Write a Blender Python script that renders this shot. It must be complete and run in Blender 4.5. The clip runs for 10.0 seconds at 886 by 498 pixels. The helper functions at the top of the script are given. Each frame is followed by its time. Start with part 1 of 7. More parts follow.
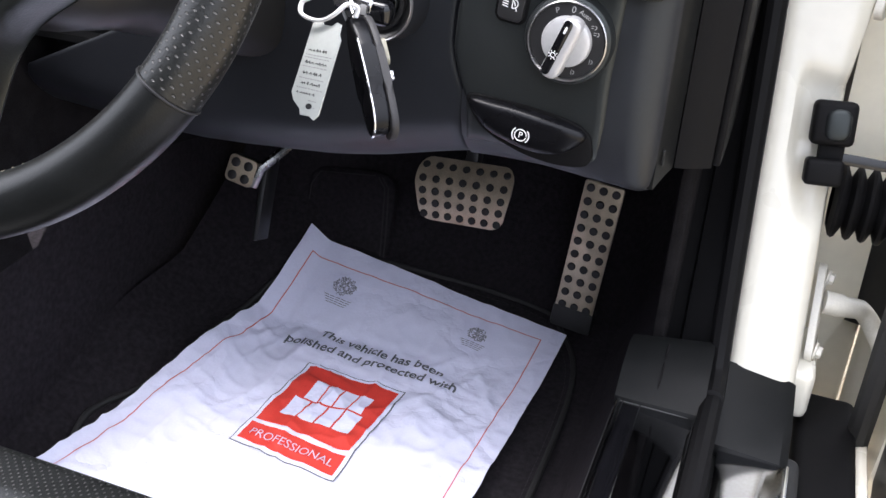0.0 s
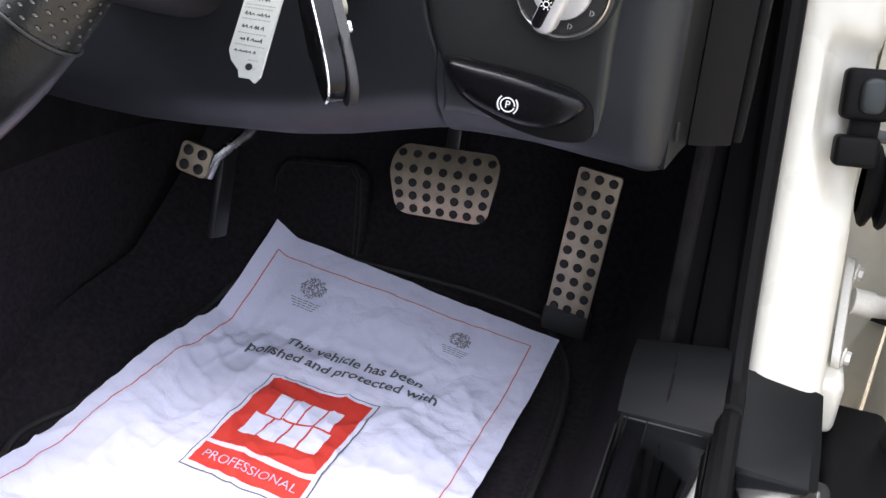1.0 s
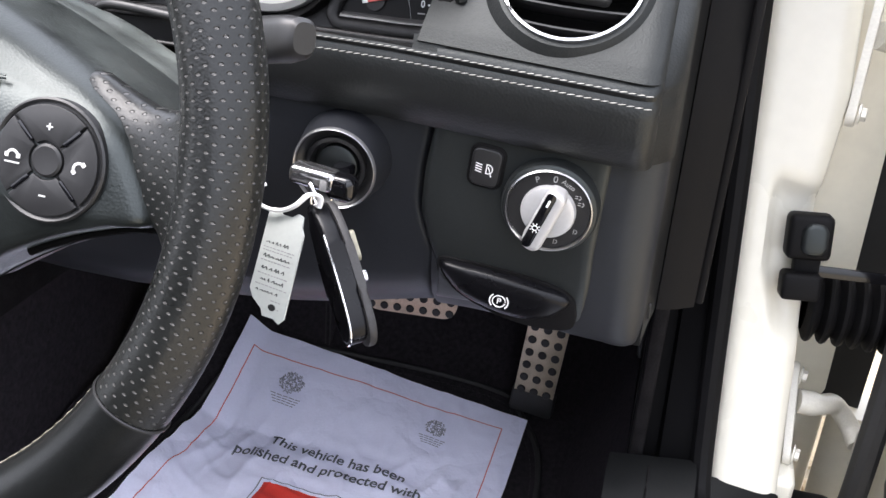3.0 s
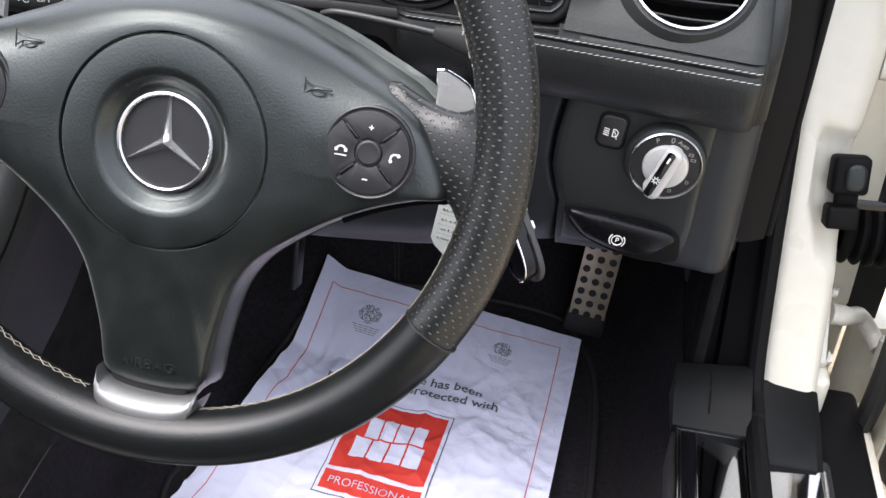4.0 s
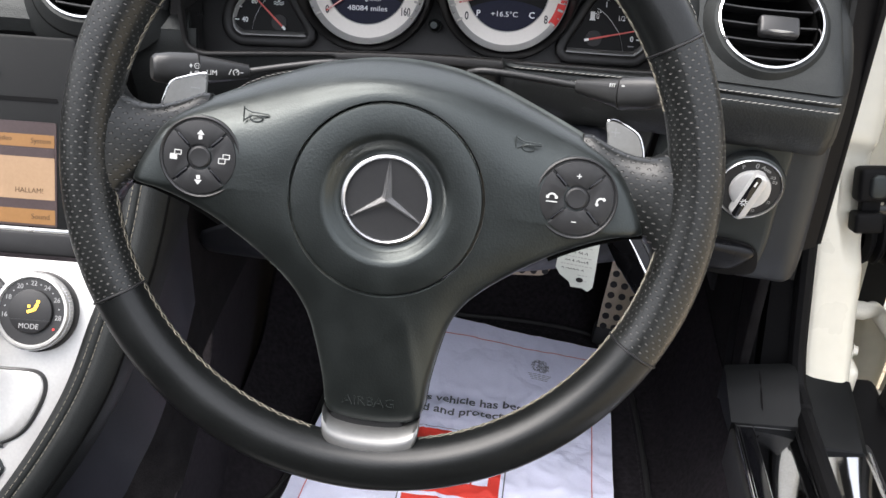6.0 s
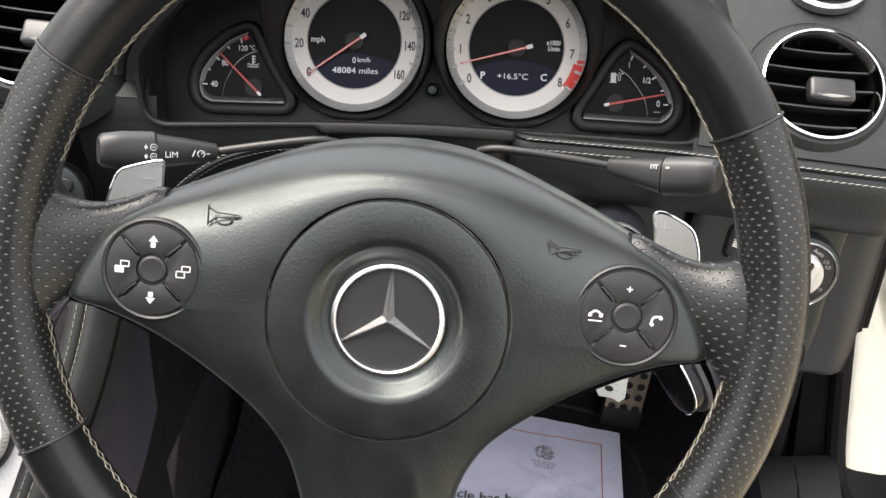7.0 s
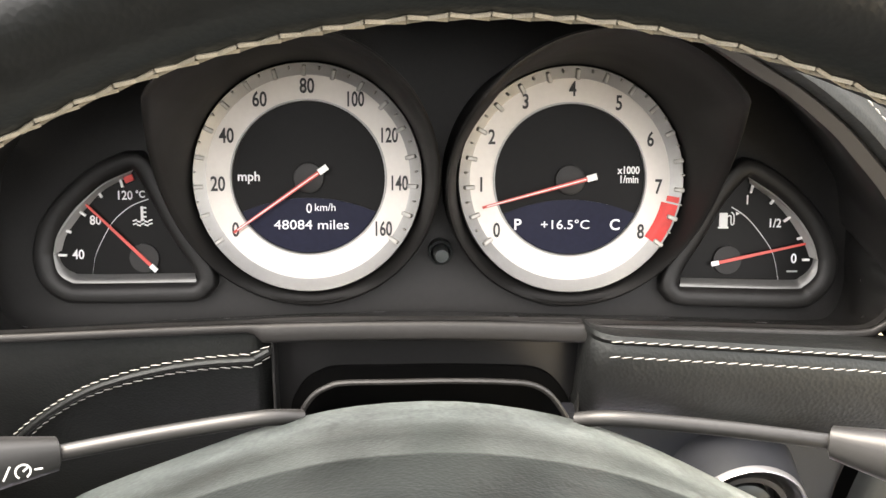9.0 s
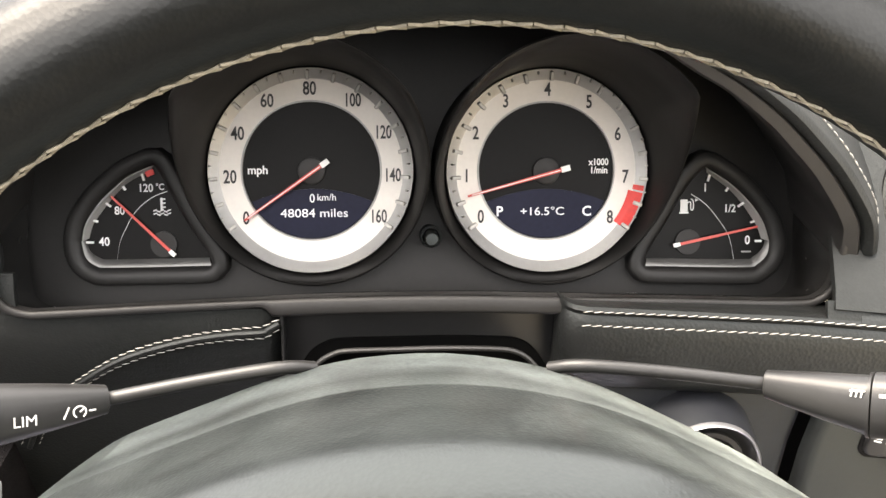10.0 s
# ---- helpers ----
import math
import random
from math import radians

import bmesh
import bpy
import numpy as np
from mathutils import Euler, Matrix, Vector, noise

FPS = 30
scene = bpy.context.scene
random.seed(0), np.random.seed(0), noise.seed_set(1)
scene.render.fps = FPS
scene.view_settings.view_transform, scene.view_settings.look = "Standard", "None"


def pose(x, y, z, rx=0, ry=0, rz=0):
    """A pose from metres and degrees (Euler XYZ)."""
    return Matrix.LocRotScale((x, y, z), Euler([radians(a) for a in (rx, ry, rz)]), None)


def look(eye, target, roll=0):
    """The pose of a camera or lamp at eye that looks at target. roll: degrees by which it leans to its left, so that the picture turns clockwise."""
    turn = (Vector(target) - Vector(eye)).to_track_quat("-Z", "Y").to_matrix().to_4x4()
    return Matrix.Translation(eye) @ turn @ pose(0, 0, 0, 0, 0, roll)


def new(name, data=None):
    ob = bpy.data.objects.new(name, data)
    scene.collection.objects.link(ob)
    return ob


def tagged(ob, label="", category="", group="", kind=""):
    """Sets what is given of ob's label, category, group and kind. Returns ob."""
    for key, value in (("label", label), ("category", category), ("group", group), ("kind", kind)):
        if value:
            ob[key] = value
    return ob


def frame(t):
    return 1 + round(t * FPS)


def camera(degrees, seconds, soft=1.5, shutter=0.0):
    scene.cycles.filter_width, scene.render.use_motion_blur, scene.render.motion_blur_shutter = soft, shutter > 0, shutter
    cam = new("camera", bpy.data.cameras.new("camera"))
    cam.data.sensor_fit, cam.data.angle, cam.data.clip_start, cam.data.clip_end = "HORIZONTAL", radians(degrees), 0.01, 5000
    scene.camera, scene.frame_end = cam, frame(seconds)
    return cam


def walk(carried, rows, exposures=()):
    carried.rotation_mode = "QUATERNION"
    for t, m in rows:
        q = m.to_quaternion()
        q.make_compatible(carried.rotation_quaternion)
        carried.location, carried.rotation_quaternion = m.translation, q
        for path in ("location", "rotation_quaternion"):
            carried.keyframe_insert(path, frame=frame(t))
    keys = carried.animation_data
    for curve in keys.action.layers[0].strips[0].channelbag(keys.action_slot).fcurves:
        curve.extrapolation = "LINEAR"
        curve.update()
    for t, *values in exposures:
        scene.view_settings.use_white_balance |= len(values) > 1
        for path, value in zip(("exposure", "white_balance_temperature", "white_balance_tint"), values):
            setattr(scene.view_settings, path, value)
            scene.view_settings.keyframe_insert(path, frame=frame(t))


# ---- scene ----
cam = camera(48.9, 10.0)
PATH = [
    (0, (0.408, -0.376, 0.831), (-0.172, 1.292, -0.107), 3.6),
    (0.5, (0.393, -0.325, 0.766), (-0.178, 1.348, -0.169), 3.7),
    (1, (0.384, -0.285, 0.775), (-0.169, 1.396, -0.157), 3.6),
    (1.5, (0.37, -0.255, 0.828), (-0.153, 1.435, -0.105), 3.6),
    (2, (0.361, -0.239, 0.858), (-0.134, 1.457, -0.08), 3.5),
    (2.2, (0.356, -0.235, 0.87), (-0.128, 1.461, -0.073), 3.4),
    (3.3, (0.311, -0.321, 0.943), (-0.051, 1.363, -0.073), 3.0),
    (3.5, (0.291, -0.349, 0.96), (-0.045, 1.324, -0.083), 3.0),
    (4, (0.226, -0.412, 0.992), (-0.063, 1.228, -0.114), 3.0),
    (4.5, (0.151, -0.475, 1.023), (-0.106, 1.146, -0.12), 3.0),
    (5, (0.104, -0.526, 1.061), (-0.094, 1.111, -0.07), 2.8),
    (5.2, (0.092, -0.532, 1.067), (-0.078, 1.11, -0.062), 2.8),
    (6.3, (0.064, -0.463, 1.015), (-0.028, 1.243, -0.024), 2.5),
    (6.5, (0.057, -0.453, 1.014), (-0.026, 1.258, -0.018), 2.6),
    (7, (0.046, -0.37, 1.003), (-0.022, 1.368, 0.015), 2.5),
    (7.5, (0.024, -0.251, 0.986), (-0.004, 1.506, 0.03), 2.6),
    (8, (0.013, -0.162, 0.966), (0.037, 1.608, 0.034), 2.5),
    (8.5, (-0.001, -0.114, 0.956), (0.058, 1.659, 0.033), 2.4),
    (9, (-0.009, -0.09, 0.951), (0.073, 1.697, 0.055), 2.2),
    (9.5, (-0.01, -0.091, 0.95), (0.087, 1.698, 0.061), 2.2),
    (10, (-0.012, -0.14, 0.962), (0.095, 1.655, 0.085), 2.0),
]
walk(cam, [(t, look(eye, target, roll)) for t, eye, target, roll in PATH], exposures=[(0, 1.68, 6280, 15), (2, 1.82, 6380, 15), (4, 1.5, 6430, 14), (5, 1.35, 6530, 13), (6.5, 1.4, 6680, 12), (7.5, 2.12, 7400, 12), (8.5, 2.65, 7550, 12), (9.5, 2.85, 7600, 12), (10, 2.65, 7600, 12)])

# ---- light ----
world = bpy.data.worlds.new("overcast_sky")
scene.world = world
world.use_nodes = True
wn = world.node_tree
sky = wn.nodes.new("ShaderNodeTexSky")
sky.sky_type, sky.sun_disc = "NISHITA", False
sky.sun_elevation, sky.sun_rotation = radians(64), radians(-106)
sky.air_density, sky.dust_density = 1.0, 3.0
wn.nodes["Background"].inputs["Strength"].default_value = 0.14
pale = wn.nodes.new("ShaderNodeHueSaturation")
pale.inputs["Saturation"].default_value = 0.5
wn.links.new(sky.outputs[0], pale.inputs["Color"])
# thin cloud evens out the clear sky's colour and its bright side
haze = wn.nodes.new("ShaderNodeMix")
haze.data_type = "RGBA"
haze.inputs["Factor"].default_value = 0.6
haze.inputs["B"].default_value = (4.6, 4.8, 5.1, 1)
wn.links.new(pale.outputs[0], haze.inputs["A"])
# cloud cover: an overcast sky is about three times as bright overhead as near the horizon
way_up = wn.nodes.new("ShaderNodeTexCoord")
axes = wn.nodes.new("ShaderNodeSeparateXYZ")
cloud = wn.nodes.new("ShaderNodeMapRange")
cloud.inputs["To Min"].default_value, cloud.inputs["To Max"].default_value = 0.85, 2.4
wn.links.new(way_up.outputs["Generated"], axes.inputs[0])
wn.links.new(axes.outputs["Z"], cloud.inputs["Value"])
cover = wn.nodes.new("ShaderNodeVectorMath")
cover.operation = "SCALE"
wn.links.new(haze.outputs["Result"], cover.inputs[0])
wn.links.new(cloud.outputs[0], cover.inputs["Scale"])
wn.links.new(cover.outputs[0], wn.nodes["Background"].inputs["Color"])
sun_data = bpy.data.lights.new("sun", "SUN")
sun_data.energy, sun_data.angle, sun_data.color = 2.6, radians(50), (1.0, 0.97, 0.93)
sun = new("sun", sun_data)
SUN_FROM = Vector((math.sin(radians(-106)) * math.cos(radians(64)), math.cos(radians(-106)) * math.cos(radians(64)), math.sin(radians(64))))
sun.matrix_world = look(SUN_FROM * 8, (0, 0, 0))

# ---- materials ----


def material(name, color, rough=0.5, metal=0.0, vary=0.12, grain=None, spots=30.0, coat=0.0, emit=0.0, spec=0.5, rough_vary=0.08, sheen=0.0, dust=(0.9, 0.95, 0.9), tint=None):
    """A surface with colour variation at two scales. grain: (kind, scale, strength, depth) of its relief."""
    m = bpy.data.materials.new(name)
    m.use_nodes = True
    nt = m.node_tree
    b = nt.nodes["Principled BSDF"]
    co = nt.nodes.new("ShaderNodeTexCoord")
    big, fine = nt.nodes.new("ShaderNodeTexNoise"), nt.nodes.new("ShaderNodeTexNoise")
    big.inputs["Scale"].default_value, fine.inputs["Scale"].default_value = spots, spots * 14
    big.inputs["Detail"].default_value = 5
    for n in (big, fine):
        nt.links.new(co.outputs["Object"], n.inputs["Vector"])
    add = nt.nodes.new("ShaderNodeMath")
    add.operation = "ADD"
    nt.links.new(big.outputs[0], add.inputs[0])
    nt.links.new(fine.outputs[0], add.inputs[1])
    ramp = nt.nodes.new("ShaderNodeMapRange")
    ramp.inputs["From Min"].default_value, ramp.inputs["From Max"].default_value = 0.7, 1.3
    nt.links.new(add.outputs[0], ramp.inputs["Value"])
    mix = nt.nodes.new("ShaderNodeMix")
    mix.data_type = "RGBA"
    mix.inputs["A"].default_value = (*(c * (1 - vary) for c in color), 1)
    mix.inputs["B"].default_value = (*(min(1, c * (1 + vary)) for c in color), 1)
    nt.links.new(ramp.outputs[0], mix.inputs["Factor"])
    nt.links.new(mix.outputs["Result"], b.inputs["Base Color"])
    rr = nt.nodes.new("ShaderNodeMapRange")
    rr.inputs["To Min"].default_value, rr.inputs["To Max"].default_value = max(0.02, rough - rough_vary), min(1, rough + rough_vary)
    nt.links.new(big.outputs[0], rr.inputs["Value"])
    nt.links.new(rr.outputs[0], b.inputs["Roughness"])
    b.inputs["Metallic"].default_value, b.inputs["Coat Weight"].default_value = metal, coat
    b.inputs["Specular IOR Level"].default_value = spec
    if tint:
        b.inputs["Specular Tint"].default_value = (*tint, 1)
    if sheen:
        b.inputs["Sheen Weight"].default_value, b.inputs["Sheen Roughness"].default_value = sheen, 0.3
        b.inputs["Sheen Tint"].default_value = (*dust, 1)
        patch = nt.nodes.new("ShaderNodeMapRange")
        patch.inputs["From Min"].default_value, patch.inputs["From Max"].default_value = 0.7, 1.3
        patch.inputs["To Min"].default_value, patch.inputs["To Max"].default_value = sheen * 0.35, sheen * 1.65
        nt.links.new(add.outputs[0], patch.inputs["Value"])
        nt.links.new(patch.outputs[0], b.inputs["Sheen Weight"])
    if emit:
        b.inputs["Emission Color"].default_value, b.inputs["Emission Strength"].default_value = (*color, 1), emit
    if grain:
        kind, scale, strength, depth = grain
        tex = nt.nodes.new("ShaderNodeTexVoronoi" if kind in ("cells", "creases") else "ShaderNodeTexNoise")
        tex.inputs["Scale"].default_value = scale
        vec = co.outputs["Object"]
        if kind == "brushed":
            mp = nt.nodes.new("ShaderNodeMapping")
            mp.inputs["Scale"].default_value = (0.06, 1, 1)
            nt.links.new(vec, mp.inputs["Vector"])
            vec = mp.outputs[0]
        height = tex.outputs[0]
        if kind == "creases":
            tex.feature = "DISTANCE_TO_EDGE"
            bend = nt.nodes.new("ShaderNodeVectorMath")
            bend.operation = "MULTIPLY_ADD"
            bend.inputs[1].default_value = (0.05, 0.05, 0.05)
            nt.links.new(big.outputs["Color"], bend.inputs[0])
            nt.links.new(vec, bend.inputs[2])
            vec = bend.outputs[0]
            fold = nt.nodes.new("ShaderNodeMapRange")
            fold.inputs["From Max"].default_value = 0.12
            nt.links.new(tex.outputs[0], fold.inputs["Value"])
            height = fold.outputs[0]
        nt.links.new(vec, tex.inputs["Vector"])
        bump = nt.nodes.new("ShaderNodeBump")
        bump.inputs["Strength"].default_value, bump.inputs["Distance"].default_value = strength, depth
        nt.links.new(height, bump.inputs["Height"])
        nt.links.new(bump.outputs[0], b.inputs["Normal"])
    return m


LEATHER = material("dash_leather", (0.0112, 0.012, 0.012), 0.52, vary=0.2, grain=("cells", 800, 0.24, 0.0005), spec=0.3, tint=(0.95, 1, 0.99))
BAND = material("dark_band_leather", (0.0095, 0.01, 0.0102), 0.46, spec=0.42, grain=("cells", 600, 0.25, 0.0005), tint=(0.94, 1, 0.99))
WHEEL_LEATHER = material("wheel_leather", (0.006, 0.0066, 0.0066), 0.32, vary=0.25, grain=("cells", 900, 0.1, 0.0004), rough_vary=0.08, spec=0.32)
HUB = material("hub_vinyl", (0.0065, 0.0077, 0.0074), 0.34, vary=0.3, spots=45, rough_vary=0.09, spec=0.65, grain=("cells", 850, 0.14, 0.0004), sheen=0.2, dust=(0.83, 0.92, 0.87), tint=(0.92, 1, 0.98))
PANEL = material("panel_plastic", (0.0118, 0.013, 0.0135), 0.42, spec=0.45, grain=("noise", 1500, 0.12, 0.0003), tint=(0.9, 1, 0.99))
KNEE = material("knee_plastic", (0.0112, 0.0118, 0.0152), 0.48, spec=0.45, grain=("noise", 1300, 0.15, 0.0003), tint=(0.92, 1, 1))
BLACK = material("black_plastic", (0.012, 0.012, 0.0125), 0.42)
SILL_PLASTIC = material("sill_plastic", (0.0045, 0.0044, 0.0048), 0.6, spec=0.12, grain=("noise", 1300, 0.15, 0.0003))
SIDE_PANEL = material("console_side", (0.0135, 0.0135, 0.0185), 0.5, spec=0.35, grain=("noise", 1300, 0.15, 0.0003))
EDGE_TAPE = material("edge_binding", (0.013, 0.0125, 0.0125), 0.7, vary=0.25, spots=200)
STALK = material("stalk_plastic", (0.0125, 0.0122, 0.012), 0.42, grain=("noise", 1800, 0.06, 0.0002), sheen=0.02, dust=(1, 0.98, 0.92))
PRINT = material("button_print", (0.5, 0.5, 0.49), 0.5, vary=0.05)
PADDLE = material("paddle_grey", (0.27, 0.27, 0.26), 0.4, metal=0.3, vary=0.06)
BUTTON = material("button_plastic", (0.0135, 0.0135, 0.0142), 0.48, spec=0.4, grain=("noise", 2000, 0.08, 0.0002))
GLOSS = material("gloss_black", (0.004, 0.004, 0.005), 0.12, rough_vary=0.04)
RUBBER = material("black_rubber", (0.014, 0.014, 0.014), 0.65, grain=("noise", 700, 0.2, 0.0004))
FELT = material("black_felt", (0.0125, 0.0115, 0.012), 0.95, vary=0.5, spots=60, grain=("noise", 1400, 0.8, 0.002), spec=0.08)
CARPET = material("black_carpet", (0.024, 0.021, 0.024), 0.95, vary=0.5, spots=180, grain=("noise", 1400, 1.0, 0.002), spec=0.12)
SILVER = material("satin_silver", (0.5, 0.5, 0.5), 0.28, metal=1.0, vary=0.05, grain=("brushed", 2600, 0.1, 0.0002))
ALUMINIUM = material("brushed_aluminium", (0.62, 0.61, 0.59), 0.38, metal=0.6, vary=0.06, grain=("brushed", 3000, 0.2, 0.0002))
KNOB = material("satin_knob", (0.5, 0.5, 0.5), 0.38, metal=0.4, vary=0.04)
CHROME = material("chrome", (0.82, 0.82, 0.83), 0.09, metal=1.0, vary=0.02, rough_vary=0.03)
STEEL = material("pedal_steel", (0.47, 0.395, 0.29), 0.34, metal=0.5, vary=0.2, spots=60, grain=("brushed", 2200, 0.25, 0.0002))
DIAL_RIM = material("dial_rim", (0.36, 0.355, 0.345), 0.4, metal=0.45, vary=0.04)
TRIM_SATIN = material("satin_trim", (0.14, 0.14, 0.137), 0.32, metal=0.6, vary=0.05, grain=("brushed", 2400, 0.12, 0.0002))
BADGE = material("badge_chrome", (0.88, 0.88, 0.88), 0.13, metal=0.95, vary=0.02)
MIRROR = material("polished_sill_steel", (0.5, 0.5, 0.52), 0.07, metal=1.0, vary=0.1, grain=("brushed", 900, 0.05, 0.0002), rough_vary=0.04)
DIAL = material("dial_silver", (0.72, 0.68, 0.635), 0.5, metal=0.15, vary=0.03)
WHITE = material("white_marking", (0.8, 0.8, 0.8), 0.5, vary=0.03)
INK = material("dark_marking", (0.03, 0.03, 0.032), 0.6)
GREY_MARK = material("grey_marking", (0.3, 0.3, 0.3), 0.6)
RED = material("red_marking", (0.62, 0.03, 0.025), 0.45)
NEEDLE = material("needle_red", (0.45, 0.06, 0.05), 0.35, vary=0.04, emit=0.06)
LCD = material("display_blue", (0.011, 0.012, 0.027), 0.3, spec=0.15)
LCD_TEXT = material("display_text", (0.55, 0.57, 0.62), 0.5, emit=0.12)
GLASS_BLACK = material("dial_black", (0.0045, 0.0043, 0.0043), 0.4, spec=0.14)
END_PLASTIC = material("end_plastic", (0.0068, 0.0072, 0.0072), 0.48, spec=0.2, grain=("noise", 1300, 0.2, 0.0004))
HANDLE_BLACK = material("handle_black", (0.004, 0.004, 0.005), 0.28, spec=0.22)
# near-black: the shade inside recesses and gaps is put into this colour
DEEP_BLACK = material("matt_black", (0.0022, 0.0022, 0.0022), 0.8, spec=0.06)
TUNNEL = material("tunnel_plastic", (0.007, 0.0066, 0.0064), 0.55, spec=0.2, grain=("noise", 1500, 0.12, 0.0003))
CASE_LEATHER = material("case_leather", (0.02, 0.019, 0.02), 0.6, vary=0.25, grain=("cells", 900, 0.2, 0.0004))
CREAM = material("cream_plastic", (0.2, 0.19, 0.14), 0.4, vary=0.1)
LOCK_RING = material("lock_ring", (0.36, 0.36, 0.37), 0.32, metal=0.8, vary=0.04)
KEY_METAL = material("key_metal", (0.62, 0.62, 0.63), 0.14, metal=0.95, vary=0.1)
SHELF = material("glossy_shelf", (0.009, 0.0088, 0.0085), 0.24, rough_vary=0.1, spots=60)
POD = material("pod_plastic", (0.0135, 0.013, 0.013), 0.5, spec=0.36, grain=("noise", 1500, 0.12, 0.0003))
TICK = material("tick_grey", (0.36, 0.35, 0.33), 0.45, metal=0.3)
THREAD = material("grey_thread", (0.35, 0.34, 0.315), 0.8, vary=0.2, spots=400)
THREAD_OLIVE = material("olive_thread", (0.2, 0.183, 0.145), 0.85, vary=0.3, spots=300)
PAINT = material("white_car_paint", (0.68, 0.655, 0.565), 0.28, vary=0.03, spots=5, coat=0.6)
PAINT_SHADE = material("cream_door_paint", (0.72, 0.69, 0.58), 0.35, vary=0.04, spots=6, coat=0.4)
ZINC = material("painted_hinge_steel", (0.62, 0.6, 0.53), 0.38, vary=0.08, spots=40, coat=0.2)
PAPER = material("white_paper", (0.745, 0.755, 0.92), 0.75, vary=0.03, grain=("creases", 9, 0.4, 0.0026))
PAPER_RED = material("red_print", (0.66, 0.045, 0.03), 0.7, vary=0.08, spots=60)
PAPER_LINE = material("thin_red_print", (0.6, 0.12, 0.12), 0.7)
PAPER_INK = material("grey_print", (0.12, 0.13, 0.15), 0.75, vary=0.2, spots=200)
PAPER_FAINT = material("faint_grey_print", (0.24, 0.24, 0.28), 0.75, vary=0.2, spots=200)
TAG = material("white_card", (0.52, 0.545, 0.515), 0.6, vary=0.04)
STONE = material("buff_paving_stone", (0.47, 0.38, 0.26), 0.85, vary=0.25, spots=16, grain=("noise", 90, 0.6, 0.004))
GROUND = material("sandy_ground", (0.3, 0.26, 0.19), 0.95, vary=0.3, spots=30, grain=("noise", 200, 0.7, 0.004))
ORANGE_SCREEN = material("amber_display", (0.31, 0.205, 0.125), 0.35, emit=0.08, vary=0.06)
ORANGE_DARK = material("amber_display_bar", (0.24, 0.125, 0.048), 0.35, emit=0.06, vary=0.06)
SCREEN_DARK = material("display_dark_bar", (0.05, 0.035, 0.035), 0.4, emit=0.1)
SCREEN_TEXT = material("display_letters", (0.09, 0.052, 0.026), 0.4, emit=0.05)
AMBER = material("amber_lamp", (0.9, 0.55, 0.05), 0.4, emit=0.9)


def perforated():
    """Leather with rows of small punched holes, laid out in the mesh's own metres (UV)."""
    m = material("perforated_leather", (0.0095, 0.0102, 0.0098), 0.3, spec=0.42, vary=0.25, grain=("cells", 900, 0.16, 0.0004))
    nt = m.node_tree
    b = nt.nodes["Principled BSDF"]
    uv = nt.nodes.new("ShaderNodeUVMap")
    sep = nt.nodes.new("ShaderNodeSeparateXYZ")
    nt.links.new(uv.outputs[0], sep.inputs[0])

    def op(kind, a, v=None):
        n = nt.nodes.new("ShaderNodeMath")
        n.operation = kind
        nt.links.new(a, n.inputs[0])
        if isinstance(v, float):
            n.inputs[1].default_value = v
        elif v is not None:
            nt.links.new(v, n.inputs[1])
        return n.outputs[0]

    along, round_ = op("MULTIPLY", sep.outputs["X"], 1 / 0.0029), op("MULTIPLY", sep.outputs["Y"], 1 / 0.0058)
    row = op("FLOOR", along)
    shift = op("MULTIPLY", op("FLOORED_MODULO", row, 2.0), 0.5)
    fx = op("SUBTRACT", op("FRACT", along), 0.5)
    fy = op("SUBTRACT", op("FRACT", op("ADD", round_, shift)), 0.5)
    d = op("SQRT", op("ADD", op("MULTIPLY", op("MULTIPLY", fx, fx), 0.9), op("MULTIPLY", fy, fy)))
    hole = nt.nodes.new("ShaderNodeMapRange")
    hole.inputs["From Min"].default_value, hole.inputs["From Max"].default_value = 0.2, 0.12
    nt.links.new(d, hole.inputs["Value"])
    old = b.inputs["Base Color"].links[0].from_socket
    mix = nt.nodes.new("ShaderNodeMix")
    mix.data_type = "RGBA"
    mix.inputs["B"].default_value = (0.075, 0.073, 0.07, 1)
    nt.links.new(hole.outputs[0], mix.inputs["Factor"])
    nt.links.new(old, mix.inputs["A"])
    nt.links.new(mix.outputs["Result"], b.inputs["Base Color"])
    bump = nt.nodes.new("ShaderNodeBump")
    bump.inputs["Strength"].default_value, bump.inputs["Distance"].default_value = 1.0, 0.0014
    bump.invert = True
    nt.links.new(hole.outputs[0], bump.inputs["Height"])
    nt.links.new(b.inputs["Normal"].links[0].from_socket, bump.inputs["Normal"])
    nt.links.new(bump.outputs[0], b.inputs["Normal"])
    return m


PERFORATED = perforated()

# ---- building blocks ----


def mesh_of(bm, name, smooth=35):
    bmesh.ops.recalc_face_normals(bm, faces=bm.faces)
    me = bpy.data.meshes.new(name)
    bm.to_mesh(me)
    bm.free()
    for p in me.polygons:
        p.use_smooth = smooth > 0
    if smooth > 0:
        me.set_sharp_from_angle(angle=radians(smooth))
    return me


def part(name, bm, mat, parent, label="", smooth=35):
    ob = new(name, mesh_of(bm, name, smooth))
    ob.data.materials.append(mat)
    ob.parent = parent
    return tagged(ob, label)


def thing(name, m, label, category, group="", kind=""):
    ob = new(name)
    ob.empty_display_size = 0.02
    ob.matrix_world = m
    return tagged(ob, label, category, group, kind)


def solid(name, bm, mat, label, category, group="", kind="", smooth=35):
    ob = new(name, mesh_of(bm, name, smooth))
    ob.data.materials.append(mat)
    return tagged(ob, label, category, group, kind)


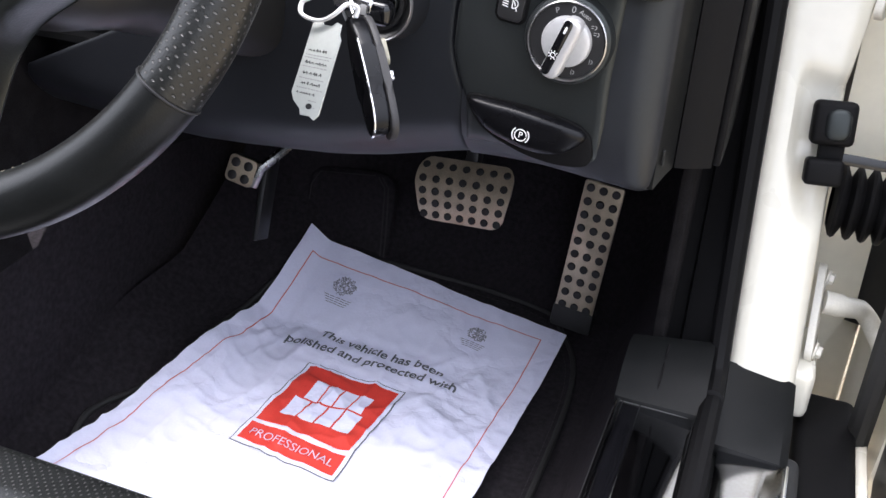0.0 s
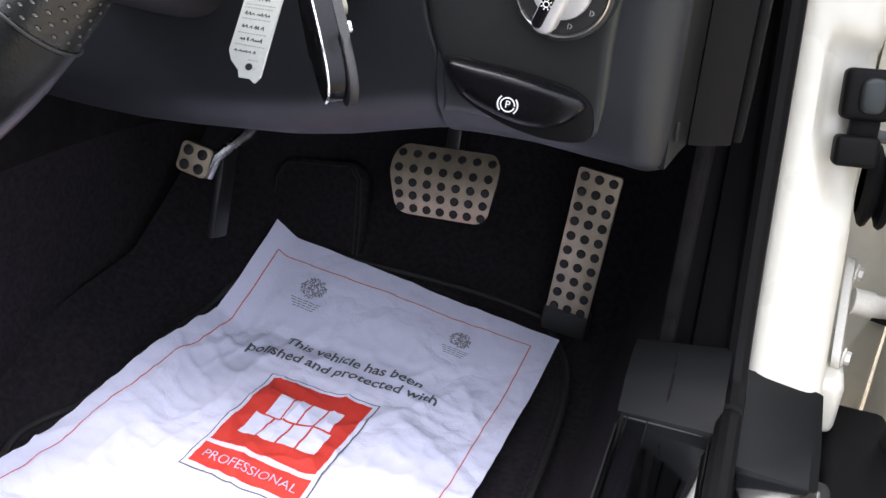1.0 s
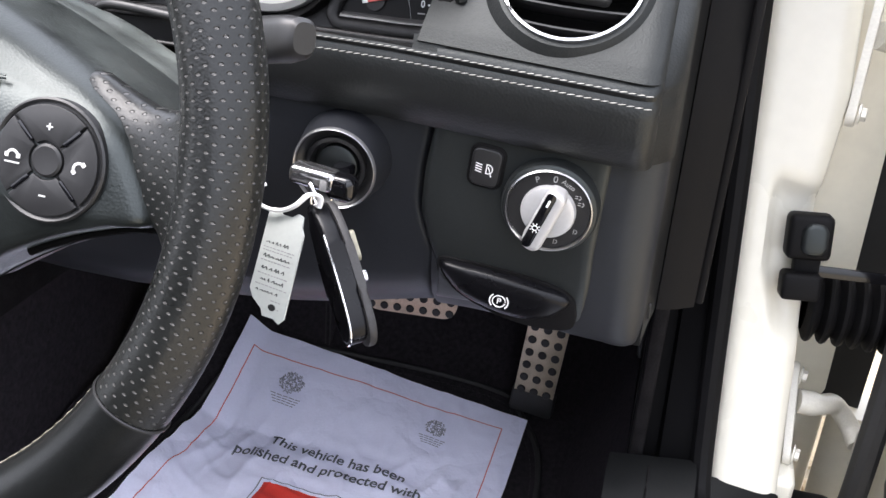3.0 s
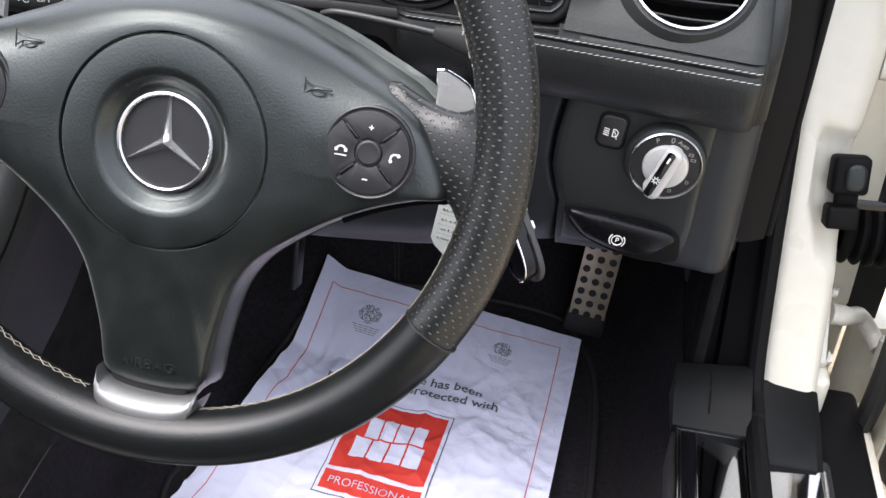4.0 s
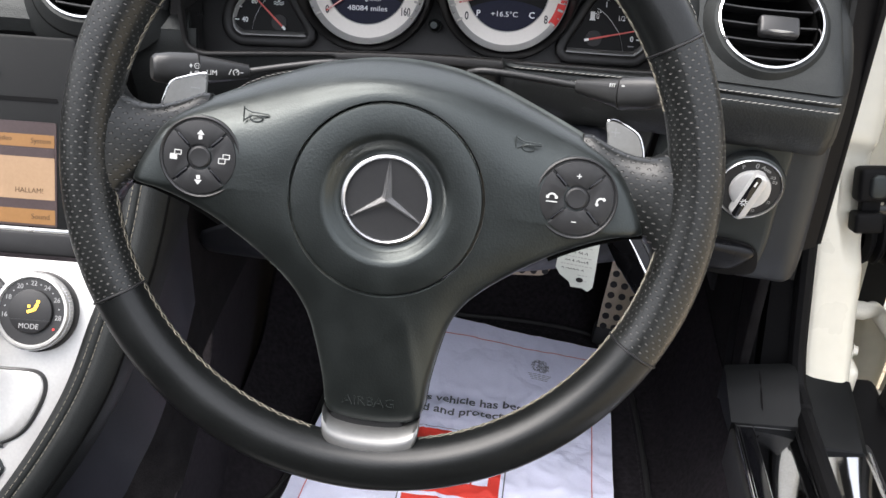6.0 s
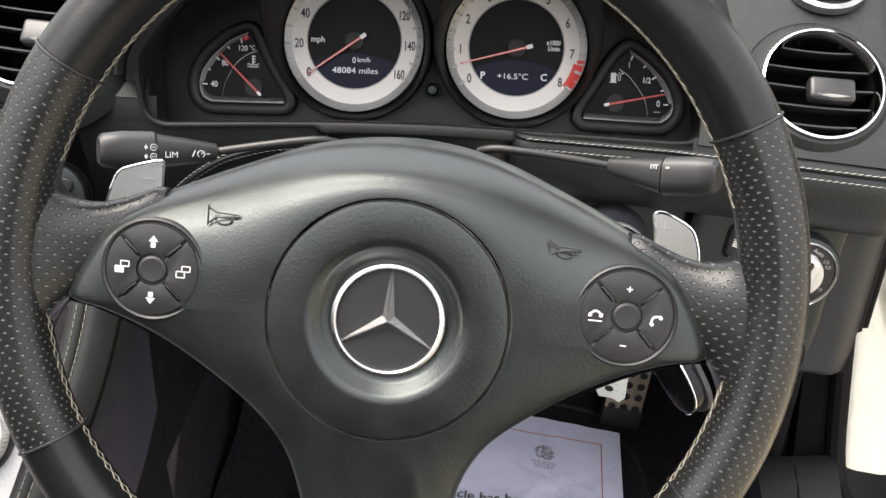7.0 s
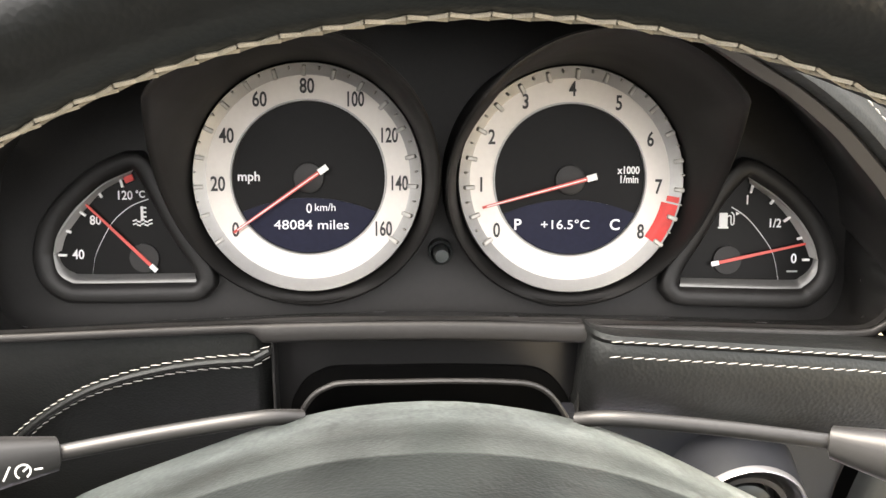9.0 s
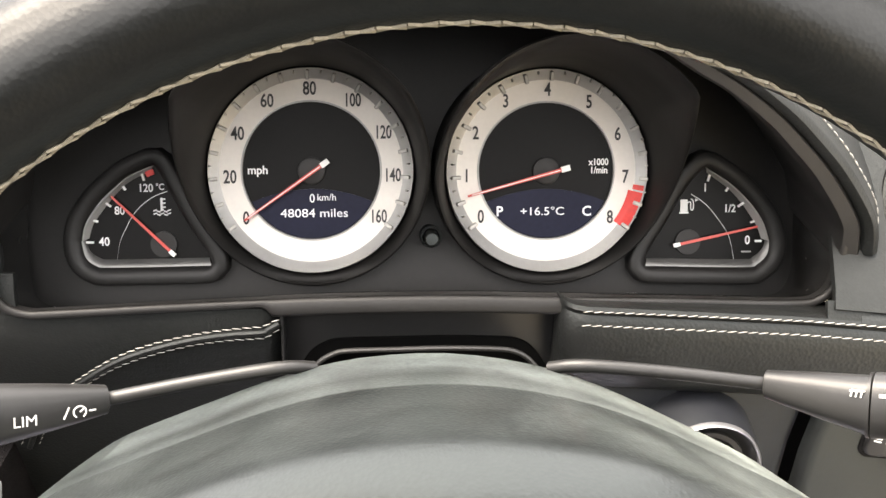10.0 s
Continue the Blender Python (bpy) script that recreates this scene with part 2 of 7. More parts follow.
def face_frame(o, n, roll=0.0, up=(0, 0, 1)):
    """A frame on a face: x to the viewer's right, y up along the face, z out of it."""
    z = Vector(n).normalized()
    x = Vector(up).cross(z).normalized()
    y = z.cross(x)
    m = Matrix((x, y, z)).transposed().to_4x4()
    return Matrix.Translation(o) @ m @ pose(0, 0, 0, 0, 0, roll)


def join(*bms):
    out = bms[0]
    for b in bms[1:]:
        me = bpy.data.meshes.new("tmp")
        b.to_mesh(me)
        out.from_mesh(me)
        b.free()
        bpy.data.meshes.remove(me)
    return out


def moved(bm, m):
    bm.transform(m)
    return bm


def box(sx, sy, sz, at=(0, 0, 0), bevel=0.0, seg=2):
    bm = bmesh.new()
    bmesh.ops.create_cube(bm, size=1.0)
    bm.transform(Matrix.Translation(at) @ Matrix.Diagonal((sx, sy, sz, 1)))
    if bevel:
        bmesh.ops.bevel(bm, geom=bm.edges[:], offset=bevel, segments=seg, profile=0.5, affect="EDGES")
    return bm


def prism(pts, z0, z1, bevel=0.0, seg=2, both=False):
    """An outline in x, y raised from z0 to z1, its top edge rounded."""
    bm = bmesh.new()
    low = [bm.verts.new((x, y, z0)) for x, y in pts]
    base = bm.faces.new(low)
    got = bmesh.ops.extrude_face_region(bm, geom=[base])
    top = [v for v in got["geom"] if isinstance(v, bmesh.types.BMVert)]
    for v in top:
        v.co.z = z1
    if bevel:
        tset = set(top)
        edges = [e for e in bm.edges if (e.verts[0] in tset and e.verts[1] in tset) or (both and e.verts[0].co.z == e.verts[1].co.z)]
        bmesh.ops.bevel(bm, geom=edges, offset=bevel, segments=seg, profile=0.5, affect="EDGES")
    return bm


def lathe(profile, n=56, a0=0.0, a1=360.0):
    """Turns (r, z) points round z."""
    full = abs(a1 - a0) > 359.9
    bm = bmesh.new()
    rings = []
    count = n if full else n + 1
    for i in range(count):
        a = radians(a0 + (a1 - a0) * i / n)
        rings.append([bm.verts.new((r * math.cos(a), r * math.sin(a), z)) for r, z in profile])
    for i in range(n):
        p, q = rings[i], rings[(i + 1) % count]
        for j in range(len(profile) - 1):
            bm.faces.new((p[j], q[j], q[j + 1], p[j + 1]))
    bmesh.ops.remove_doubles(bm, verts=bm.verts, dist=1e-6)
    return bm


def loft(rings, closed=True, loop=False, caps=True):
    bm = bmesh.new()
    vs = [[bm.verts.new(p) for p in r] for r in rings]
    m = len(vs[0])
    for i in range(len(vs) if loop else len(vs) - 1):
        a, b = vs[i], vs[(i + 1) % len(vs)]
        for j in range(m if closed else m - 1):
            k = (j + 1) % m
            bm.faces.new((a[j], a[k], b[k], b[j]))
    if caps and closed and not loop:
        bm.faces.new(vs[0][::-1])
        bm.faces.new(vs[-1])
    return bm


def tube(path, r, n=10, loop=False):
    """A round bar along a path; r: one radius, or one for each point."""
    pts = [Vector(p) for p in path]
    k = len(pts)
    rs = r if isinstance(r, (list, tuple)) else [r] * k
    rings, side = [], None
    for i, p in enumerate(pts):
        a = pts[(i - 1) % k] if loop or i else p
        b = pts[(i + 1) % k] if loop or i < k - 1 else p
        t = (b - a).normalized()
        if side is None:
            side = t.cross(Vector((0.31, 0.2, 0.93))).normalized()
        side = (side - t * side.dot(t)).normalized()
        up = t.cross(side)
        rings.append([p + rs[i] * (math.cos(2 * math.pi * j / n) * side + math.sin(2 * math.pi * j / n) * up) for j in range(n)])
    return loft(rings, loop=loop)


def sheet(fn, us, vs):
    """A sheet of quads from fn(u, v)."""
    bm = bmesh.new()
    g = [[bm.verts.new(fn(u, v)) for v in vs] for u in us]
    for i in range(len(us) - 1):
        for j in range(len(vs) - 1):
            bm.faces.new((g[i][j], g[i + 1][j], g[i + 1][j + 1], g[i][j + 1]))
    return bm


def thick(bm, d, outward=(0, -0.7, 0.7)):
    """Gives a sheet a thickness behind the side that looks outward."""
    bmesh.ops.recalc_face_normals(bm, faces=bm.faces)
    bm.normal_update()
    if sum((f.normal * f.calc_area() for f in bm.faces), Vector()).dot(Vector(outward)) < 0:
        bmesh.ops.reverse_faces(bm, faces=bm.faces)
    bmesh.ops.solidify(bm, geom=bm.faces[:], thickness=d)
    return bm


def steps(a, b, n):
    return [a + (b - a) * i / n for i in range(n + 1)]


def smooth_path(pts, n=8, loop=False):
    """A rounded line through points (Catmull-Rom)."""
    P = [Vector(p) for p in pts]
    k, out = len(P), []
    for i in range(k if loop else k - 1):
        get = (lambda j: P[j % k]) if loop else (lambda j: P[min(max(j, 0), k - 1)])
        a, b, c, d = get(i - 1), get(i), get(i + 1), get(i + 2)
        for s in range(n):
            t = s / n
            out.append(0.5 * (2 * b + (c - a) * t + (2 * a - 5 * b + 4 * c - d) * t * t + (3 * b - a - 3 * c + d) * t ** 3))
    if not loop:
        out.append(P[-1])
    return out


def round_rect(w, h, r, n=5, at=(0, 0)):
    out = []
    for cx, cy, a in ((w / 2 - r, h / 2 - r, 0), (-w / 2 + r, h / 2 - r, 90), (-w / 2 + r, -h / 2 + r, 180), (w / 2 - r, -h / 2 + r, 270)):
        for i in range(n + 1):
            t = radians(a + 90 * i / n)
            out.append((at[0] + cx + r * math.cos(t), at[1] + cy + r * math.sin(t)))
    return out


def circle(r, n=32, at=(0, 0), a0=0, a1=360):
    full = a1 - a0 >= 360
    return [(at[0] + r * math.cos(radians(a0 + (a1 - a0) * i / n)), at[1] + r * math.sin(radians(a0 + (a1 - a0) * i / n))) for i in range(n + (0 if full else 1))]


def band(r0, r1, a0, a1, z0, z1, n=24):
    """A flat arc between two radii."""
    return prism(circle(r1, n, a0=a0, a1=a1) + circle(r0, n, a0=a0, a1=a1)[::-1], z0, z1)


def bar(a, b, w, z0, z1, w2=None):
    """A straight flat bar from a to b in x, y; w2: its width at b."""
    a, b = Vector(a), Vector(b)
    t = (b - a).normalized()
    s = Vector((-t.y, t.x))
    w2 = w if w2 is None else w2
    return prism([tuple(a - s * w / 2), tuple(b - s * w2 / 2), tuple(b + s * w2 / 2), tuple(a + s * w / 2)], z0, z1)


def letters(text, size, at=(0, 0, 0), turn=0.0, depth=0.0002, mirror=False, wide=1.0, bold=0.0):
    """Words as a mesh, centred at a place."""
    cu = bpy.data.curves.new("letters", "FONT")
    cu.body, cu.size, cu.align_x, cu.align_y, cu.extrude, cu.resolution_u = text, size, "CENTER", "CENTER", depth / 2, 3
    cu.offset = bold
    ob = bpy.data.objects.new("letters", cu)
    scene.collection.objects.link(ob)
    bpy.context.view_layer.update()
    me = bpy.data.meshes.new_from_object(ob.evaluated_get(bpy.context.evaluated_depsgraph_get()))
    bm = bmesh.new()
    bm.from_mesh(me)
    bmesh.ops.remove_doubles(bm, verts=bm.verts, dist=1e-6)
    bpy.data.objects.remove(ob)
    bpy.data.curves.remove(cu)
    bpy.data.meshes.remove(me)
    bm.transform(Matrix.Translation(at) @ pose(0, 0, 0, 0, 0, turn) @ Matrix.Diagonal((-wide if mirror else wide, 1, 1, 1)))
    return bm


def stitches(lines, pitch, length, r, lift=(0, 0, 0), slant=0.0):
    """Short threads along lines of points."""
    out = bmesh.new()
    for line in lines:
        pts = [Vector(p) + Vector(lift) for p in line]
        run, total = [0.0], 0.0
        for a, b in zip(pts, pts[1:]):
            total += (b - a).length
            run.append(total)

        def place(s):
            i = max(j for j in range(len(run) - 1) if run[j] <= s or j == 0)
            f = (s - run[i]) / max(1e-9, run[i + 1] - run[i])
            return pts[i].lerp(pts[i + 1], f)

        s = 0.0
        while s + length < total:
            a, b = place(s), place(s + length)
            d = (b - a).normalized()
            u = Vector((0, 0, 1)) - d * d.z
            u = u.normalized() * r
            w = d.cross(u)
            k = Vector((0, 0, slant))
            ring = [u, w, -u, -w]
            va = [out.verts.new(a + 0.4 * q - k) for q in ring]
            vm = [out.verts.new((a + b) / 2 + q + w * 0.0) for q in ring]
            vb = [out.verts.new(b + 0.4 * q + k) for q in ring]
            for p, q in ((va, vm), (vm, vb)):
                for j in range(4):
                    out.faces.new((p[j], p[(j + 1) % 4], q[(j + 1) % 4], q[j]))
            out.faces.new(va[::-1])
            out.faces.new(vb)
            s += pitch
    return out

# ---- dashboard ----
dash = thing("dashboard", pose(0, 0.3, 0.6), "black leather dashboard with white double stitching and plastic lower panels", "dashboard", kind="structure")
DASH_IN = Matrix.Translation((0, -0.3, -0.6))


def dash_part(name, bm, mat, label="", smooth=35, kind=""):
    ob = part(name, moved(bm, DASH_IN), mat, dash, label, smooth)
    return tagged(ob, label, kind=kind) if kind else ob


def off_y(x):
    return (0.325 - x) * 0.085 if x > -0.06 else 0.0327 + (-0.06 - x) * 0.02


def off_z(x):
    return min(0.006, (0.325 - x) * 0.04)


BAND_PROFILE = [(0.262, 0.6905), (0.243, 0.6885), (0.231, 0.6915), (0.223, 0.701), (0.2195, 0.713), (0.2183, 0.726), (0.219, 0.7335),
                (0.2212, 0.7365), (0.2196, 0.7395), (0.2212, 0.743), (0.2245, 0.7455)]
UPPER_PROFILE = [(0.2212, 0.746), (0.228, 0.7535), (0.245, 0.768), (0.268, 0.788), (0.292, 0.808), (0.318, 0.829), (0.345, 0.8445), (0.39, 0.855),
                 (0.5, 0.863), (0.7, 0.868), (0.95, 0.862)]


def profile_sheet(profile, xs, end=None):
    def at(x, p):
        k = 0.0 if end is None else max(0.0, (x - end) / 0.012)
        return (x, p[0] + off_y(x) + 0.012 * (1 - math.sqrt(max(0.0, 1 - k * k))), p[1] + off_z(x))
    return sheet(at, xs, profile)


RIGHT_XS = steps(0.2, 0.315, 8) + [0.319, 0.322, 0.3245, 0.3265, 0.327]
dash_part("lower_band", thick(profile_sheet(BAND_PROFILE, RIGHT_XS, 0.315), 0.004), BAND)
UNDER_DIALS = BAND_PROFILE[:8] + [(0.2193, 0.7392), (0.2205, 0.741), (0.224, 0.7412), (0.232, 0.7385), (0.2425, 0.7365)]


def under_dials(x, p):
    k = min(1.0, max(0.0, (0.0775 - x) / 0.012))
    return (x, min(p[0] + off_y(x) + 0.014 * (1 - math.sqrt(max(0.0, 1 - k * k))), 0.256 if p[1] > 0.73 else 1.0), p[1] + off_z(x))


dash_part("lower_band", thick(sheet(under_dials, [0.0655, 0.0662, 0.0675, 0.0695, 0.072, 0.0775] + steps(0.085, 0.2, 8), UNDER_DIALS), 0.003), BAND)


def right_pad(u, p):
    start = 0.1878 + 0.15 * min(0.06, max(0.0, p[1] - 0.746))
    x = start + (0.327 - start) * u
    k = max(0.0, (x - 0.315) / 0.012)
    return (x, p[0] + off_y(x) + 0.012 * (1 - math.sqrt(max(0.0, 1 - k * k))), p[1] + off_z(x))


VENTS = [(face_frame((0.2685, 0.2655, 0.7835), (0.02, -0.68, 0.73), -3), 0.0395), (face_frame((-0.266, 0.273, 0.79), (-0.02, -0.72, 0.69), -3), 0.043)]
FINE_PROFILE = [(a[0] + (b[0] - a[0]) * k / 5, a[1] + (b[1] - a[1]) * k / 5) for a, b in zip(UPPER_PROFILE[:8], UPPER_PROFILE[1:8]) for k in range(5)] + UPPER_PROFILE[7:]


def pierced(bm, m, r):
    """Takes out the faces within a round opening."""
    back = m.inverted()
    bmesh.ops.delete(bm, geom=[f for f in bm.faces if (back @ f.calc_center_median()).xy.length < r and abs((back @ f.calc_center_median()).z) < 0.05], context="FACES")
    return bm


dash_part("upper_pad", thick(pierced(sheet(right_pad, [f * 0.9 for f in steps(0, 1, 36)] + [0.93, 0.955, 0.975, 0.99, 1.0], FINE_PROFILE), VENTS[0][0], 0.0395 * 1.02), 0.004), LEATHER)
dash_part("pad_corner", thick(sheet(lambda x, k: (x, 0.2205 + off_y(x) + 0.004 * k, 0.741 + off_z(x) + 0.0075 * k), steps(0.185, 0.204, 5), steps(0, 1, 4)), 0.003), LEATHER)
LEFT_BAND = [(0.27, 0.56), (0.252, 0.6), (0.236, 0.65), (0.225, 0.69), (0.2195, 0.713), (0.2183, 0.726), (0.219, 0.7335)]
dash_part("lower_band", thick(sheet(lambda x, p: (x, min(p[0] + off_y(x) + 0.012 * max(0.0, (x + 0.071) / 0.0095) ** 2, 0.257 if p[1] > 0.72 else 1.0), p[1] + off_z(x) - 0.045 * max(0.0, -0.07 - x) * max(0.0, (p[1] - 0.69) / 0.0435)), steps(-0.24, -0.071, 14) + [-0.068, -0.065, -0.0615], LEFT_BAND), 0.004), LEATHER)


def left_pad(u, p):
    end = -0.188 - 0.35 * min(0.05, max(0.0, p[1] - 0.752))
    x = -0.62 + (end + 0.62) * u
    return (x, p[0] + off_y(x), p[1] + off_z(x))


dash_part("upper_pad", thick(pierced(sheet(left_pad, steps(0, 1, 110), FINE_PROFILE), VENTS[1][0], 0.043 * 1.02), 0.004), LEATHER)


def left_fill(x, k):
    low = Vector((x, 0.219 + off_y(x), 0.7395 - 0.045 * max(0.0, -0.07 - x)))
    high = Vector((x, 0.2225 + off_y(x), 0.7535))
    return low.lerp(high, k) + Vector((0, -0.001 * math.sin(math.pi * k), 0))


dash_part("pad_corner", thick(sheet(left_fill, steps(-0.245, -0.182, 8), steps(0, 1, 5)), 0.003), LEATHER)
FAR_BAND = [(0.3, 0.60), (0.28, 0.66), (0.26, 0.705), (0.235, 0.722), (0.2212, 0.735), (0.2212, 0.746)]
dash_part("lower_band", thick(profile_sheet(FAR_BAND, steps(-0.62, -0.24, 10)), 0.004), LEATHER)


def hood_at(x, s):
    lip_z = 0.884 - 0.06 * (abs(x) / 0.2) ** 3.2
    lip_y = 0.262 + 0.03 * (abs(x) / 0.2) ** 2
    return [(x, lip_y, lip_z), (x, lip_y + 0.006, lip_z + 0.003), (x, lip_y + 0.06, lip_z + 0.009), (x, 0.45, 0.866), (x, 0.7, 0.868), (x, 0.95, 0.862)][s]


dash_part("cluster_hood", thick(sheet(hood_at, steps(-0.203, 0.203, 36), list(range(6))), 0.003), LEATHER, "black leather hood over the instruments")
# the hood's lip: an arch from side to side, lined with plastic, edged with stitched leather
HOOD_HALF = [(0.2095, 0.2525, 0.771), (0.2042, 0.25, 0.789), (0.1862, 0.245, 0.8125), (0.1675, 0.24, 0.831), (0.1485, 0.235, 0.847), (0.122, 0.23, 0.864), (0.08, 0.226, 0.883), (0.0015, 0.2245, 0.894)]
hood_line = smooth_path(HOOD_HALF + [(0.003 - x, y, z) for x, y, z in HOOD_HALF[-2::-1]], 8)
lining, roll, hood_seam = [], [], []
for i, p in enumerate(hood_line):
    t = hood_line[min(i + 1, len(hood_line) - 1)] - hood_line[max(i - 1, 0)]
    n = Vector((t.z, 0, -t.x)).normalized()
    n = n if n.dot(p - Vector((0, p.y, 0.78))) > 0 else -n
    f = abs(n.x)
    lining.append([p + n * a + Vector((0, b, 0)) for a, b in ((-0.006 - 0.011 * f, 0.075), (-0.0061 - 0.011 * f, 0.02), (-0.006 - 0.0108 * f, 0.003), (-0.0055 - 0.0095 * f, 0.0), (-0.0045 - 0.0035 * f, -0.001), (-0.0042 - 0.002 * f, 0.001), (-0.004 - 0.002 * f, 0.004))])
    roll.append([p + n * a + Vector((0, b, 0)) for a, b in ((-0.0062, 0.004), (-0.005, -0.0015), (-0.002, -0.0035), (0.0008, -0.002), (0.002, 0.003), (0.003 + 0.004 * f, 0.013), (0.004 + 0.01 * f, 0.03), (0.004 + 0.03 * f, 0.075))])
    hood_seam.append(p + n * (0.0034 + 0.003 * f) + Vector((0, 0.0115, 0)))
dash_part("hood_lining", loft(lining + [[q + Vector((0, 0.004, 0)) for q in lining[-1]]], closed=False), POD, "black plastic lining of the hood", smooth=50)
for side in (0, -1):
    end = lining[side]
    dash_part("hood_foot", prism([(q.x, q.y) for q in end[::-1]] if side == 0 else [(q.x, q.y) for q in end], min(q.z for q in end) - 0.001, max(q.z for q in end) + 0.0008), POD)
dash_part("hood_roll", loft(roll, closed=False), LEATHER, "black leather edge of the hood", smooth=50)
dash_part("stitching", stitches([hood_seam[4:-4]], 0.0052, 0.0038, 0.00045, (0, -0.0004, 0.0005)), THREAD, "pale stitching along the hood", kind="stuff")

# rounded outer end of band and pad
END_PROFILE = BAND_PROFILE[2:] + UPPER_PROFILE[1:8]


def pad_end(k, p):
    a, b = Vector((0.3268, p[0] + 0.0125, p[1])), Vector((0.3392, max(p[0] + 0.03, 0.264), p[1]))
    return a.lerp(b, k) + Vector((0.003 * math.sin(math.pi * k), 0, 0))


dash_part("pad_end", thick(sheet(pad_end, steps(0, 1, 6), END_PROFILE), 0.003, (0.9, -0.4, 0)), BAND, smooth=60)

# stitched seams: two lines each side of the wheel
STITCH_R = [[(x, 0.2185 + off_y(x), 0.734 + dz + off_z(x) - 0.0012 * (0.325 - x) / 0.24) for x in steps(0.075, 0.324, 25)] for dz in (0.0, 0.0072)]
dash_part("stitching", stitches(STITCH_R, 0.0047, 0.0042, 0.0003, (0, -0.0006, 0), 0.0004), THREAD, "white double stitching", kind="stuff")


STITCH_L = [smooth_path([(-0.0628, 0.2495, 0.735), (-0.0692, 0.2495, 0.7317), (-0.0715, 0.2495, 0.7307), (-0.0865, 0.25, 0.7289), (-0.1041, 0.2505, 0.7255), (-0.1232, 0.251, 0.7199), (-0.1403, 0.252, 0.7122), (-0.158, 0.2545, 0.6996), (-0.175, 0.258, 0.684), (-0.19, 0.265, 0.665), (-0.2, 0.272, 0.646)], 8),
            smooth_path([(-0.0628, 0.2495, 0.73), (-0.0665, 0.2495, 0.7268), (-0.0695, 0.2495, 0.7248), (-0.0865, 0.25, 0.7231), (-0.1043, 0.2505, 0.7199), (-0.1238, 0.251, 0.714), (-0.141, 0.253, 0.7058), (-0.1565, 0.2555, 0.6945), (-0.17, 0.259, 0.681), (-0.183, 0.266, 0.662), (-0.192, 0.273, 0.644)], 8)]
dash_part("stitching", stitches(STITCH_L, 0.0047, 0.0042, 0.0003, (0, 0.0004, 0), 0.0004), THREAD, "white double stitching", kind="stuff")
dash_part("seam_piping", tube([(a + b) / 2 + Vector((0, 0.0006, 0)) for a, b in zip(*[[Vector(p) for p in l] for l in STITCH_L])], 0.0016, 8), BAND)

# recess round the steering column
dash_part("recess_back", box(0.134, 0.003, 0.09, (0.003, 0.282, 0.6755)), PANEL)
dash_part("recess_front", box(0.13, 0.003, 0.07, (0.003, 0.2635, 0.7035), 0.0005), BLACK)
for x in (-0.062, 0.067):
    dash_part("recess_side", box(0.0012, 0.016, 0.108, (x, 0.2595, 0.683), 0.0003), BLACK)
ARCH = [(-0.05, 0.237, 0.706), (-0.0486, 0.235, 0.7134), (-0.0439, 0.235, 0.7212), (-0.0381, 0.235, 0.7254), (-0.0313, 0.235, 0.7274), (-0.011, 0.235, 0.7282), (0.0116, 0.235, 0.729), (0.0343, 0.235, 0.7288), (0.0447, 0.235, 0.7274), (0.052, 0.235, 0.7225), (0.0586, 0.235, 0.7128), (0.061, 0.237, 0.7055)]
arch = smooth_path(ARCH, 6)
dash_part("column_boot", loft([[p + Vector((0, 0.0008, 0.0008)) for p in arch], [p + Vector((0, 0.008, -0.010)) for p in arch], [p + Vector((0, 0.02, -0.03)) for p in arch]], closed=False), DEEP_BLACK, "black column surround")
# flat black plate painted as the shade inside the opening round the column
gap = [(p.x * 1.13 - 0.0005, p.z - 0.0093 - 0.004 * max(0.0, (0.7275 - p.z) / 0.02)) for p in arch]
dash_part("boot_shade", moved(prism([(gap[0][0], 0.655)] + gap + [(gap[-1][0], 0.655)], -0.001, 0.001), Matrix.Translation((0, 0.2615, 0)) @ pose(0, 0, 0, 90, 0, 0)), DEEP_BLACK, "black plate for the shade in the opening round the column")
dash_part("boot_edge", tube(arch, 0.0012, 8), STALK, "grey edge of the column surround")

# lower panels, each with its own rounded edge
LOWER = [(-0.2, 0.517), (-0.1, 0.509), (-0.047, 0.508), (0.0, 0.511), (0.04, 0.5148), (0.08, 0.5187), (0.12, 0.5265), (0.15, 0.5345), (0.18, 0.5425), (0.1985, 0.5465)]


def along(line, t):
    """The second value of a line of (place, value) pairs at a place."""
    if t <= line[0][0]:
        return line[0][1]
    for (a, p), (b, q) in zip(line, line[1:]):
        if t <= b:
            f = (t - a) / (b - a)
            return p + (q - p) * f
    return line[-1][1]


def swelling_panel(left, right, low, x0, x1, y0, zc, roll=0.0):
    """A panel between two side lines that swells towards the driver, its edges rolled back."""
    us = [0, 0.006, 0.014, 0.025] + steps(0.04, 0.96, 24) + [0.975, 0.986, 0.994, 1]
    vs = [0, 0.015, 0.035, 0.06] + steps(0.1, 0.95, 18) + [0.98, 1]

    def at(u, v):
        zl = along(low, x0 + (x1 - x0) * u)
        z = zl + (0.702 - zl) * v
        x = along(left, z) * (1 - u) + along(right, z) * u
        e = max(0.0, 1 - min(u * (x1 - x0) / 0.004, (1 - u) * (x1 - x0) / 0.004, v * 0.13 / 0.006))
        return (x, y0 + 0.5 * (z - zc) ** 2 + 0.005 * e * e + roll * max(0.0, 1 - (z - zl) / 0.045) ** 2, z)
    return thick(sheet(at, us, vs), 0.008, (0, -1, 0))


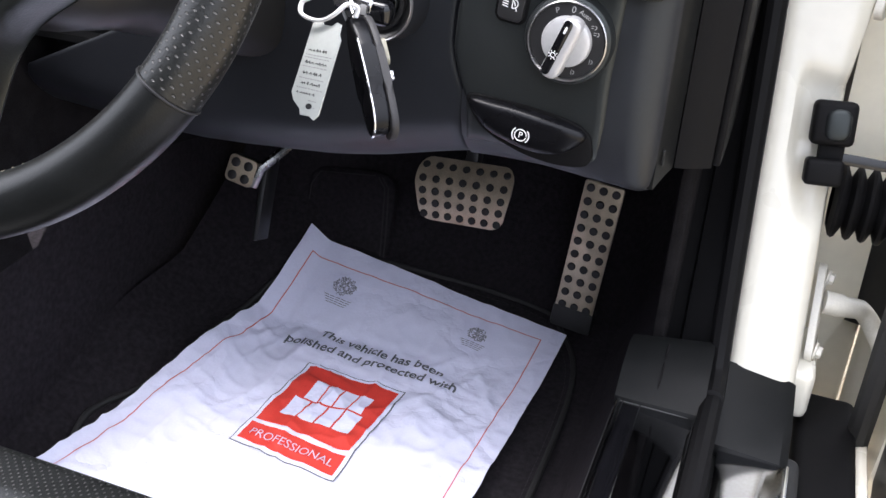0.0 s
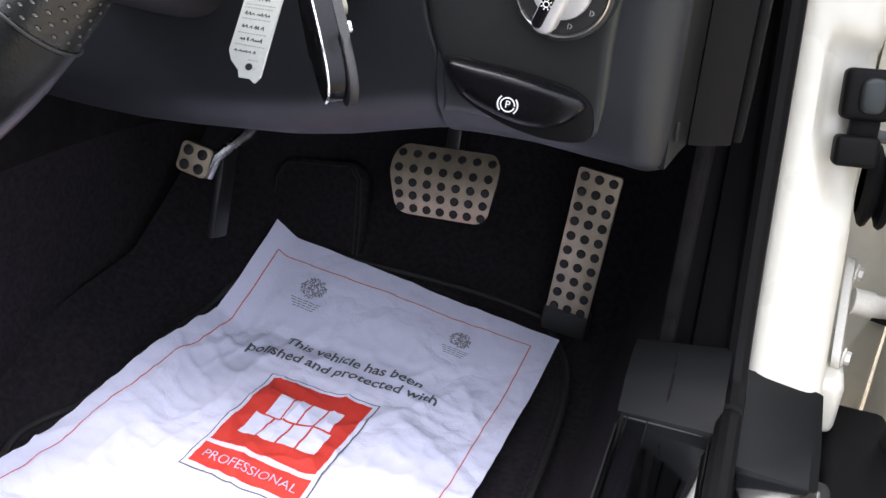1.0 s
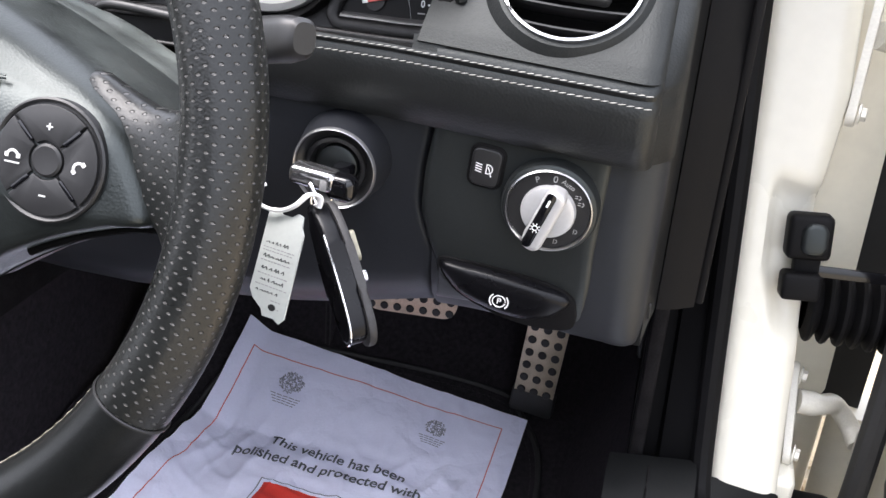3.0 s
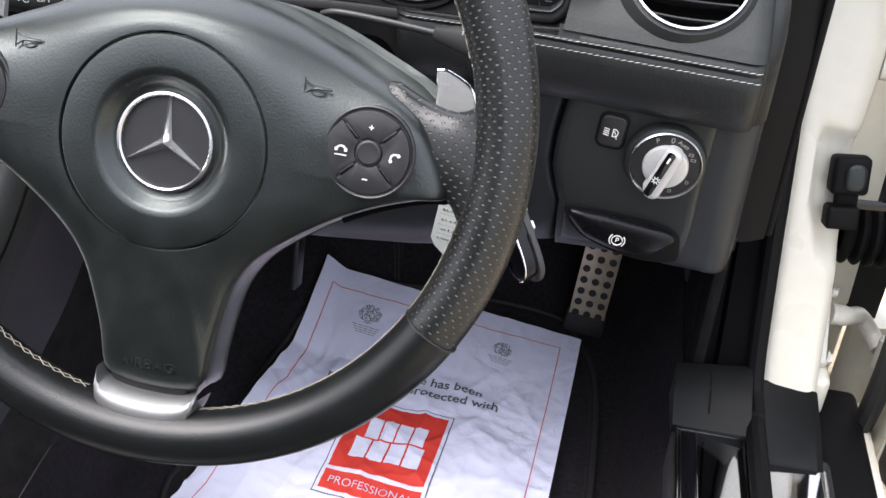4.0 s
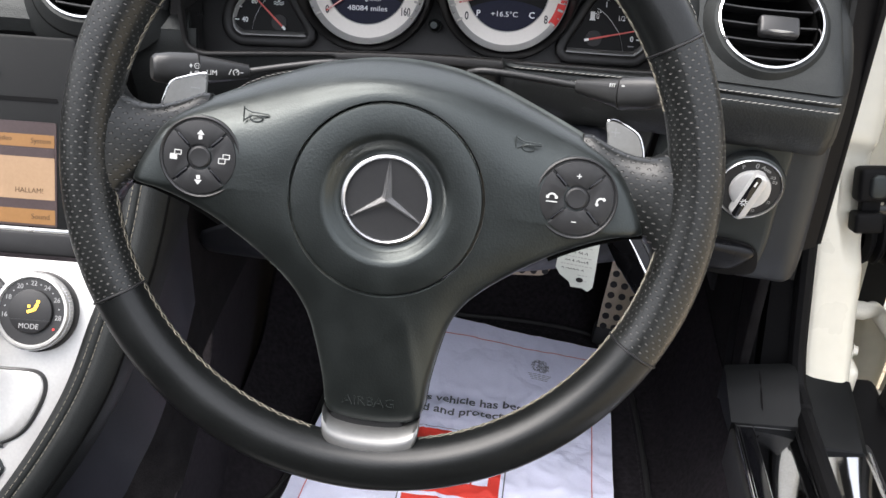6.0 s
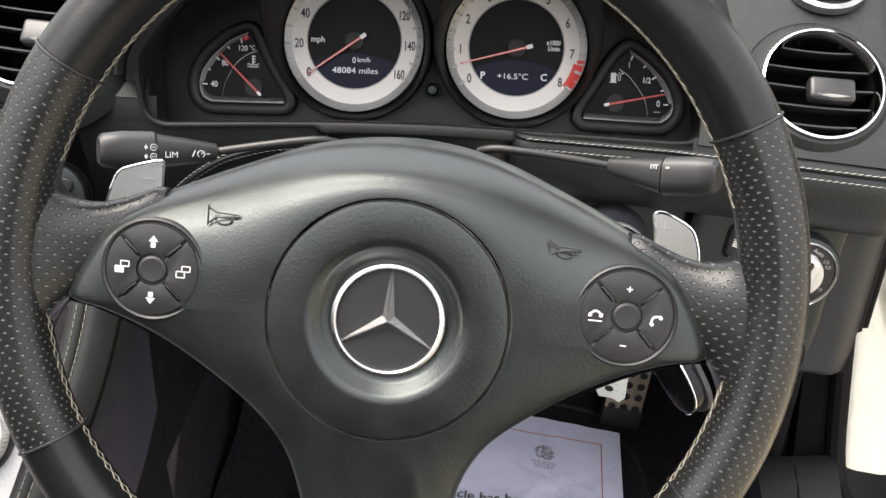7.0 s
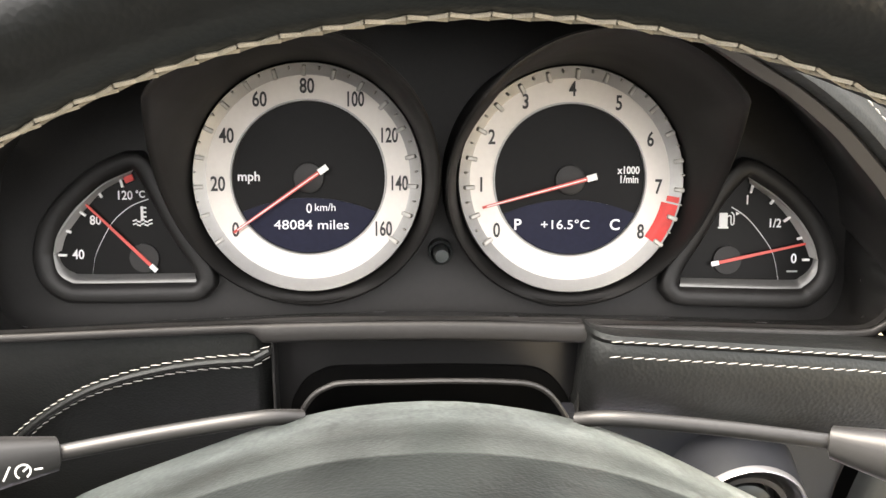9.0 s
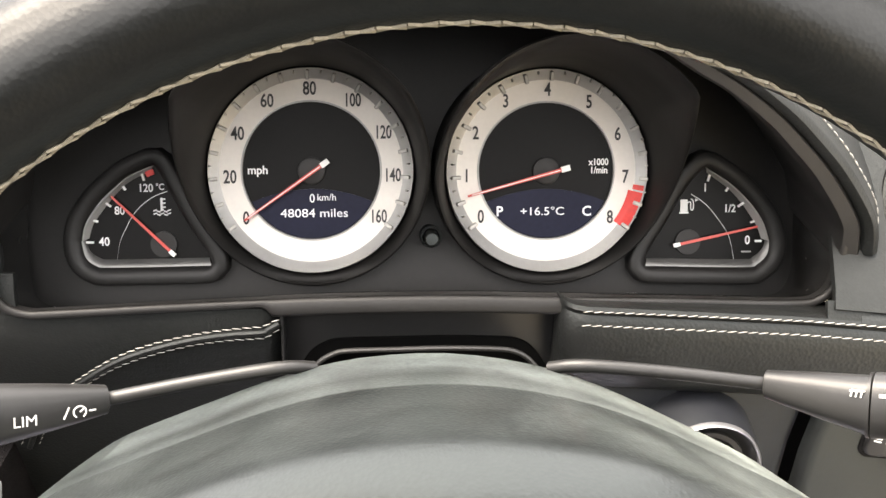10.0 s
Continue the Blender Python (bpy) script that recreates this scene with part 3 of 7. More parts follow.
dash_part("ignition_panel", swelling_panel([(0.5, -0.2), (0.56, -0.2), (0.62, -0.07), (0.702, -0.05)], [(0.57, 0.1985), (0.59, 0.1995), (0.605, 0.1998), (0.622, 0.193), (0.64, 0.1888), (0.665, 0.1902), (0.702, 0.196)], LOWER, -0.2, 0.1985, 0.2502, 0.648, 0.034), KNEE, smooth=50)
dash_part("switch_panel", swelling_panel([(0.57, 0.2005), (0.59, 0.2015), (0.605, 0.2018), (0.622, 0.195), (0.64, 0.1908), (0.665, 0.1922), (0.702, 0.198)], [(0.566, 0.296), (0.575, 0.3015), (0.6, 0.3025), (0.63, 0.3025), (0.702, 0.3065)], [(0.2, 0.57), (0.227, 0.571), (0.258, 0.5695), (0.281, 0.5655), (0.294, 0.566), (0.3015, 0.572)], 0.2, 0.3015, 0.2402, 0.648, 0.008), PANEL, smooth=50)
SURROUND = [(0.1985, 0.5465), (0.222, 0.5505), (0.257, 0.5545), (0.285, 0.5555), (0.314, 0.5535), (0.328, 0.552), (0.338, 0.553)]


def surround_at(x, v):
    """The rim round the switch panel, which rolls over into the end of the dashboard."""
    low = along(SURROUND, x)
    z = low + (0.702 - low) * v
    k = min(1.0, max(0.0, (x - 0.314) / 0.024))
    e = max(0.0, 1 - v * 0.14 / 0.006)
    roll = (0.036 - 0.026 * min(1.0, (x - 0.1985) / 0.09)) * max(0.0, 1 - (z - low) / 0.045) ** 2
    return (x, 0.2432 + 0.02 * (1 - math.sqrt(1 - k * k)) + 0.5 * (z - 0.648) ** 2 * (1 - k) + 0.005 * e * e + roll, z)


dash_part("panel_surround", thick(sheet(surround_at, steps(0.1992, 0.31, 16) + steps(0.314, 0.33, 8) + [0.3325, 0.335, 0.3365, 0.3375, 0.338], [0, 0.015, 0.035, 0.06] + steps(0.1, 1, 10)), 0.005, (0, -1, 0)), KNEE, "smooth plastic rim round the switches", smooth=50)
dash_part("panel_underside", box(0.54, 0.3, 0.006, (0.065, 0.43, 0.582)), BLACK)
# outer end of the dashboard
def end_at(p, v):
    return (p[0], p[1] + 0.07 * max(0, v - 0.5) * (0.38 - p[1]) / 0.12, 0.5555 + 0.276 * v)


dash_part("end_cap", thick(sheet(end_at, [(0.3378, 0.262), (0.3395, 0.275), (0.3415, 0.292), (0.3445, 0.3105)], steps(0, 1, 10)), 0.004), END_PLASTIC, smooth=60)
dash_part("end_cap", thick(sheet(end_at, [(0.3455, 0.311), (0.352, 0.3125), (0.36, 0.316), (0.371, 0.323)], steps(0, 1, 10)), 0.004), SILL_PLASTIC)
dash_part("end_cap", box(0.006, 0.55, 0.30, (0.374, 0.6, 0.7065), 0.002), SILL_PLASTIC)
dash_part("screw_hole", moved(prism(round_rect(0.0035, 0.012, 0.0017), 0, 0.0012), face_frame((0.3402, 0.274, 0.576), (0.985, -0.16, 0))), BLACK)

# headlamp washer button
washer = thing("headlamp_washer_button", face_frame((0.2315, 0.2405, 0.677), (0, -1, 0.03), -6), "black rounded push button with a white headlamp washer mark", "button")
part("surround", prism(round_rect(0.0225, 0.0285, 0.0065), -0.004, 0.0006, 0.0005), SILL_PLASTIC, washer)
part("button_cap", prism(round_rect(0.0185, 0.0245, 0.005), -0.002, 0.003, 0.0015, 3), BUTTON, washer)
lamp_mark = [bar((-0.0062, 0.0022 - 0.0016 * i), (-0.0022, 0.0016 - 0.0016 * i), 0.0006, 0.003, 0.0032) for i in range(4)]
lamp_mark.append(moved(band(0.0026, 0.0032, -110, 110, 0.003, 0.0032), Matrix.Translation((0.0014, -0.0004, 0))))
lamp_mark += [bar((0.0006, -0.0034), (0.0006, 0.0026), 0.0006, 0.003, 0.0032), bar((0.0014, 0.0012), (0.0028, -0.0016), 0.0006, 0.003, 0.0032), bar((0.003, -0.002), (0.004, -0.005), 0.0006, 0.003, 0.0032)]
part("lamp_mark", join(*lamp_mark), WHITE, washer, "white headlamp mark")

# rotary light switch
switch = thing("light_switch", face_frame((0.2725, 0.2405, 0.6595), (0, -1, 0.02), -5), "black rotary light switch with a chrome ring and silver knob", "switch")
part("bezel", lathe([(0.0295, -0.004), (0.0295, 0.006), (0.0282, 0.0095), (0.0262, 0.0105)]), PANEL, switch)
part("chrome_ring", lathe([(0.0263, 0.010), (0.0262, 0.0122), (0.0256, 0.0129), (0.025, 0.0122), (0.0243, 0.010)]), SILVER, switch, "chrome ring")
part("scale", prism(circle(0.0244, 48), 0, 0.011), BUTTON, switch)
part("knob", lathe([(0.0165, 0.010), (0.0165, 0.0125), (0.0158, 0.0148), (0.013, 0.0158), (0.0, 0.016)]), KNOB, switch, "satin silver knob")
grip = loft([[(x * k, y * h - 0.0035, z) for x, y in round_rect(0.0135, 0.042, 0.0055)] for k, h, z in ((1.0, 1.0, 0.010), (0.97, 0.995, 0.017), (0.9, 0.98, 0.0205), (0.78, 0.95, 0.0217), (0.4, 0.85, 0.0219))])
part("grip", moved(grip, pose(0, 0, 0, 0, 0, -16)), KNOB, switch, "satin silver grip bar", smooth=60)
part("grip_top", moved(prism(round_rect(0.0062, 0.0385, 0.003, at=(-0.0026, -0.0035)), 0.019, 0.0223, 0.0006), pose(0, 0, 0, 0, 0, -16)), GLOSS, switch, "gloss black strip")
marks = [letters("0", 0.006, (0.0005, 0.0205, 0.0112)), letters("Auto", 0.0043, (0.0085, 0.0188, 0.0112), -24), letters("P", 0.0052, (-0.0098, 0.018, 0.0112), 22)]
for a in (38, 25):
    marks.append(moved(join(band(0.0009, 0.0014, -90, 90, 0.0111, 0.0113, 8), bar((-0.0024, 0.0008), (-0.0006, 0.0008), 0.0004, 0.0111, 0.0113), bar((-0.0024, -0.0006), (-0.0006, -0.0006), 0.0004, 0.0111, 0.0113)), Matrix.Translation((0.0203 * math.cos(radians(a)), 0.0203 * math.sin(radians(a)), 0))))
for a in (-28, -68, -100):
    marks.append(moved(join(band(0.0009, 0.0014, -90, 90, 0.0111, 0.0113, 8), bar((-0.0008, 0.0016), (-0.0008, -0.0016), 0.0004, 0.0111, 0.0113)), Matrix.Translation((0.0203 * math.cos(radians(a)), 0.0203 * math.sin(radians(a)), 0))))
part("scale_marks", join(*marks), GREY_MARK, switch, "pale printed symbols")
sunmark = [band(0.0013, 0.0018, 0, 360, 0.0221, 0.0223, 16)] + [bar((0.0022 * math.cos(a), 0.0022 * math.sin(a)), (0.0032 * math.cos(a), 0.0032 * math.sin(a)), 0.0005, 0.0221, 0.0223) for a in [math.pi * k / 4 for k in range(8)]]
part("lamp_mark", moved(join(moved(join(*sunmark), Matrix.Translation((-0.0026, -0.0085, 0.0002))), bar((-0.0026, 0.007), (-0.0026, 0.0115), 0.0014, 0.0223, 0.0225)), pose(0, 0, 0, 0, 0, -16)), WHITE, switch)

# parking brake release
brake = thing("parking_brake_release", face_frame((0.249, 0.2405, 0.5905), (0, -1, 0)), "gloss black parking brake release handle in a recess", "handle")
LENS = smooth_path([(-0.0445, 0.0188, 0), (-0.0213, 0.0195, 0), (0.0065, 0.0168, 0), (0.0313, 0.0122, 0), (0.0425, 0.006, 0), (0.0462, -0.0022, 0), (0.0446, -0.0172, 0), (0.0214, -0.0205, 0), (-0.0042, -0.0158, 0), (-0.0217, -0.009, 0), (-0.0358, 0.0003, 0)], 5, True)
part("recess", prism([(p.x, p.y) for p in LENS], -0.01, 0.0012, 0.0006), SILL_PLASTIC, brake)
HANDLE = smooth_path([(-0.0422, 0.0172, 0), (-0.0212, 0.0178, 0), (0.0066, 0.0148, 0), (0.0314, 0.0106, 0), (0.0418, 0.0052, 0), (0.039, -0.0018, 0), (0.026, -0.0112, 0), (0.0068, -0.013, 0), (-0.0133, -0.0085, 0), (-0.031, -0.0003, 0)], 5, True)
mid_h = sum((p for p in HANDLE), Vector()) / len(HANDLE)
part("handle", loft([[mid_h + (p - mid_h) * k + Vector((0, 0.0008 * (1 - k), z)) for p in HANDLE] for k, z in ((1.0, -0.004), (1.0, 0.002), (0.985, 0.004), (0.94, 0.006), (0.85, 0.0075), (0.65, 0.0086), (0.35, 0.009), (0.05, 0.009))]), HANDLE_BLACK, brake, smooth=70)
pm = [band(0.0038, 0.0045, 0, 360, 0.0091, 0.0094, 28), band(0.0056, 0.0064, -45, 45, 0.0091, 0.0094, 12), band(0.0056, 0.0064, 135, 225, 0.0091, 0.0094, 12), letters("P", 0.0062, (0, 0, 0.0092))]
part("parking_mark", moved(join(*pm), Matrix.Translation((-0.0015, -0.0005, 0)) @ pose(0, 0, 0, 0, 0, -6)), WHITE, brake, "white P in a ring")

# ignition lock
lock = thing("ignition_lock", face_frame((0.139, 0.2505, 0.666), (0.03, -1, 0.03)), "black ignition lock with a bright chrome ring", "lock")
part("collar", lathe([(0.0305, -0.002), (0.029, 0.008), (0.0274, 0.019), (0.0265, 0.023)]), KNEE, lock)
part("chrome_ring", lathe([(0.0266, 0.021), (0.0263, 0.0255), (0.0257, 0.0263), (0.025, 0.0255), (0.0248, 0.02)]), LOCK_RING, lock, "chrome ring")
part("recess", lathe([(0.0249, 0.0238), (0.0225, 0.0205), (0.0195, 0.019), (0.019, 0.0215), (0.0165, 0.0215), (0.0155, 0.014), (0.0, 0.012)]), BLACK, lock)
part("barrel", lathe([(0.013, 0.012), (0.0128, 0.019), (0.0105, 0.0205), (0, 0.0205)]), PANEL, lock)


def air_vent(m, r, label, turn=0.0):
    v = thing("air_vent", m, label, "air vent", "dashboard vents")
    part("bezel", lathe([(r * 1.62, -0.02), (r * 1.48, -0.0115), (r * 1.32, -0.0045), (r * 1.18, 0.0025), (r * 1.09, 0.006), (r * 1.03, 0.0062), (r * 0.99, 0.0)]), LEATHER, v, "leather rim round the vent")
    part("chrome_ring", lathe([(r * 1.035, 0.004), (r * 1.02, 0.0085), (r * 0.985, 0.009), (r * 0.96, 0.006), (r * 0.955, 0.0)]), CHROME, v, "bright chrome ring")
    part("bezel_groove", lathe([(r * 1.31, -0.0042), (r * 1.29, -0.0024), (r * 1.27, -0.0022)]), DEEP_BLACK, v, "dark groove in the rim")
    part("duct", lathe([(r * 0.96, 0.002), (r * 0.95, -0.045), (0, -0.046)]), DEEP_BLACK, v)
    for k in range(-2, 3):
        y = k * r * 0.35
        w = 2 * math.sqrt(max(0.0, (r * 0.94) ** 2 - y * y))
        slat = [[(x, y + 0.0012 * (2 * x / w) ** 2 + dy, z) for dy, z in ((-0.0008, -0.018), (-0.0012, -0.004), (-0.0004, -0.0018), (0.0006, -0.0018), (0.0012, -0.004), (0.0006, -0.018))] for x in steps(-w / 2, w / 2, 10)]
        part("slat", moved(loft(slat), Matrix.Translation((0, y, 0)) @ pose(0, 0, 0, 14, 0, 0) @ Matrix.Translation((0, -y, 0))), BLACK, v)
    part("thumb_slider", box(r * 0.78, r * 0.42, 0.010, (r * 0.18, -r * 0.05, 0.0015), 0.003, 3), BLACK, v)
    part("slider_edge", loft([[(r * 0.18 + a, -r * 0.19 + b * (1 - f * f), 0.0062 + c) for a, b, c in ((f * r * 0.27, 0.0012, 0), (f * r * 0.27, 0, 0.0009), (f * r * 0.27, -0.0012, 0))] for f in steps(-1, 1, 10)], closed=False), DIAL_RIM, v, "silver edge")
    return v


air_vent(*VENTS[0], "round black dashboard vent with chrome ring, by the door")
air_vent(*VENTS[1], "round black dashboard vent with chrome ring, above the display")
demist = thing("demister_vent", face_frame((0.278, 0.327, 0.8365), (0.0, -0.5, 0.87)) @ Matrix.Diagonal((1.3, 1.15, 1, 1)), "small round silver-ringed demister vent on the dashboard top", "air vent")
part("ring", lathe([(0.021, -0.003), (0.021, 0.003), (0.018, 0.004), (0.0165, 0.001), (0.0165, -0.003)]), SILVER, demist)
part("grille", join(prism(circle(0.0168, 28), -0.006, -0.003), *[bar((-0.015, y), (0.015, y), 0.002, -0.003, 0.001) for y in (-0.008, -0.003, 0.003, 0.008)]), BLACK, demist)
dash_part("dash_top", box(0.12, 0.55, 0.01, (0.387, 0.67, 0.858), 0.004), LEATHER)

# ---- instrument cluster ----
cluster = thing("instrument_cluster", face_frame((0.006, 0.315, 0.783), (0, -math.cos(radians(20)), math.sin(radians(20))), 1.2), "black instrument cluster with two silver-ringed dials and two small gauges", "instrument cluster")
part("back_plate", prism(round_rect(0.43, 0.16, 0.02, at=(0, 0.013)), -0.01, -0.004), POD, cluster)

STEP = 31.35


def tube_mouth(y):
    """How far a dial's tunnel reaches towards the driver: hardly at its foot, far at its top."""
    u = (y + 0.052) / 0.058
    return min(0.098, 0.003 + 0.025 * u + 0.02 * u ** 3)


def dial(cx, cy, turn, numerals, needle_tip, needle_end, label):
    at = Matrix.Translation((cx, cy, 0))
    d = part("dial", moved(prism(circle(0.0345, 56), -0.004, -0.0012), at), GLASS_BLACK, cluster, label)
    rings_ = []
    for a in steps(0, 360, 96)[:-1]:
        u = Vector((math.cos(radians(a)), math.sin(radians(a)), 0))
        z1 = tube_mouth(0.0545 * u.y)
        lip = min(0.012, z1 * 0.6)
        rings_.append([u * r + Vector((0, 0, z)) for r, z in ((0.0511, -0.003), (0.0522, 0.3 * (z1 - lip)), (0.0535, z1 - lip), (0.0553, z1 - 0.35 * lip), (0.0562, z1 - 0.0008), (0.057, z1), (0.0576, z1 - 0.0008), (0.0578, z1 - 0.003), (0.058, -0.004))])
    part("tunnel", moved(loft(rings_, closed=False, loop=True), at), TUNNEL, d, "black plastic tunnel round the dial", smooth=50)
    part("rim", moved(lathe([(0.0509, -0.003), (0.0508, 0.0034), (0.0504, 0.004), (0.0498, 0.0036)], 72), at), DIAL_RIM, d, "satin silver rim")
    part("bevel", moved(lathe([(0.05, 0.0037), (0.0462, 0.0008), (0.0452, 0.0003)], 72), at), DIAL_RIM, d, "sloping silver edge")
    part("number_ring", moved(lathe([(0.0454, 0.0004), (0.0446, 0.0003), (0.0348, 0.0003)], 72), at), DIAL, d, "matt silver number ring")
    part("inner_ring", moved(lathe([(0.035, 0.0), (0.0348, 0.0009), (0.0342, 0.0009), (0.034, -0.001)], 72), at), DIAL_RIM, d, "thin chrome ring")
    for k in range(33):
        a = 215.4 + turn - STEP / 4 * k
        r0, w = (0.0458, 0.0019) if k % 2 == 0 else (0.0487, 0.001)
        part("tick", moved(box(0.0504 - r0, w, 0.0036, ((0.0504 + r0) / 2, 0, 0.0026), 0.0004, 1), at @ pose(0, 0, 0, 0, 0, a) @ pose(0, 0, 0, 0, -12, 0)), TICK, d)
    for k, w in enumerate(numerals):
        a = radians(215.4 + turn - STEP * k)
        part("numeral", letters(w, 0.0092, (cx + 0.0403 * math.cos(a), cy + 0.0403 * math.sin(a), 0.0006), wide=0.72 if len(w) < 3 else 0.62, bold=0.00017), INK, d)
    seg = circle(0.0336, 28, (cx, cy), 207, 333)
    top = [(cx + x, cy - 0.0155 + 0.0065 * (1 - (x / 0.0302) ** 2)) for x in steps(0.0285, -0.0285, 12)]
    part("display", prism(seg + top, -0.0012, -0.0007), LCD, d, "dark blue display")
    part("needle_hub", moved(prism(circle(0.0068, 28), -0.001, 0.001, 0.0006), at), POD, d)
    t, e = Vector(needle_tip), Vector(needle_end)
    u = (t - e).normalized()
    n = part("needle", moved(bar(tuple(e + u * 0.004), tuple(t), 0.0018, 0.0022, 0.0032, 0.0011), at), NEEDLE, d, "red needle")
    part("needle_stripe", moved(bar(tuple(e + u * 0.005), tuple(t - u * 0.002), 0.0004, 0.0032, 0.0034), at), WHITE, n)
    part("needle_end", moved(bar(tuple(e), tuple(e + u * 0.0045), 0.0028, 0.002, 0.0034), at), WHITE, n, "white needle end")
    return d


speed = dial(-0.0577, 0.0006, 0.2, ["0", "20", "40", "60", "80", "100", "120", "140", "160"], (-0.0332, -0.0242), (0.0085, 0.005), "round speedometer with red needle at zero")
part("unit", letters("mph", 0.0058, (-0.0843, 0.001, -0.0004), bold=0.0001), WHITE, speed)
part("readout", join(letters("0", 0.0062, (-0.0577, -0.0133, -0.0003), wide=0.9), letters("km/h", 0.0048, (-0.0505, -0.0128, -0.0003)), letters("48084 miles", 0.006, (-0.0567, -0.0207, -0.0003), wide=1.16)), LCD_TEXT, speed, "pale display letters")
rev = dial(0.0598, -0.0004, -0.7, ["0", "1", "2", "3", "4", "5", "6", "7", "8"], (-0.0398, -0.0123), (0.0116, 0.0017), "round rev counter with red zone")
part("unit", join(letters("x1000", 0.0047, (0.0865, 0.0038, -0.0004), wide=0.85, bold=0.0001), letters("1/min", 0.0047, (0.0866, -0.0003, -0.0004), wide=0.85, bold=0.0001)), WHITE, rev)
part("readout", join(letters("P", 0.007, (0.0362, -0.0208, -0.0003), bold=0.0001), letters("+16.5°C", 0.0058, (0.0579, -0.0209, -0.0003), wide=1.15), letters("C", 0.007, (0.0806, -0.021, -0.0003), bold=0.0001)), LCD_TEXT, rev, "pale display letters")
part("red_zone", moved(join(lathe([(0.0428, 0.0006), (0.0452, 0.0007), (0.0462, 0.0012), (0.0497, 0.0039)], 16, -36.5, -13.2), lathe([(0.0448, 0.0007), (0.0462, 0.0012), (0.0497, 0.0039)], 4, -12.2, -9.0)), Matrix.Translation((0.0598, -0.0004, 0))), RED, rev, "red warning zone")


def small_gauge(edge_pts, corner, side_pts, ticks_, words, scale, needle_tip, needle_end, label):
    """A quarter-round gauge in a rounded three-cornered frame, its curved and lower edges silver."""
    arc = smooth_path([(x, y, 0) for x, y in edge_pts], 5)
    low = smooth_path([(x, y, 0) for x, y in corner], 4)
    shape = [(p.x, p.y) for p in arc + low[1:]] + list(side_pts)
    if sum(a[0] * b[1] - b[0] * a[1] for a, b in zip(shape, shape[1:] + shape[:1])) < 0:
        shape = shape[::-1]
    for _ in range(2):
        shape = [tuple(Vector(a).lerp(Vector(b), f)) for a, b in zip(shape, shape[1:] + shape[:1]) for f in (0.25, 0.75)]
    shape = [p for k, p in enumerate(shape) if (Vector(p) - Vector(shape[k - 1])).length > 1e-5]
    mid = Vector((sum(p[0] for p in shape) / len(shape), sum(p[1] for p in shape) / len(shape)))
    g = part("gauge", prism(shape, -0.004, -0.0012), GLASS_BLACK, cluster, label)

    def grown(d, z):
        out, k = [], len(shape)
        for i, p in enumerate(shape):
            e = Vector(shape[(i + 1) % k]) - Vector(shape[i - 1])
            n = Vector((e.y, -e.x)).normalized()
            out.append((*(Vector(p) + n * d), z))
        return out

    part("gauge_frame", loft([grown(0.0095, -0.004), grown(0.0088, 0.003), grown(0.0075, 0.0042), grown(0.003, 0.004), grown(0.0006, 0.0022), grown(0.0002, -0.0012)], caps=False), POD, g, "black raised frame", smooth=60)
    inn = [p + (Vector((*mid, 0)) - p).normalized() * 0.0034 for p in arc]
    part("silver_edge", loft([[p + Vector((0, 0, 0.002)) for p in arc], [p.lerp(q, 0.3) + Vector((0, 0, 0.0022)) for p, q in zip(arc, inn)], [q + Vector((0, 0, -0.0006)) for q in inn]], closed=False), DIAL_RIM, g, "satin silver curved edge", smooth=60)
    inn = [p + Vector((0, 0.0038, 0)) + (Vector((mid.x, p.y, 0)) - p).normalized() * 0.0012 for p in low]
    part("silver_edge", loft([[p + Vector((0, 0, 0.002)) for p in low], [p.lerp(q, 0.35) + Vector((0, 0, 0.0018)) for p, q in zip(low, inn)], [q + Vector((0, 0, -0.0006)) for q in inn]], closed=False), TRIM_SATIN, g, "satin silver lower edge", smooth=60)
    part("scale_arc", sheet(lambda p, k: p + Vector((0, 0.0002 * k, -0.0008)), smooth_path([(x, y, 0) for x, y in scale], 8), [-1, 1]), WHITE, g, "thin white arc")
    c = Vector(needle_end).lerp(Vector(needle_tip), 0.2)
    for x, y, l in ticks_:
        d = (Vector((x, y)) - c).normalized()
        part("tick", bar(tuple(Vector((x, y)) - d * l / 2), tuple(Vector((x, y)) + d * l / 2), 0.001, -0.0006, 0.0006), WHITE, g)
    for w, s, x, y in words:
        part("numeral", letters(w, s, (x, y, -0.0008), wide=0.88, bold=0.00008), WHITE, g)
    t, e = Vector(needle_tip), Vector(needle_end)
    u = (t - e).normalized()
    part("needle_hub", moved(prism(circle(0.0065, 24), -0.0012, 0.0004), Matrix.Translation((*(e + u * 0.008), 0))), POD, g)
    n = part("needle", bar(tuple(e + u * 0.002), tuple(t), 0.0015, 0.001, 0.0018, 0.0009), NEEDLE, g, "red needle")
    part("needle_end", bar(tuple(e), tuple(e + u * 0.0035), 0.002, 0.0009, 0.002), WHITE, n)
    return g


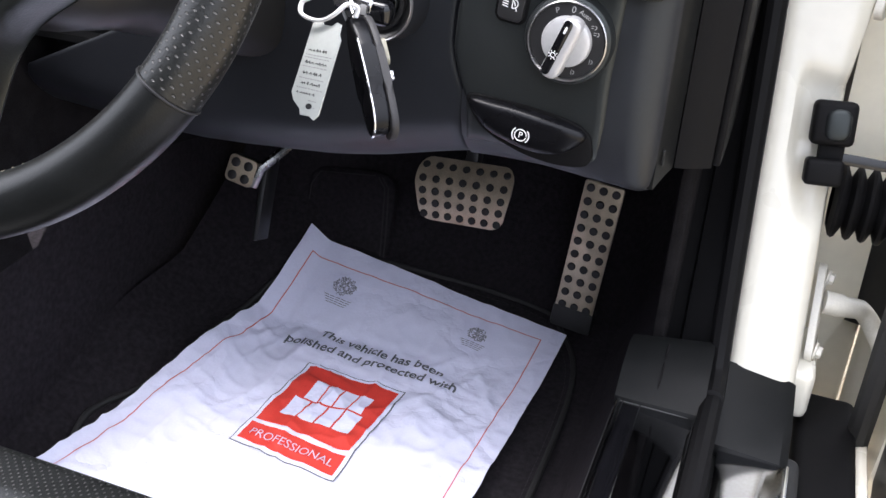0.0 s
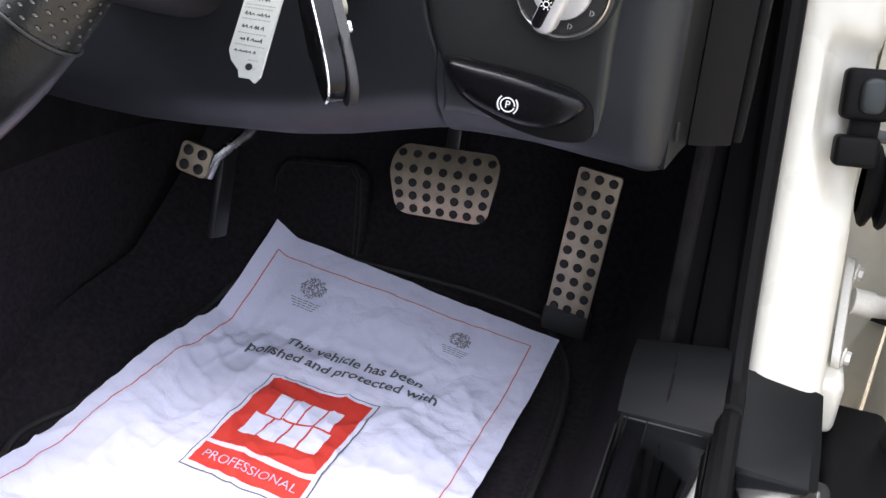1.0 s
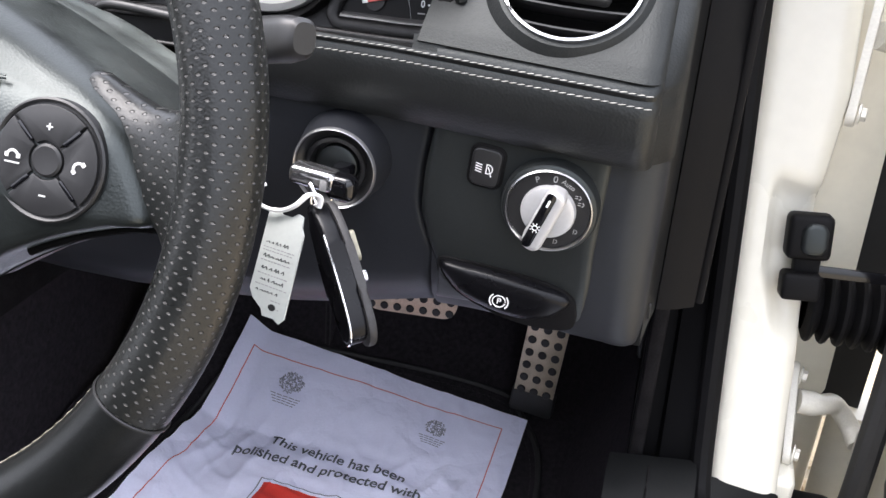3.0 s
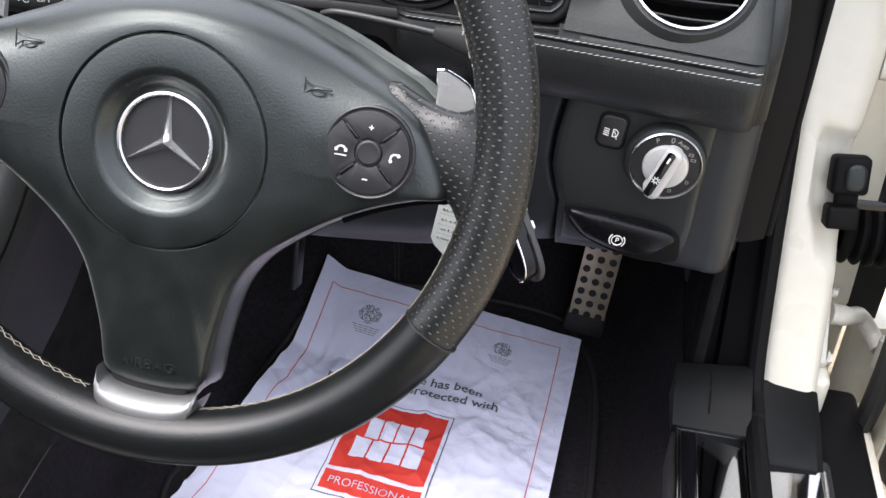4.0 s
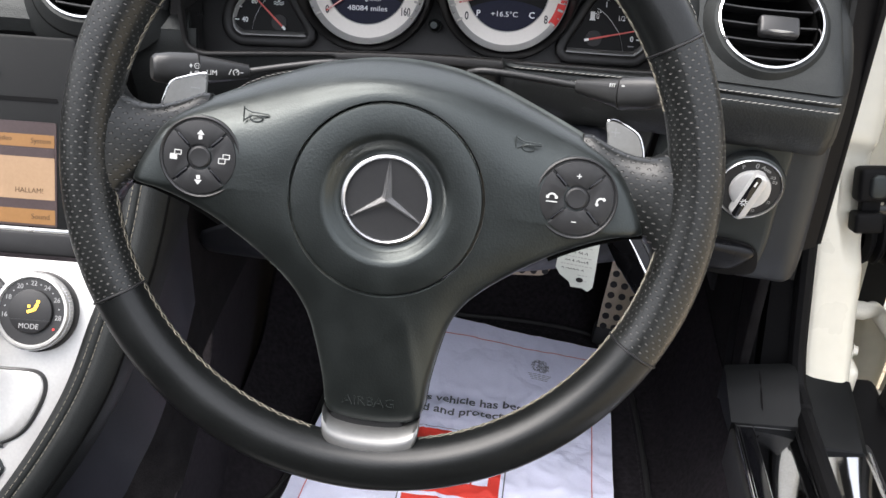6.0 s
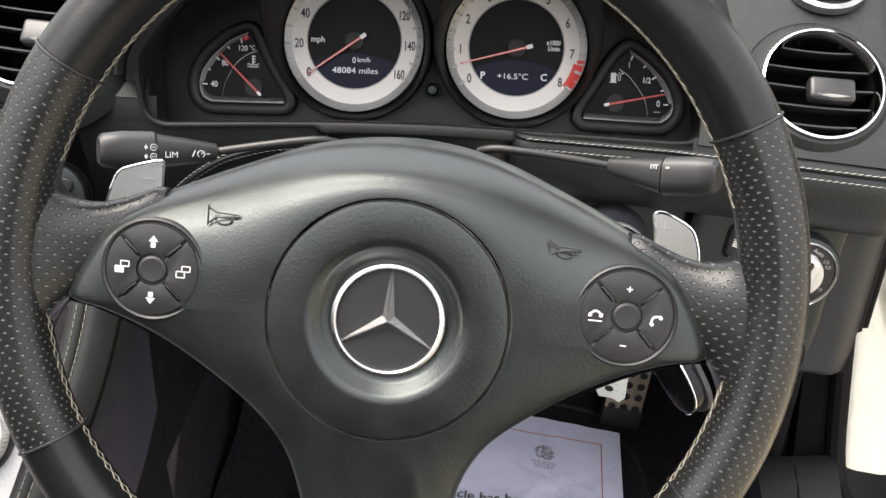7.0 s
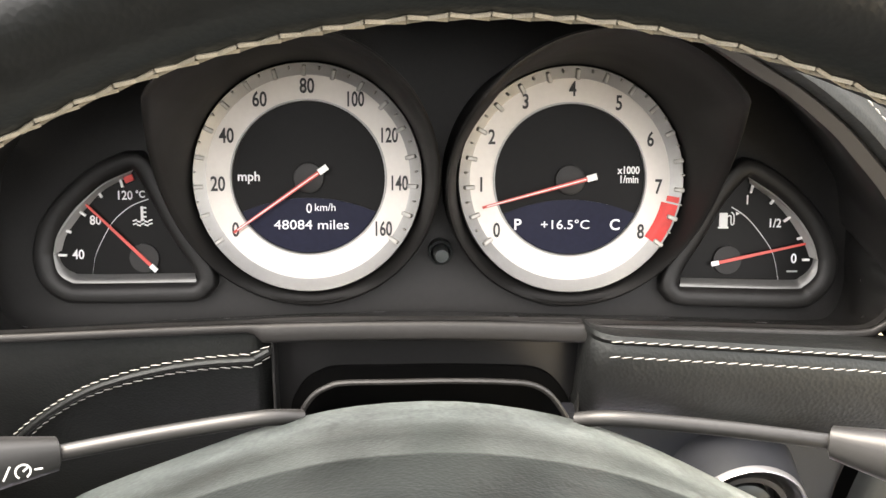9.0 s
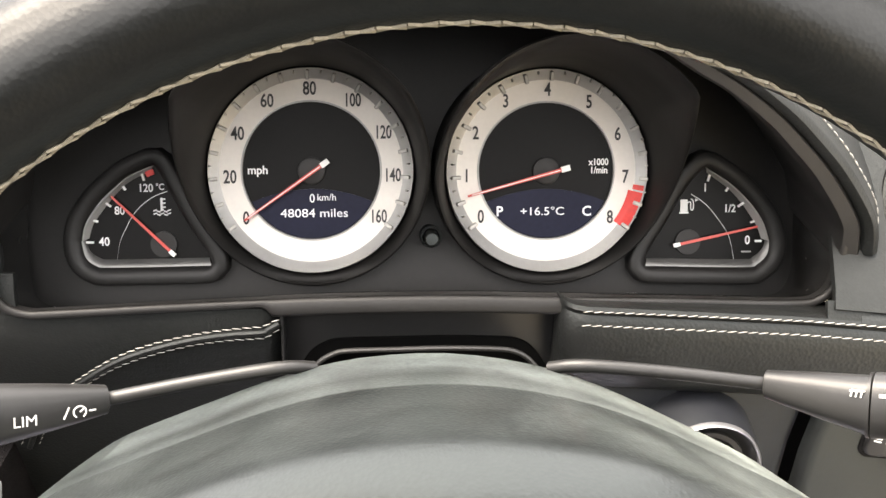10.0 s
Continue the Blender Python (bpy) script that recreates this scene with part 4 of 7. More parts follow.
temp = small_gauge([(-0.1345, 0.0042), (-0.1466, -0.001), (-0.1542, -0.0069), (-0.162, -0.0144), (-0.1688, -0.0245), (-0.171, -0.0334)], [(-0.171, -0.0334), (-0.1695, -0.041), (-0.1645, -0.0454), (-0.156, -0.0464), (-0.1081, -0.046)], [(-0.1085, -0.043), (-0.1105, -0.0387), (-0.12, -0.0246), (-0.1282, -0.0082)],
                   [(-0.1675, -0.0339, 0.0036), (-0.1643, -0.0233, 0.0022), (-0.158, -0.0152, 0.0036), (-0.1498, -0.0072, 0.0022), (-0.1404, -0.0019, 0.0036)], [("40", 0.006, -0.1608, -0.0339), ("80", 0.0058, -0.1527, -0.0185), ("120", 0.0056, -0.1396, -0.0074), ("°C", 0.0044, -0.1326, -0.0069)],
                   [(-0.1549, -0.0436), (-0.1534, -0.035), (-0.1506, -0.0284), (-0.1448, -0.0188), (-0.137, -0.0122), (-0.129, -0.0089)], (-0.1559, -0.0112), (-0.1258, -0.0409), "quarter-round temperature gauge with red needle")
part("mark", join(bar((-0.1321, -0.0185), (-0.1321, -0.0122), 0.0011, -0.0011, -0.0007), *[bar((-0.1321, y), (-0.1302, y), 0.0007, -0.0011, -0.0007) for y in (-0.0128, -0.0148, -0.0168)],
     *[bar((x, y), (x + 0.0017, y + 0.0006 * (-1) ** k), 0.0006, -0.0011, -0.0007) for y in (-0.0187, -0.0203) for k, x in enumerate((-0.1362, -0.1345, -0.1328, -0.1311, -0.1294))]), WHITE, temp, "white coolant mark")
part("red_tick", bar((-0.1388, -0.0006), (-0.1352, 0.0009), 0.0028, -0.0006, 0.0008), RED, temp)
fuel = small_gauge([(0.1405, 0.001), (0.1535, -0.0072), (0.1644, -0.0175), (0.1715, -0.0279), (0.1745, -0.0371)], [(0.1745, -0.0371), (0.1737, -0.0437), (0.1685, -0.0489), (0.1606, -0.0503), (0.1105, -0.049)], [(0.111, -0.046), (0.1125, -0.041), (0.1221, -0.0262), (0.1303, -0.0105)],
                   [(0.143, -0.0046, 0.0036), (0.1526, -0.0105, 0.0022), (0.16, -0.0183, 0.0036), (0.1662, -0.0272, 0.0022), (0.1695, -0.0371, 0.0032)], [("0", 0.0062, 0.1642, -0.0368), ("1/2", 0.0056, 0.1546, -0.0204), ("1", 0.006, 0.1416, -0.0097)],
                   [(0.1344, -0.0128), (0.1408, -0.017), (0.1463, -0.0227), (0.153, -0.0318), (0.1556, -0.0385), (0.1573, -0.0468)], (0.1686, -0.0295), (0.1251, -0.0388), "quarter-round fuel gauge with red needle")
part("mark", join(prism(round_rect(0.0038, 0.0062, 0.0004, at=(0.1308, -0.0186)), -0.0011, -0.0007), bar((0.1284, -0.0222), (0.1332, -0.0222), 0.0009, -0.0011, -0.0007), tube(smooth_path([(0.1328, -0.0172, -0.0009), (0.1342, -0.0168, -0.0009), (0.1344, -0.0205, -0.0009), (0.1356, -0.0205, -0.0009), (0.1356, -0.0165, -0.0009), (0.1344, -0.0152, -0.0009)], 3), 0.0003, 5), prism([(0.1366, -0.0166), (0.1382, -0.0158), (0.1366, -0.015)], -0.0011, -0.0007)), WHITE, fuel, "white fuel pump mark")
part("printed_bar", bar((0.1612, -0.0426), (0.1662, -0.0426), 0.0008, -0.0011, -0.0009), GREY_MARK, fuel)
part("reset_pin", moved(join(lathe([(0.0055, -0.004), (0.0055, 0.0085), (0.0045, 0.0095), (0.0038, 0.0085), (0.0036, 0.004)], 24), lathe([(0.0034, -0.004), (0.0034, 0.0205), (0.0028, 0.022), (0, 0.0222)], 24)), Matrix.Translation((0.0011, -0.0323, 0))), PANEL, cluster, "small round reset pin")
# bezel along the opening, deeper over the steering column
OPEN = smooth_path([(0.193, 0.2525, 0.792), (0.1934, 0.2525, 0.768), (0.1938, 0.2525, 0.7562), (0.189, 0.2525, 0.748), (0.176, 0.2525, 0.7452), (0.12, 0.2525, 0.7459), (0.0687, 0.2525, 0.7463), (0.0163, 0.2525, 0.7468), (-0.0355, 0.2525, 0.7455), (-0.069, 0.2525, 0.7439), (-0.1124, 0.2525, 0.7413), (-0.1633, 0.2525, 0.7378), (-0.178, 0.2525, 0.7376), (-0.187, 0.2525, 0.743), (-0.1895, 0.2525, 0.756), (-0.191, 0.2525, 0.793)], 14)
FACE_DIR = Vector((0, -0.94, 0.34))
bez = []
for i, p in enumerate(OPEN):
    t = (OPEN[min(i + 1, len(OPEN) - 1)] - OPEN[max(i - 1, 0)]).normalized()
    out = t.cross(FACE_DIR).normalized()
    if out.dot(p - Vector((0, p.y, 0.80))) < 0:
        out = -out
    f1, f2 = min(1.0, max(0.0, (p.x + 0.0705) / 0.005)), min(1.0, max(0.0, (0.0845 - p.x) / 0.005))
    h = 0.0040 + 0.0045 * (f1 * f1 * (3 - 2 * f1)) * (f2 * f2 * (3 - 2 * f2))
    bez.append([p + out * a * h + FACE_DIR * b for a, b in ((-0.08, -0.006), (0.0, -0.0008), (0.1, 0.0004), (0.25, 0.001), (0.8, 0.001), (0.93, 0.0004), (1.0, -0.001), (1.0, -0.008))])
dash_part("cluster_bezel", loft(bez, closed=False), POD, "dark grey trim round the instruments, deeper over the column", smooth=50)

def behind(p):
    f = min(1.0, max(0.0, (p.z - 0.7475) / 0.035))
    zb = p.z - 0.0195 + 0.0155 * f
    return Vector((p.x, 0.3135 + (zb - 0.783) * 0.364, zb))


dash_part("instrument_shelf", loft([OPEN, [p.lerp(behind(p), 0.22) + Vector((0, 0, 0.0012)) for p in OPEN], [behind(p) for p in OPEN]], closed=False), SHELF, "glossy black shelf and sides round the dials", smooth=60)

# ---- steering wheel ----
WHEEL_X, WHEEL_Y, WHEEL_N = Vector((0.999, 0.0051, -0.0436)), Vector((0.0386, 0.3729, 0.9271)), Vector((0.0225, -0.9278, 0.3723))
WHEEL = Matrix.Translation((0.0076, -0.0098, 0.752)) @ Matrix((WHEEL_X, WHEEL_Y, WHEEL_N)).transposed().to_4x4()
wheel = thing("steering_wheel", WHEEL, "black leather steering wheel with perforated grips and silver lower spoke", "steering wheel")
RIM_C, RIM_R = Vector((0, 0.0216, -0.0044)), 0.1704


def rim_point(deg, sec, extra=0.0):
    """A point of the rim's skin: deg round the wheel, sec round its section (0 outwards, 90 to the driver)."""
    a, s = radians(deg), radians(sec)
    fat = 1.0 + 0.03 * math.exp(-((abs((deg + 90) % 360 - 180) - 60) / 14) ** 2)
    rr, ww = ((0.017 if math.cos(s) > 0 else 0.0137) + extra) * fat, (0.0166 + extra) * fat
    out = RIM_R + 0.002 * max(0.0, -math.sin(a)) + rr * math.cos(s)
    return RIM_C + Vector((out * math.cos(a), out * math.sin(a), ww * math.sin(s)))


def rim_piece(name, a0, a1, mat, label):
    n, m = max(12, int(abs(a1 - a0) / 2.5)), 28
    bm = loft([[rim_point(a, 360 * j / m) for j in range(m)] for a in steps(a0, a1, n)])
    uv = bm.loops.layers.uv.new("UVMap")
    for f in bm.faces:
        raw = []
        for l in f.loops:
            p = l.vert.co - RIM_C
            a = math.atan2(p.y, p.x)
            sec = math.atan2(p.z / 0.0168, (math.hypot(p.x, p.y) - RIM_R) / 0.017)
            raw.append([a, sec])
        for i in (0, 1):
            base = raw[0][i]
            for r in raw:
                while r[i] - base > math.pi:
                    r[i] -= 2 * math.pi
                while r[i] - base < -math.pi:
                    r[i] += 2 * math.pi
        for l, (a, sec) in zip(f.loops, raw):
            l[uv].uv = (a * RIM_R, sec * 0.0182)
    return part(name, bm, mat, wheel, label)


rim_piece("rim_top", 30.3, 149.7, WHEEL_LEATHER, "smooth black leather rim")
rim_piece("rim_bottom", 210.3, 329.7, WHEEL_LEATHER, "smooth worn black leather rim")
rim_piece("grip", -29.7, 29.7, PERFORATED, "perforated black leather grip")
rim_piece("grip", 150.3, 209.7, PERFORATED, "perforated black leather grip")
for a in (30, 150, 210, 330):
    ring = [rim_point(a, 360 * j / 28, 0.0003) for j in range(28)]
    part("rim_seam", tube(ring, 0.0007, 6, loop=True), BLACK, wheel)

# crossed stitching along the inside of the rim
cross = bmesh.new()


def thread(bm, a, b, r):
    d = (b - a).normalized()
    u = d.cross(Vector((0.2, 0.3, 0.9))).normalized() * r
    w = d.cross(u)
    va, vb = [bm.verts.new(a + q) for q in (u, w, -u, -w)], [bm.verts.new(b + q) for q in (u, w, -u, -w)]
    for j in range(4):
        bm.faces.new((va[j], va[(j + 1) % 4], vb[(j + 1) % 4], vb[j]))


PITCH = 2.35
for k in range(int(360 / PITCH)):
    a = k * PITCH
    if abs((a + 90) % 360 - 90 - 5) < 12 or abs(a - 175) < 12 or 258 < a < 282:
        continue
    c, h = 178 - 6 * math.sin(radians(a)), 5.8 - 1.6 * math.sin(radians(a))
    for s0, s1, da in ((c - h, c + h, 0.97), (c + h, c - h, 0.97)):
        thread(cross, rim_point(a, s0, 0.0004), rim_point(a + PITCH * da, s1, 0.0003), 0.00027 + 0.00017 * max(0.0, math.sin(radians(a))))
tagged(part("stitching", cross, THREAD_OLIVE, wheel), "pale crossed leather stitching", kind="stuff")

# airbag cover: a rounded T, its front nearly flat and its edge turned back
HALF = [(0.0, 0.0853), (0.03, 0.0825), (0.055, 0.0757), (0.08, 0.0655), (0.103, 0.0555), (0.1165, 0.0487), (0.131, 0.038), (0.142, 0.022), (0.1495, 0.006), (0.1475, 0.001),
        (0.135, -0.0015), (0.115, -0.0085), (0.095, -0.0185), (0.073, -0.033), (0.054, -0.049), (0.0425, -0.066), (0.0365, -0.085), (0.0318, -0.106), (0.0285, -0.125), (0.017, -0.1302)]
OUTLINE = HALF + [(0.0, -0.1315)] + [(-x, y) for x, y in HALF[:0:-1]]
outline = [Vector((p.x + 0.0035 * min(1.0, max(0.0, (-0.05 - p.y) / 0.07)), p.y)) for p in smooth_path([(x, y, 0) for x, y in OUTLINE], 3, True)]
HUB_C = Vector((0.0005, 0.0064))


def shoulder(y):
    """How far the upper edge falls away."""
    f = min(1.0, max(0.0, (y - 0.03) / 0.035))
    return f * f * (3 - 2 * f)


def hub_ring(s, w, fall=0.0):
    """A ring of the cover's turned-back edge; the top edge runs far back, the sides stay shallow."""
    out = []
    for p in outline:
        q = HUB_C + (p - HUB_C) * s
        k = min(1.0, max(0.0, (p.y - 0.02) / 0.035))
        k = k * k * (3 - 2 * k)
        deep = w if w > -0.03 else -0.03 + (w + 0.03) * (0.03 + 0.97 * k)
        drop = -0.004 * min(1.0, max(0.0, (-p.y - 0.02) / 0.08)) * s
        out.append((q.x, q.y, deep + drop - fall * shoulder(p.y)))
    return out


HUB_R = 0.0545


def hub_front(k):
    """Rings from the round centre piece to the outline."""
    out = []
    for p in outline:
        d = p - HUB_C
        inner = HUB_C + d.normalized() * (HUB_R + 0.0012)
        edge = HUB_C + d * 0.93
        if d.length * 0.93 < HUB_R + 0.002:
            edge = HUB_C + d.normalized() * (HUB_R + 0.002)
        q = inner.lerp(edge, k)
        drop = -0.004 * min(1.0, max(0.0, (-p.y - 0.02) / 0.08)) * k
        out.append((q.x, q.y, 0.0018 - 0.0035 * k * k - 0.0135 * shoulder(p.y) * k ** 2.2 + drop))
    return out


rings = [[(x, y, -0.004) for x, y, _ in hub_front(0.0)]] + [hub_front(k) for k in (0.0, 0.02, 0.15, 0.3, 0.45, 0.6, 0.7, 0.8, 0.9, 1.0)]
rings += [hub_ring(0.962, -0.0035, 0.0167), hub_ring(0.982, -0.008, 0.0162), hub_ring(0.994, -0.015, 0.0142), hub_ring(1.0, -0.026, 0.01), hub_ring(1.008, -0.058), hub_ring(1.011, -0.077), hub_ring(1.0165, -0.0795), hub_ring(1.0165, -0.0815), hub_ring(1.009, -0.084), hub_ring(1.008, -0.1), hub_ring(1.0, -0.138), hub_ring(0.9, -0.146)]
part("airbag_cover", loft(rings, caps=False), HUB, wheel, "grained black airbag cover", smooth=50)
part("centre_disc", moved(lathe([(0.0545, -0.004), (0.0545, 0.0008), (0.0537, 0.0017), (0.052, 0.0021), (0.0385, 0.0031), (0.0355, 0.0027), (0.0335, 0.0012), (0.0305, -0.0028), (0.0275, -0.0042), (0.0, -0.0042)], 72), Matrix.Translation((0.0005, 0.0064, 0))), HUB, wheel)
badge = part("badge", moved(lathe([(0.0262, -0.005), (0.0262, -0.0022), (0.0256, -0.0012), (0.0244, -0.0008), (0.0236, -0.0016), (0.0234, -0.0042)], 64), Matrix.Translation((0.0005, 0.0064, 0))), SILVER, wheel, "round chrome badge with three arms")
for k in range(3):
    a = 90 + 120 * k
    arm = bmesh.new()
    tip = arm.verts.new((0.0236, 0, -0.0022))
    top = arm.verts.new((0.0, 0, 0.0012))
    l, r = arm.verts.new((0.0008, 0.0031, -0.0042)), arm.verts.new((0.0008, -0.0031, -0.0042))
    lo = arm.verts.new((0.0236, 0.0006, -0.0042))
    ro = arm.verts.new((0.0236, -0.0006, -0.0042))
    for f in ((top, tip, lo), (top, lo, l), (top, r, ro), (top, ro, tip), (tip, ro, lo)):
        arm.faces.new(f)
    part("badge_arm", moved(arm, Matrix.Translation((0.0005, 0.0064, 0)) @ pose(0, 0, 0, 0, 0, a)), BADGE, badge, smooth=0)
part("badge_ground", moved(prism(circle(0.0236, 48), -0.0044, -0.0038), Matrix.Translation((0.0005, 0.0064, 0))), BUTTON, badge, "black badge ground")

# dark gap between cover and spokes
for side in (1, -1):
    gap = [p for p in outline if p.x * side > 0.092 and -0.021 < p.y < 0.03]
    gap.sort(key=lambda p: math.atan2(p.y - HUB_C.y, p.x * side))
    part("cover_gap", tube([(p.x * 1.004, HUB_C.y + (p.y - HUB_C.y) * 1.004, -0.0115) for p in gap], 0.0017, 8), DEEP_BLACK, wheel, "black gap beside the airbag cover")

# leather webs between grips and cover
for side in (1, -1):
    ringsw = []
    for u, top, bot, t, wt in ((0.108, 0.0545, 0.012, 0.010, -0.014), (0.1125, 0.0545, 0.010, 0.010, -0.012), (0.119, 0.0515, 0.008, 0.011, -0.0105), (0.1255, 0.0488, 0.006, 0.012, -0.009), (0.132, 0.0465, 0.005, 0.0125, -0.0075), (0.138, 0.0452, 0.004, 0.013, -0.0055), (0.144, 0.045, 0.002, 0.0135, -0.0035),
                             (0.149, 0.0462, -0.002, 0.014, -0.001), (0.153, 0.0488, -0.008, 0.0145, 0.001), (0.156, 0.0535, -0.016, 0.0148, 0.0028), (0.159, 0.061, -0.026, 0.015, 0.0044), (0.163, 0.069, -0.036, 0.0152, 0.0056), (0.17, 0.074, -0.044, 0.0145, 0.0062)):
        c, h = (top + bot) / 2, (top - bot) / 2
        ring = []
        for a in range(0, 360, 10):
            q = Vector((u * 90, a * 0.11, side * 3.0))
            fold = 0.0011 * noise.noise(Vector((u * 260, a * 0.02, side))) * max(0.0, math.sin(radians(a))) + 0.0006 * noise.noise(q)
            ring.append((side * u, c + h * math.copysign(abs(math.sin(radians(a))) ** 0.8, math.sin(radians(a))), wt - t + t * math.copysign(abs(math.cos(radians(a))) ** 0.7, math.cos(radians(a))) + fold))
        ringsw.append(ring)
    bm = loft(ringsw)
    uv = bm.loops.layers.uv.new("UVMap")
    for f in bm.faces:
        for l in f.loops:
            l[uv].uv = (l.vert.co.y, l.vert.co.x)
    part("spoke_web", bm, PERFORATED, wheel, "perforated leather spoke", smooth=60)
    gap = [(side * x, y, -0.0115) for x, y in ((0.139, 0.028), (0.1432, 0.0215), (0.1505, 0.006), (0.1495, 0.0))]
    part("cover_gap", tube(smooth_path(gap, 4), 0.0026, 8), GLASS_BLACK, wheel)


def pod(side, marks_):
    c = Vector((side * 0.1062, 0.0194, 0.0))
    at = Matrix.Translation(c) @ pose(0, 0, 0, 0, 0, 0)
    p = part("button_pod", moved(lathe([(0.0232, -0.004), (0.0232, 0.0006), (0.0224, 0.0012), (0.0214, 0.0006), (0.0212, -0.001)], 48), at), BLACK, wheel, "round four-way button pad")
    part("pad_base", moved(prism(circle(0.0213, 40), -0.004, 0.0002), at), BLACK, p)
    for a in (90, 0, 270, 180):
        part("button", moved(prism(circle(0.0206, 12, a0=a - 43.5, a1=a + 43.5) + circle(0.0072, 8, a0=a - 41, a1=a + 41)[::-1], 0.0, 0.0018, 0.0005), at), BUTTON, p)
    part("centre_button", moved(lathe([(0.0063, 0.0), (0.0062, 0.0016), (0.0052, 0.0022), (0, 0.0018)], 32), at), BUTTON, p)
    for a in (45, 135, 225, 315):
        part("divider", moved(prism(round_rect(0.0088, 0.0016, 0.0006, at=(0.0135, 0)), 0.0, 0.0024, 0.0004), at @ pose(0, 0, 0, 0, 0, a)), GLOSS, p)
    for k, mark in enumerate(marks_):
        mid = sum((v.co for v in mark.verts), Vector()) / len(mark.verts)
        small = Matrix.Translation((mid.x, mid.y, 0)) @ Matrix.Diagonal((0.8, 0.8, 1, 1)) @ Matrix.Translation((-mid.x, -mid.y, 0))
        part("button_mark", moved(mark, at @ small), PRINT, p)


Z0, Z1 = 0.0018, 0.0021


def arrow(y, s):
    return prism([(-0.0027, y), (0.0027, y), (0.0027, y), (0.0, y + s * 0.0034)][:2] + [(0.0, y + s * 0.0034)], Z0, Z1), prism(round_rect(0.0026, 0.0028, 0.0002, at=(0, y - s * 0.0013)), Z0, Z1)


def frames_mark(x):
    return [join(*[bar(a, b, 0.0006, Z0, Z1) for a, b in zip(q, q[1:] + q[:1])]) for q in ([(x - 0.0008, 0.0032), (x + 0.0038, 0.0032), (x + 0.0038, 0.0002), (x - 0.0008, 0.0002)], [(x - 0.0032, 0.0008), (x + 0.0014, 0.0008), (x + 0.0014, -0.0026), (x - 0.0032, -0.0026)])]


pod(-1, [*arrow(0.0125, 1), *arrow(-0.0125, -1), *frames_mark(-0.0137), *frames_mark(0.0137), prism(round_rect(0.0046, 0.0034, 0.0003, at=(-0.0146, -0.0009)), Z0, Z1)])


def phone(x, turn):
    arc = band(0.0022, 0.0034, 20, 160, Z0, Z1, 12)
    ends = [prism(round_rect(0.002, 0.0022, 0.0005, at=(s * 0.003, 0.0005)), Z0, Z1) for s in (1, -1)]
    return moved(join(arc, *ends), Matrix.Translation((x, -0.001, 0)) @ pose(0, 0, 0, 0, 0, turn))


pod(1, [bar((-0.0016, 0.0125), (0.0016, 0.0125), 0.0007, Z0, Z1), bar((0, 0.0109), (0, 0.0141), 0.0007, Z0, Z1 + 0.0001), bar((-0.0017, -0.0132), (0.0017, -0.0132), 0.0007, Z0, Z1), phone(-0.0137, 0), phone(0.0137, 40),
        bar((-0.0175, -0.003), (-0.0098, -0.003), 0.0007, Z0, Z1)])

# raised horn marks and lettering, same colour as the cover
for x in (-0.0765, 0.0765):
    horn = tube([(x - 0.007, 0.046 - 0.0045, 0.0), (x - 0.007, 0.046 + 0.0045, 0.0)], 0.0004, 6)
    horn = join(horn, tube([(x - 0.007, 0.0495, 0), (x - 0.003, 0.0475, 0), (x + 0.007, 0.047, 0)], 0.0004, 6), tube([(x - 0.007, 0.0425, 0), (x - 0.003, 0.0455, 0), (x + 0.007, 0.0458, 0)], 0.0004, 6),
                tube([(x + 0.0035 * math.cos(t), 0.0442 + 0.0018 * math.sin(t), 0) for t in steps(0, 2 * math.pi, 14)], 0.0004, 6))
    part("horn_mark", moved(horn, Matrix.Translation((0, 0, -0.0019))), HUB, wheel)
part("airbag_lettering", letters("AIRBAG", 0.0078, (0.001, -0.1145, -0.0049), depth=0.0018, wide=1.15), HUB, wheel, "raised lettering in the cover")

# silver trim on the lower spoke
TOP_CURVE = [(-0.0253, -0.1195, -0.004), (-0.02377, -0.1262, -0.003), (-0.0181, -0.1302, -0.002), (-0.0073, -0.1322, -0.0015), (0.0035, -0.1326, -0.0015), (0.0143, -0.1322, -0.0015), (0.0251, -0.1302, -0.002), (0.03077, -0.1262, -0.003), (0.0323, -0.1195, -0.004)]
LOW_CURVE = [(-0.0253, -0.1275, -0.006), (-0.02377, -0.13406, -0.002), (-0.01855, -0.13898, 0), (-0.0082, -0.14185, 0.0012), (0.0035, -0.14251, 0.0014), (0.0152, -0.14185, 0.0012), (0.02555, -0.13898, 0), (0.03077, -0.13406, -0.002), (0.0323, -0.1275, -0.006)]
top_c, low_c = ([p + Vector((0, 0, 0.0052 * min(1.0, max(0.0, (-0.108 - p.y) / 0.02)))) for p in smooth_path(c, 4)] for c in (TOP_CURVE, LOW_CURVE))
mid_c = [a.lerp(b, 0.5) + Vector((0, 0, 0.0012)) for a, b in zip(top_c, low_c)]
part("spoke_trim", loft([[p + Vector((0, 0.002, -0.02)) for p in top_c], top_c, mid_c, low_c, [p + Vector((0, -0.002, -0.02)) for p in low_c]], closed=False), TRIM_SATIN, wheel, "brushed silver trim on the lower spoke", smooth=60)
part("lower_spoke", box(0.046, 0.04, 0.012, (0, -0.122, -0.016), 0.004, 3), BLACK, wheel)

